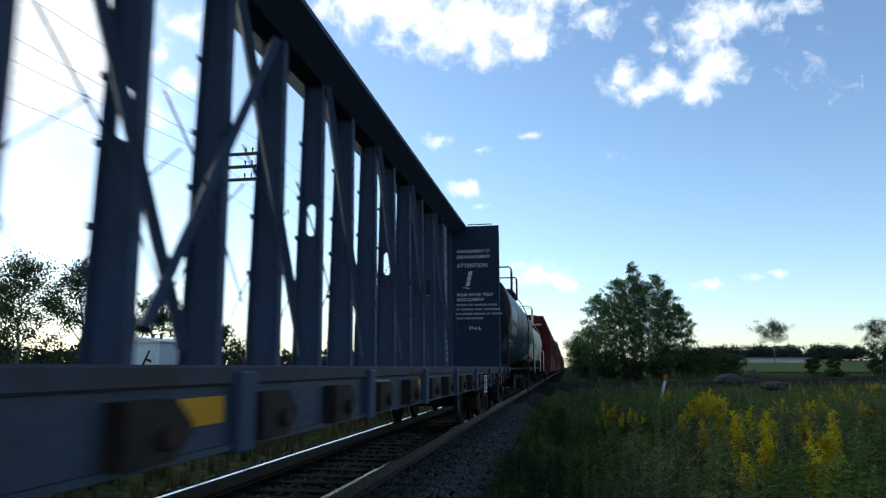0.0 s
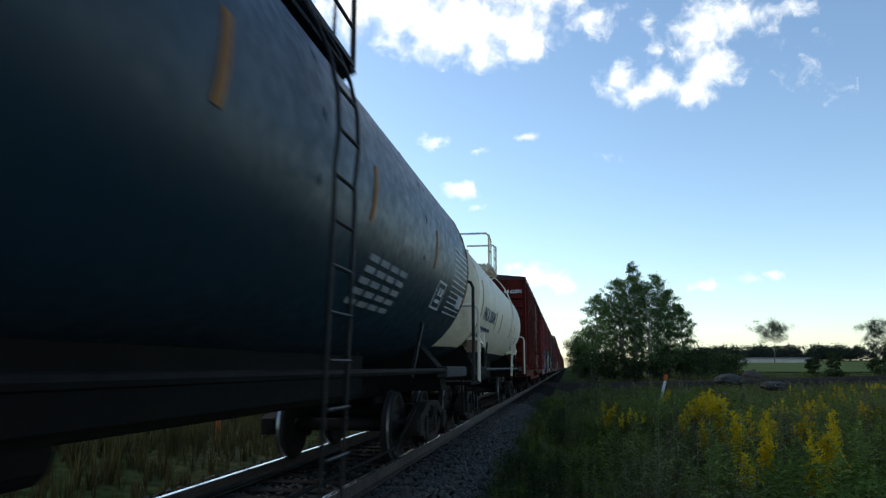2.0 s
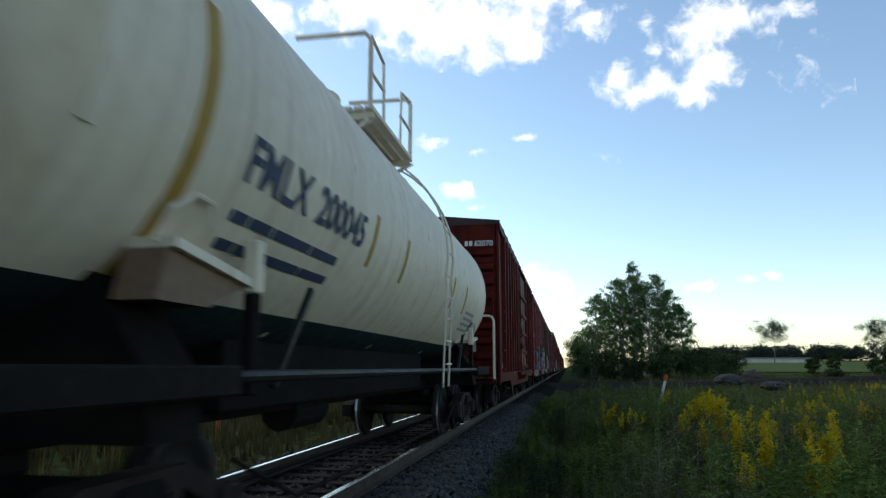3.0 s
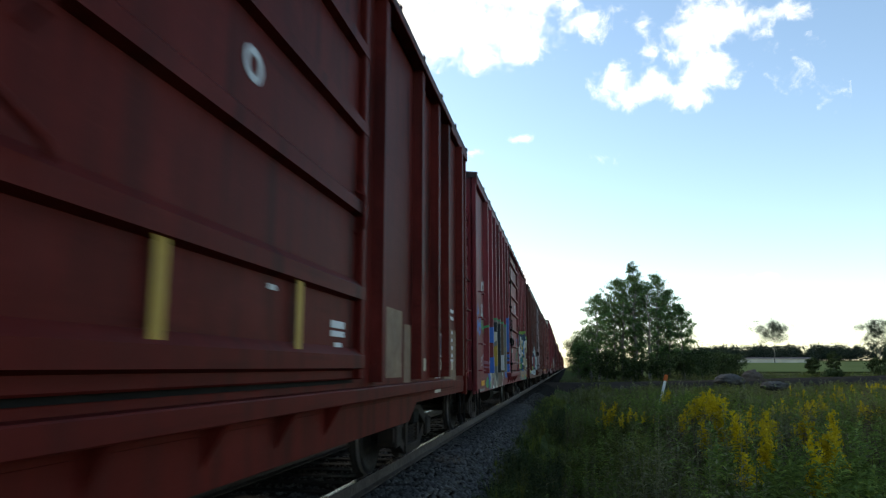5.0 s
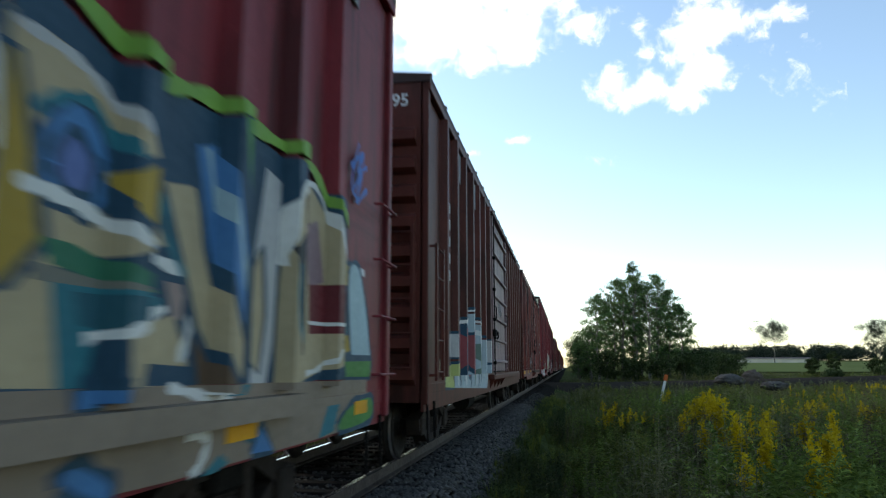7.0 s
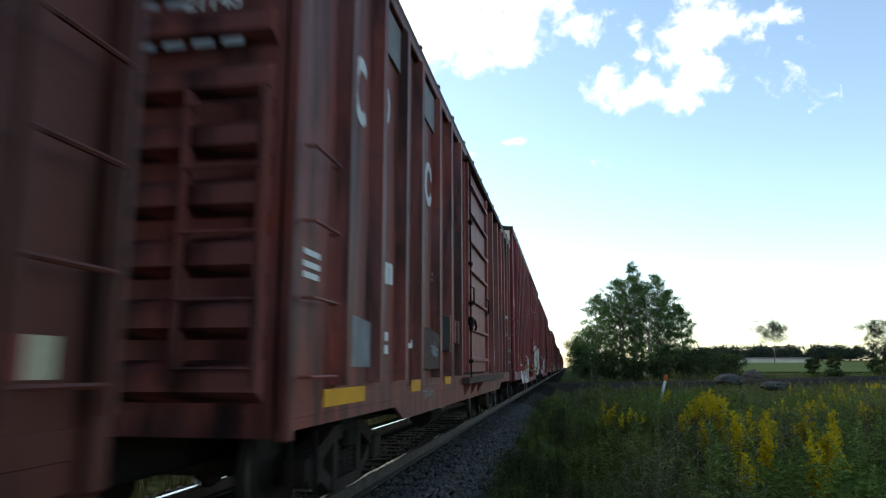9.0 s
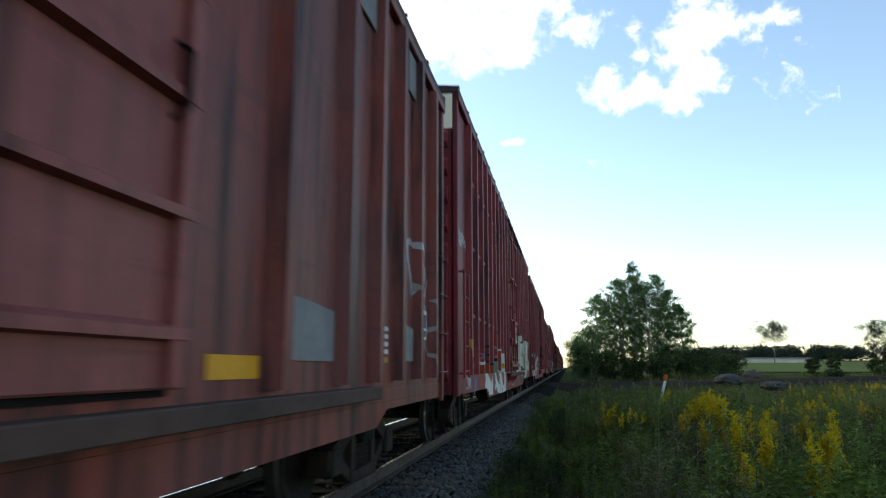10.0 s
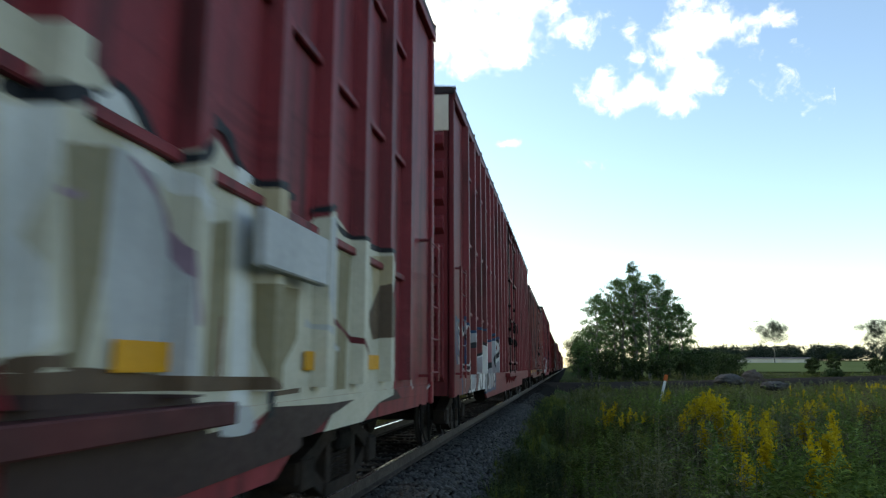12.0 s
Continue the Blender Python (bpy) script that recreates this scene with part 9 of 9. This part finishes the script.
def cloud(lobes, label):
    """One cloud of soft lobes on the far sky: (azimuth, elevation, half width, half height) in degrees."""
    me = bpy.data.meshes.new("cloud")
    vs, fs, thick = [], [], []
    n = 14
    for k, lobe in enumerate(lobes):
        az, el, w, h = lobe[:4]
        most = lobe[4] if len(lobe) > 4 else 1.0
        o = len(vs)
        rad = 3000 + 25 * k
        for j in range(n + 1):
            for i in range(n + 1):
                u, q = 2 * i / n - 1, 2 * j / n - 1
                e = radians(el + h * q)
                a = radians(az + w * u / max(0.3, math.cos(e)))
                vs.append((rad * math.sin(a) * math.cos(e), rad * math.cos(a) * math.cos(e), rad * math.sin(e)))
                thick.append(most * max(0.0, 1.0 - math.hypot(u, q)))
        for j in range(n):
            for i in range(n):
                fs.append((o + j * (n + 1) + i, o + j * (n + 1) + i + 1, o + (j + 1) * (n + 1) + i + 1, o + (j + 1) * (n + 1) + i))
    me.from_pydata(vs, [], fs)
    me.attributes.new("thickness", "FLOAT", "POINT").data.foreach_set("value", thick)
    me.materials.append(M_cloud)
    ob = tagged(new("cloud", me), label, "cloud", "drifting clouds")
    ob.visible_shadow = False
    CLOUDS.append(ob)


cloud([(-17.5, 29.5, 6.0, 4.6), (-14.0, 28.6, 4.6, 3.0), (-11.0, 28.0, 5.4, 4.2), (-7.0, 27.6, 5.4, 3.9), (-3.6, 26.9, 4.6, 3.2), (-1.8, 25.6, 2.4, 1.7, 0.8), (-9.6, 26.0, 3.2, 1.9, 0.8), (-6.4, 25.0, 2.8, 1.5, 0.7), (-1.5, 29.2, 4.0, 2.6, 0.8), (3.6, 27.2, 3.0, 2.3, 0.62), (1.6, 28.8, 3.0, 1.8, 0.6)], "large bright white cloud mass")
cloud([(5.2, 22.4, 2.1, 1.9, 0.95), (6.6, 21.3, 2.5, 1.6, 0.9), (8.6, 22.0, 2.6, 1.7, 0.85), (10.8, 21.0, 2.6, 1.5, 0.85), (12.9, 22.5, 2.9, 1.9, 1.0), (11.6, 24.8, 2.5, 2.7, 1.0), (13.4, 26.3, 3.2, 2.6, 1.0), (16.4, 25.8, 2.9, 1.7, 0.72), (18.9, 25.6, 2.2, 1.2, 0.55), (7.9, 26.5, 1.1, 1.3, 0.5), (8.2, 24.3, 1.3, 1.2, 0.5)], "bright white cumulus cloud with ragged edge")
cloud([(-2.64, 18.63, 1.5, 0.55, 0.7)], "small wispy cloud tuft")
cloud([(-6.71, 17.62, 1.4, 0.5, 0.62)], "small wispy cloud tuft")
cloud([(-7.93, 14.44, 1.9, 1.1, 0.95), (-6.76, 13.06, 1.2, 0.5, 0.72)], "small faint cloud puff")
cloud([(-2.6, 7.4, 2.6, 1.5, 0.9), (0.2, 6.8, 2.4, 1.1, 0.75)], "low white cloud bank near the horizon")
cloud([(11.2, 6.3, 2.2, 0.6, 0.42), (14.5, 6.6, 1.6, 0.5, 0.4)], "thin low cloud streak")
cloud([(15.79, 6.92, 1.8, 0.5, 0.4)], "thin low cloud streak")
cloud([(-42.18, 22.60, 9.66, 6.58), (-38.69, 20.99, 8.34, 5.71), (-39.79, 24.66, 7.90, 5.71)], "brilliant white cloud bank by the sun")
cloud([(-31.32, 25.84, 2.63, 1.76, 0.85), (-30.80, 21.41, 2.41, 1.58, 0.85)], "small wispy cloud tuft")
cloud([(-33.37, 18.99, 2.19, 1.32, 0.75), (-33.68, 23.25, 1.76, 1.49, 0.70)], "small wispy cloud tuft")
cloud([(18.66, 21.44, 2.63, 2.63, 0.1), (20.16, 19.18, 2.19, 1.76, 0.1)], "faint thin wisp of cloud")
cloud([(-10.31, 18.32, 1.98, 0.97, 0.60)], "faint thin wisp of cloud")
cloud([(-24.63, 27.12, 3.51, 3.07, 0.80)], "high white cloud bank")
cloud([(4.49, 16.82, 1.76, 0.88, 0.3)], "faint thin wisp of cloud")


# ---------------------------------------------------------------- sleepers, last
tie_bm = bmesh.new()
bx(tie_bm, -1.28, 1.28, -0.11, 0.11, -0.35, -0.168, 0.012)
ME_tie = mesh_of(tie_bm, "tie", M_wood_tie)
for k in range(150):
    place("tie", ME_tie, track, Matrix.Translation((TRACK_X + 0.03 * math.sin(k * 7.1), 3.0 + 0.55 * k, 0.004 * math.sin(k * 3.3))) @ Matrix.Rotation(0.012 * math.sin(k * 5.7), 4, "Z"))


# ---------------------------------------------------------------- what moves
def motions():
    for car, y in CARS:
        walk(car, [(0.0, pose(TRACK_X, y, 0)), (DURATION, pose(TRACK_X, y - SPEED * DURATION, 0))])
    turn = math.degrees(SPEED / FPS / WHEEL_R)
    steps = int(DURATION * FPS)
    for wheel, dy in ROLLING:
        walk(wheel, [(k / FPS, pose(0, dy, WHEEL_R, turn * k)) for k in range(steps + 1)])
    drift = Matrix.Rotation(radians(1.75), 4, "Z") @ Matrix.Rotation(radians(-0.55), 4, "X")
    for c in CLOUDS:
        walk(c, [(0.0, Matrix.Translation(EYE)), (DURATION, Matrix.Translation(EYE) @ drift)])


motions()
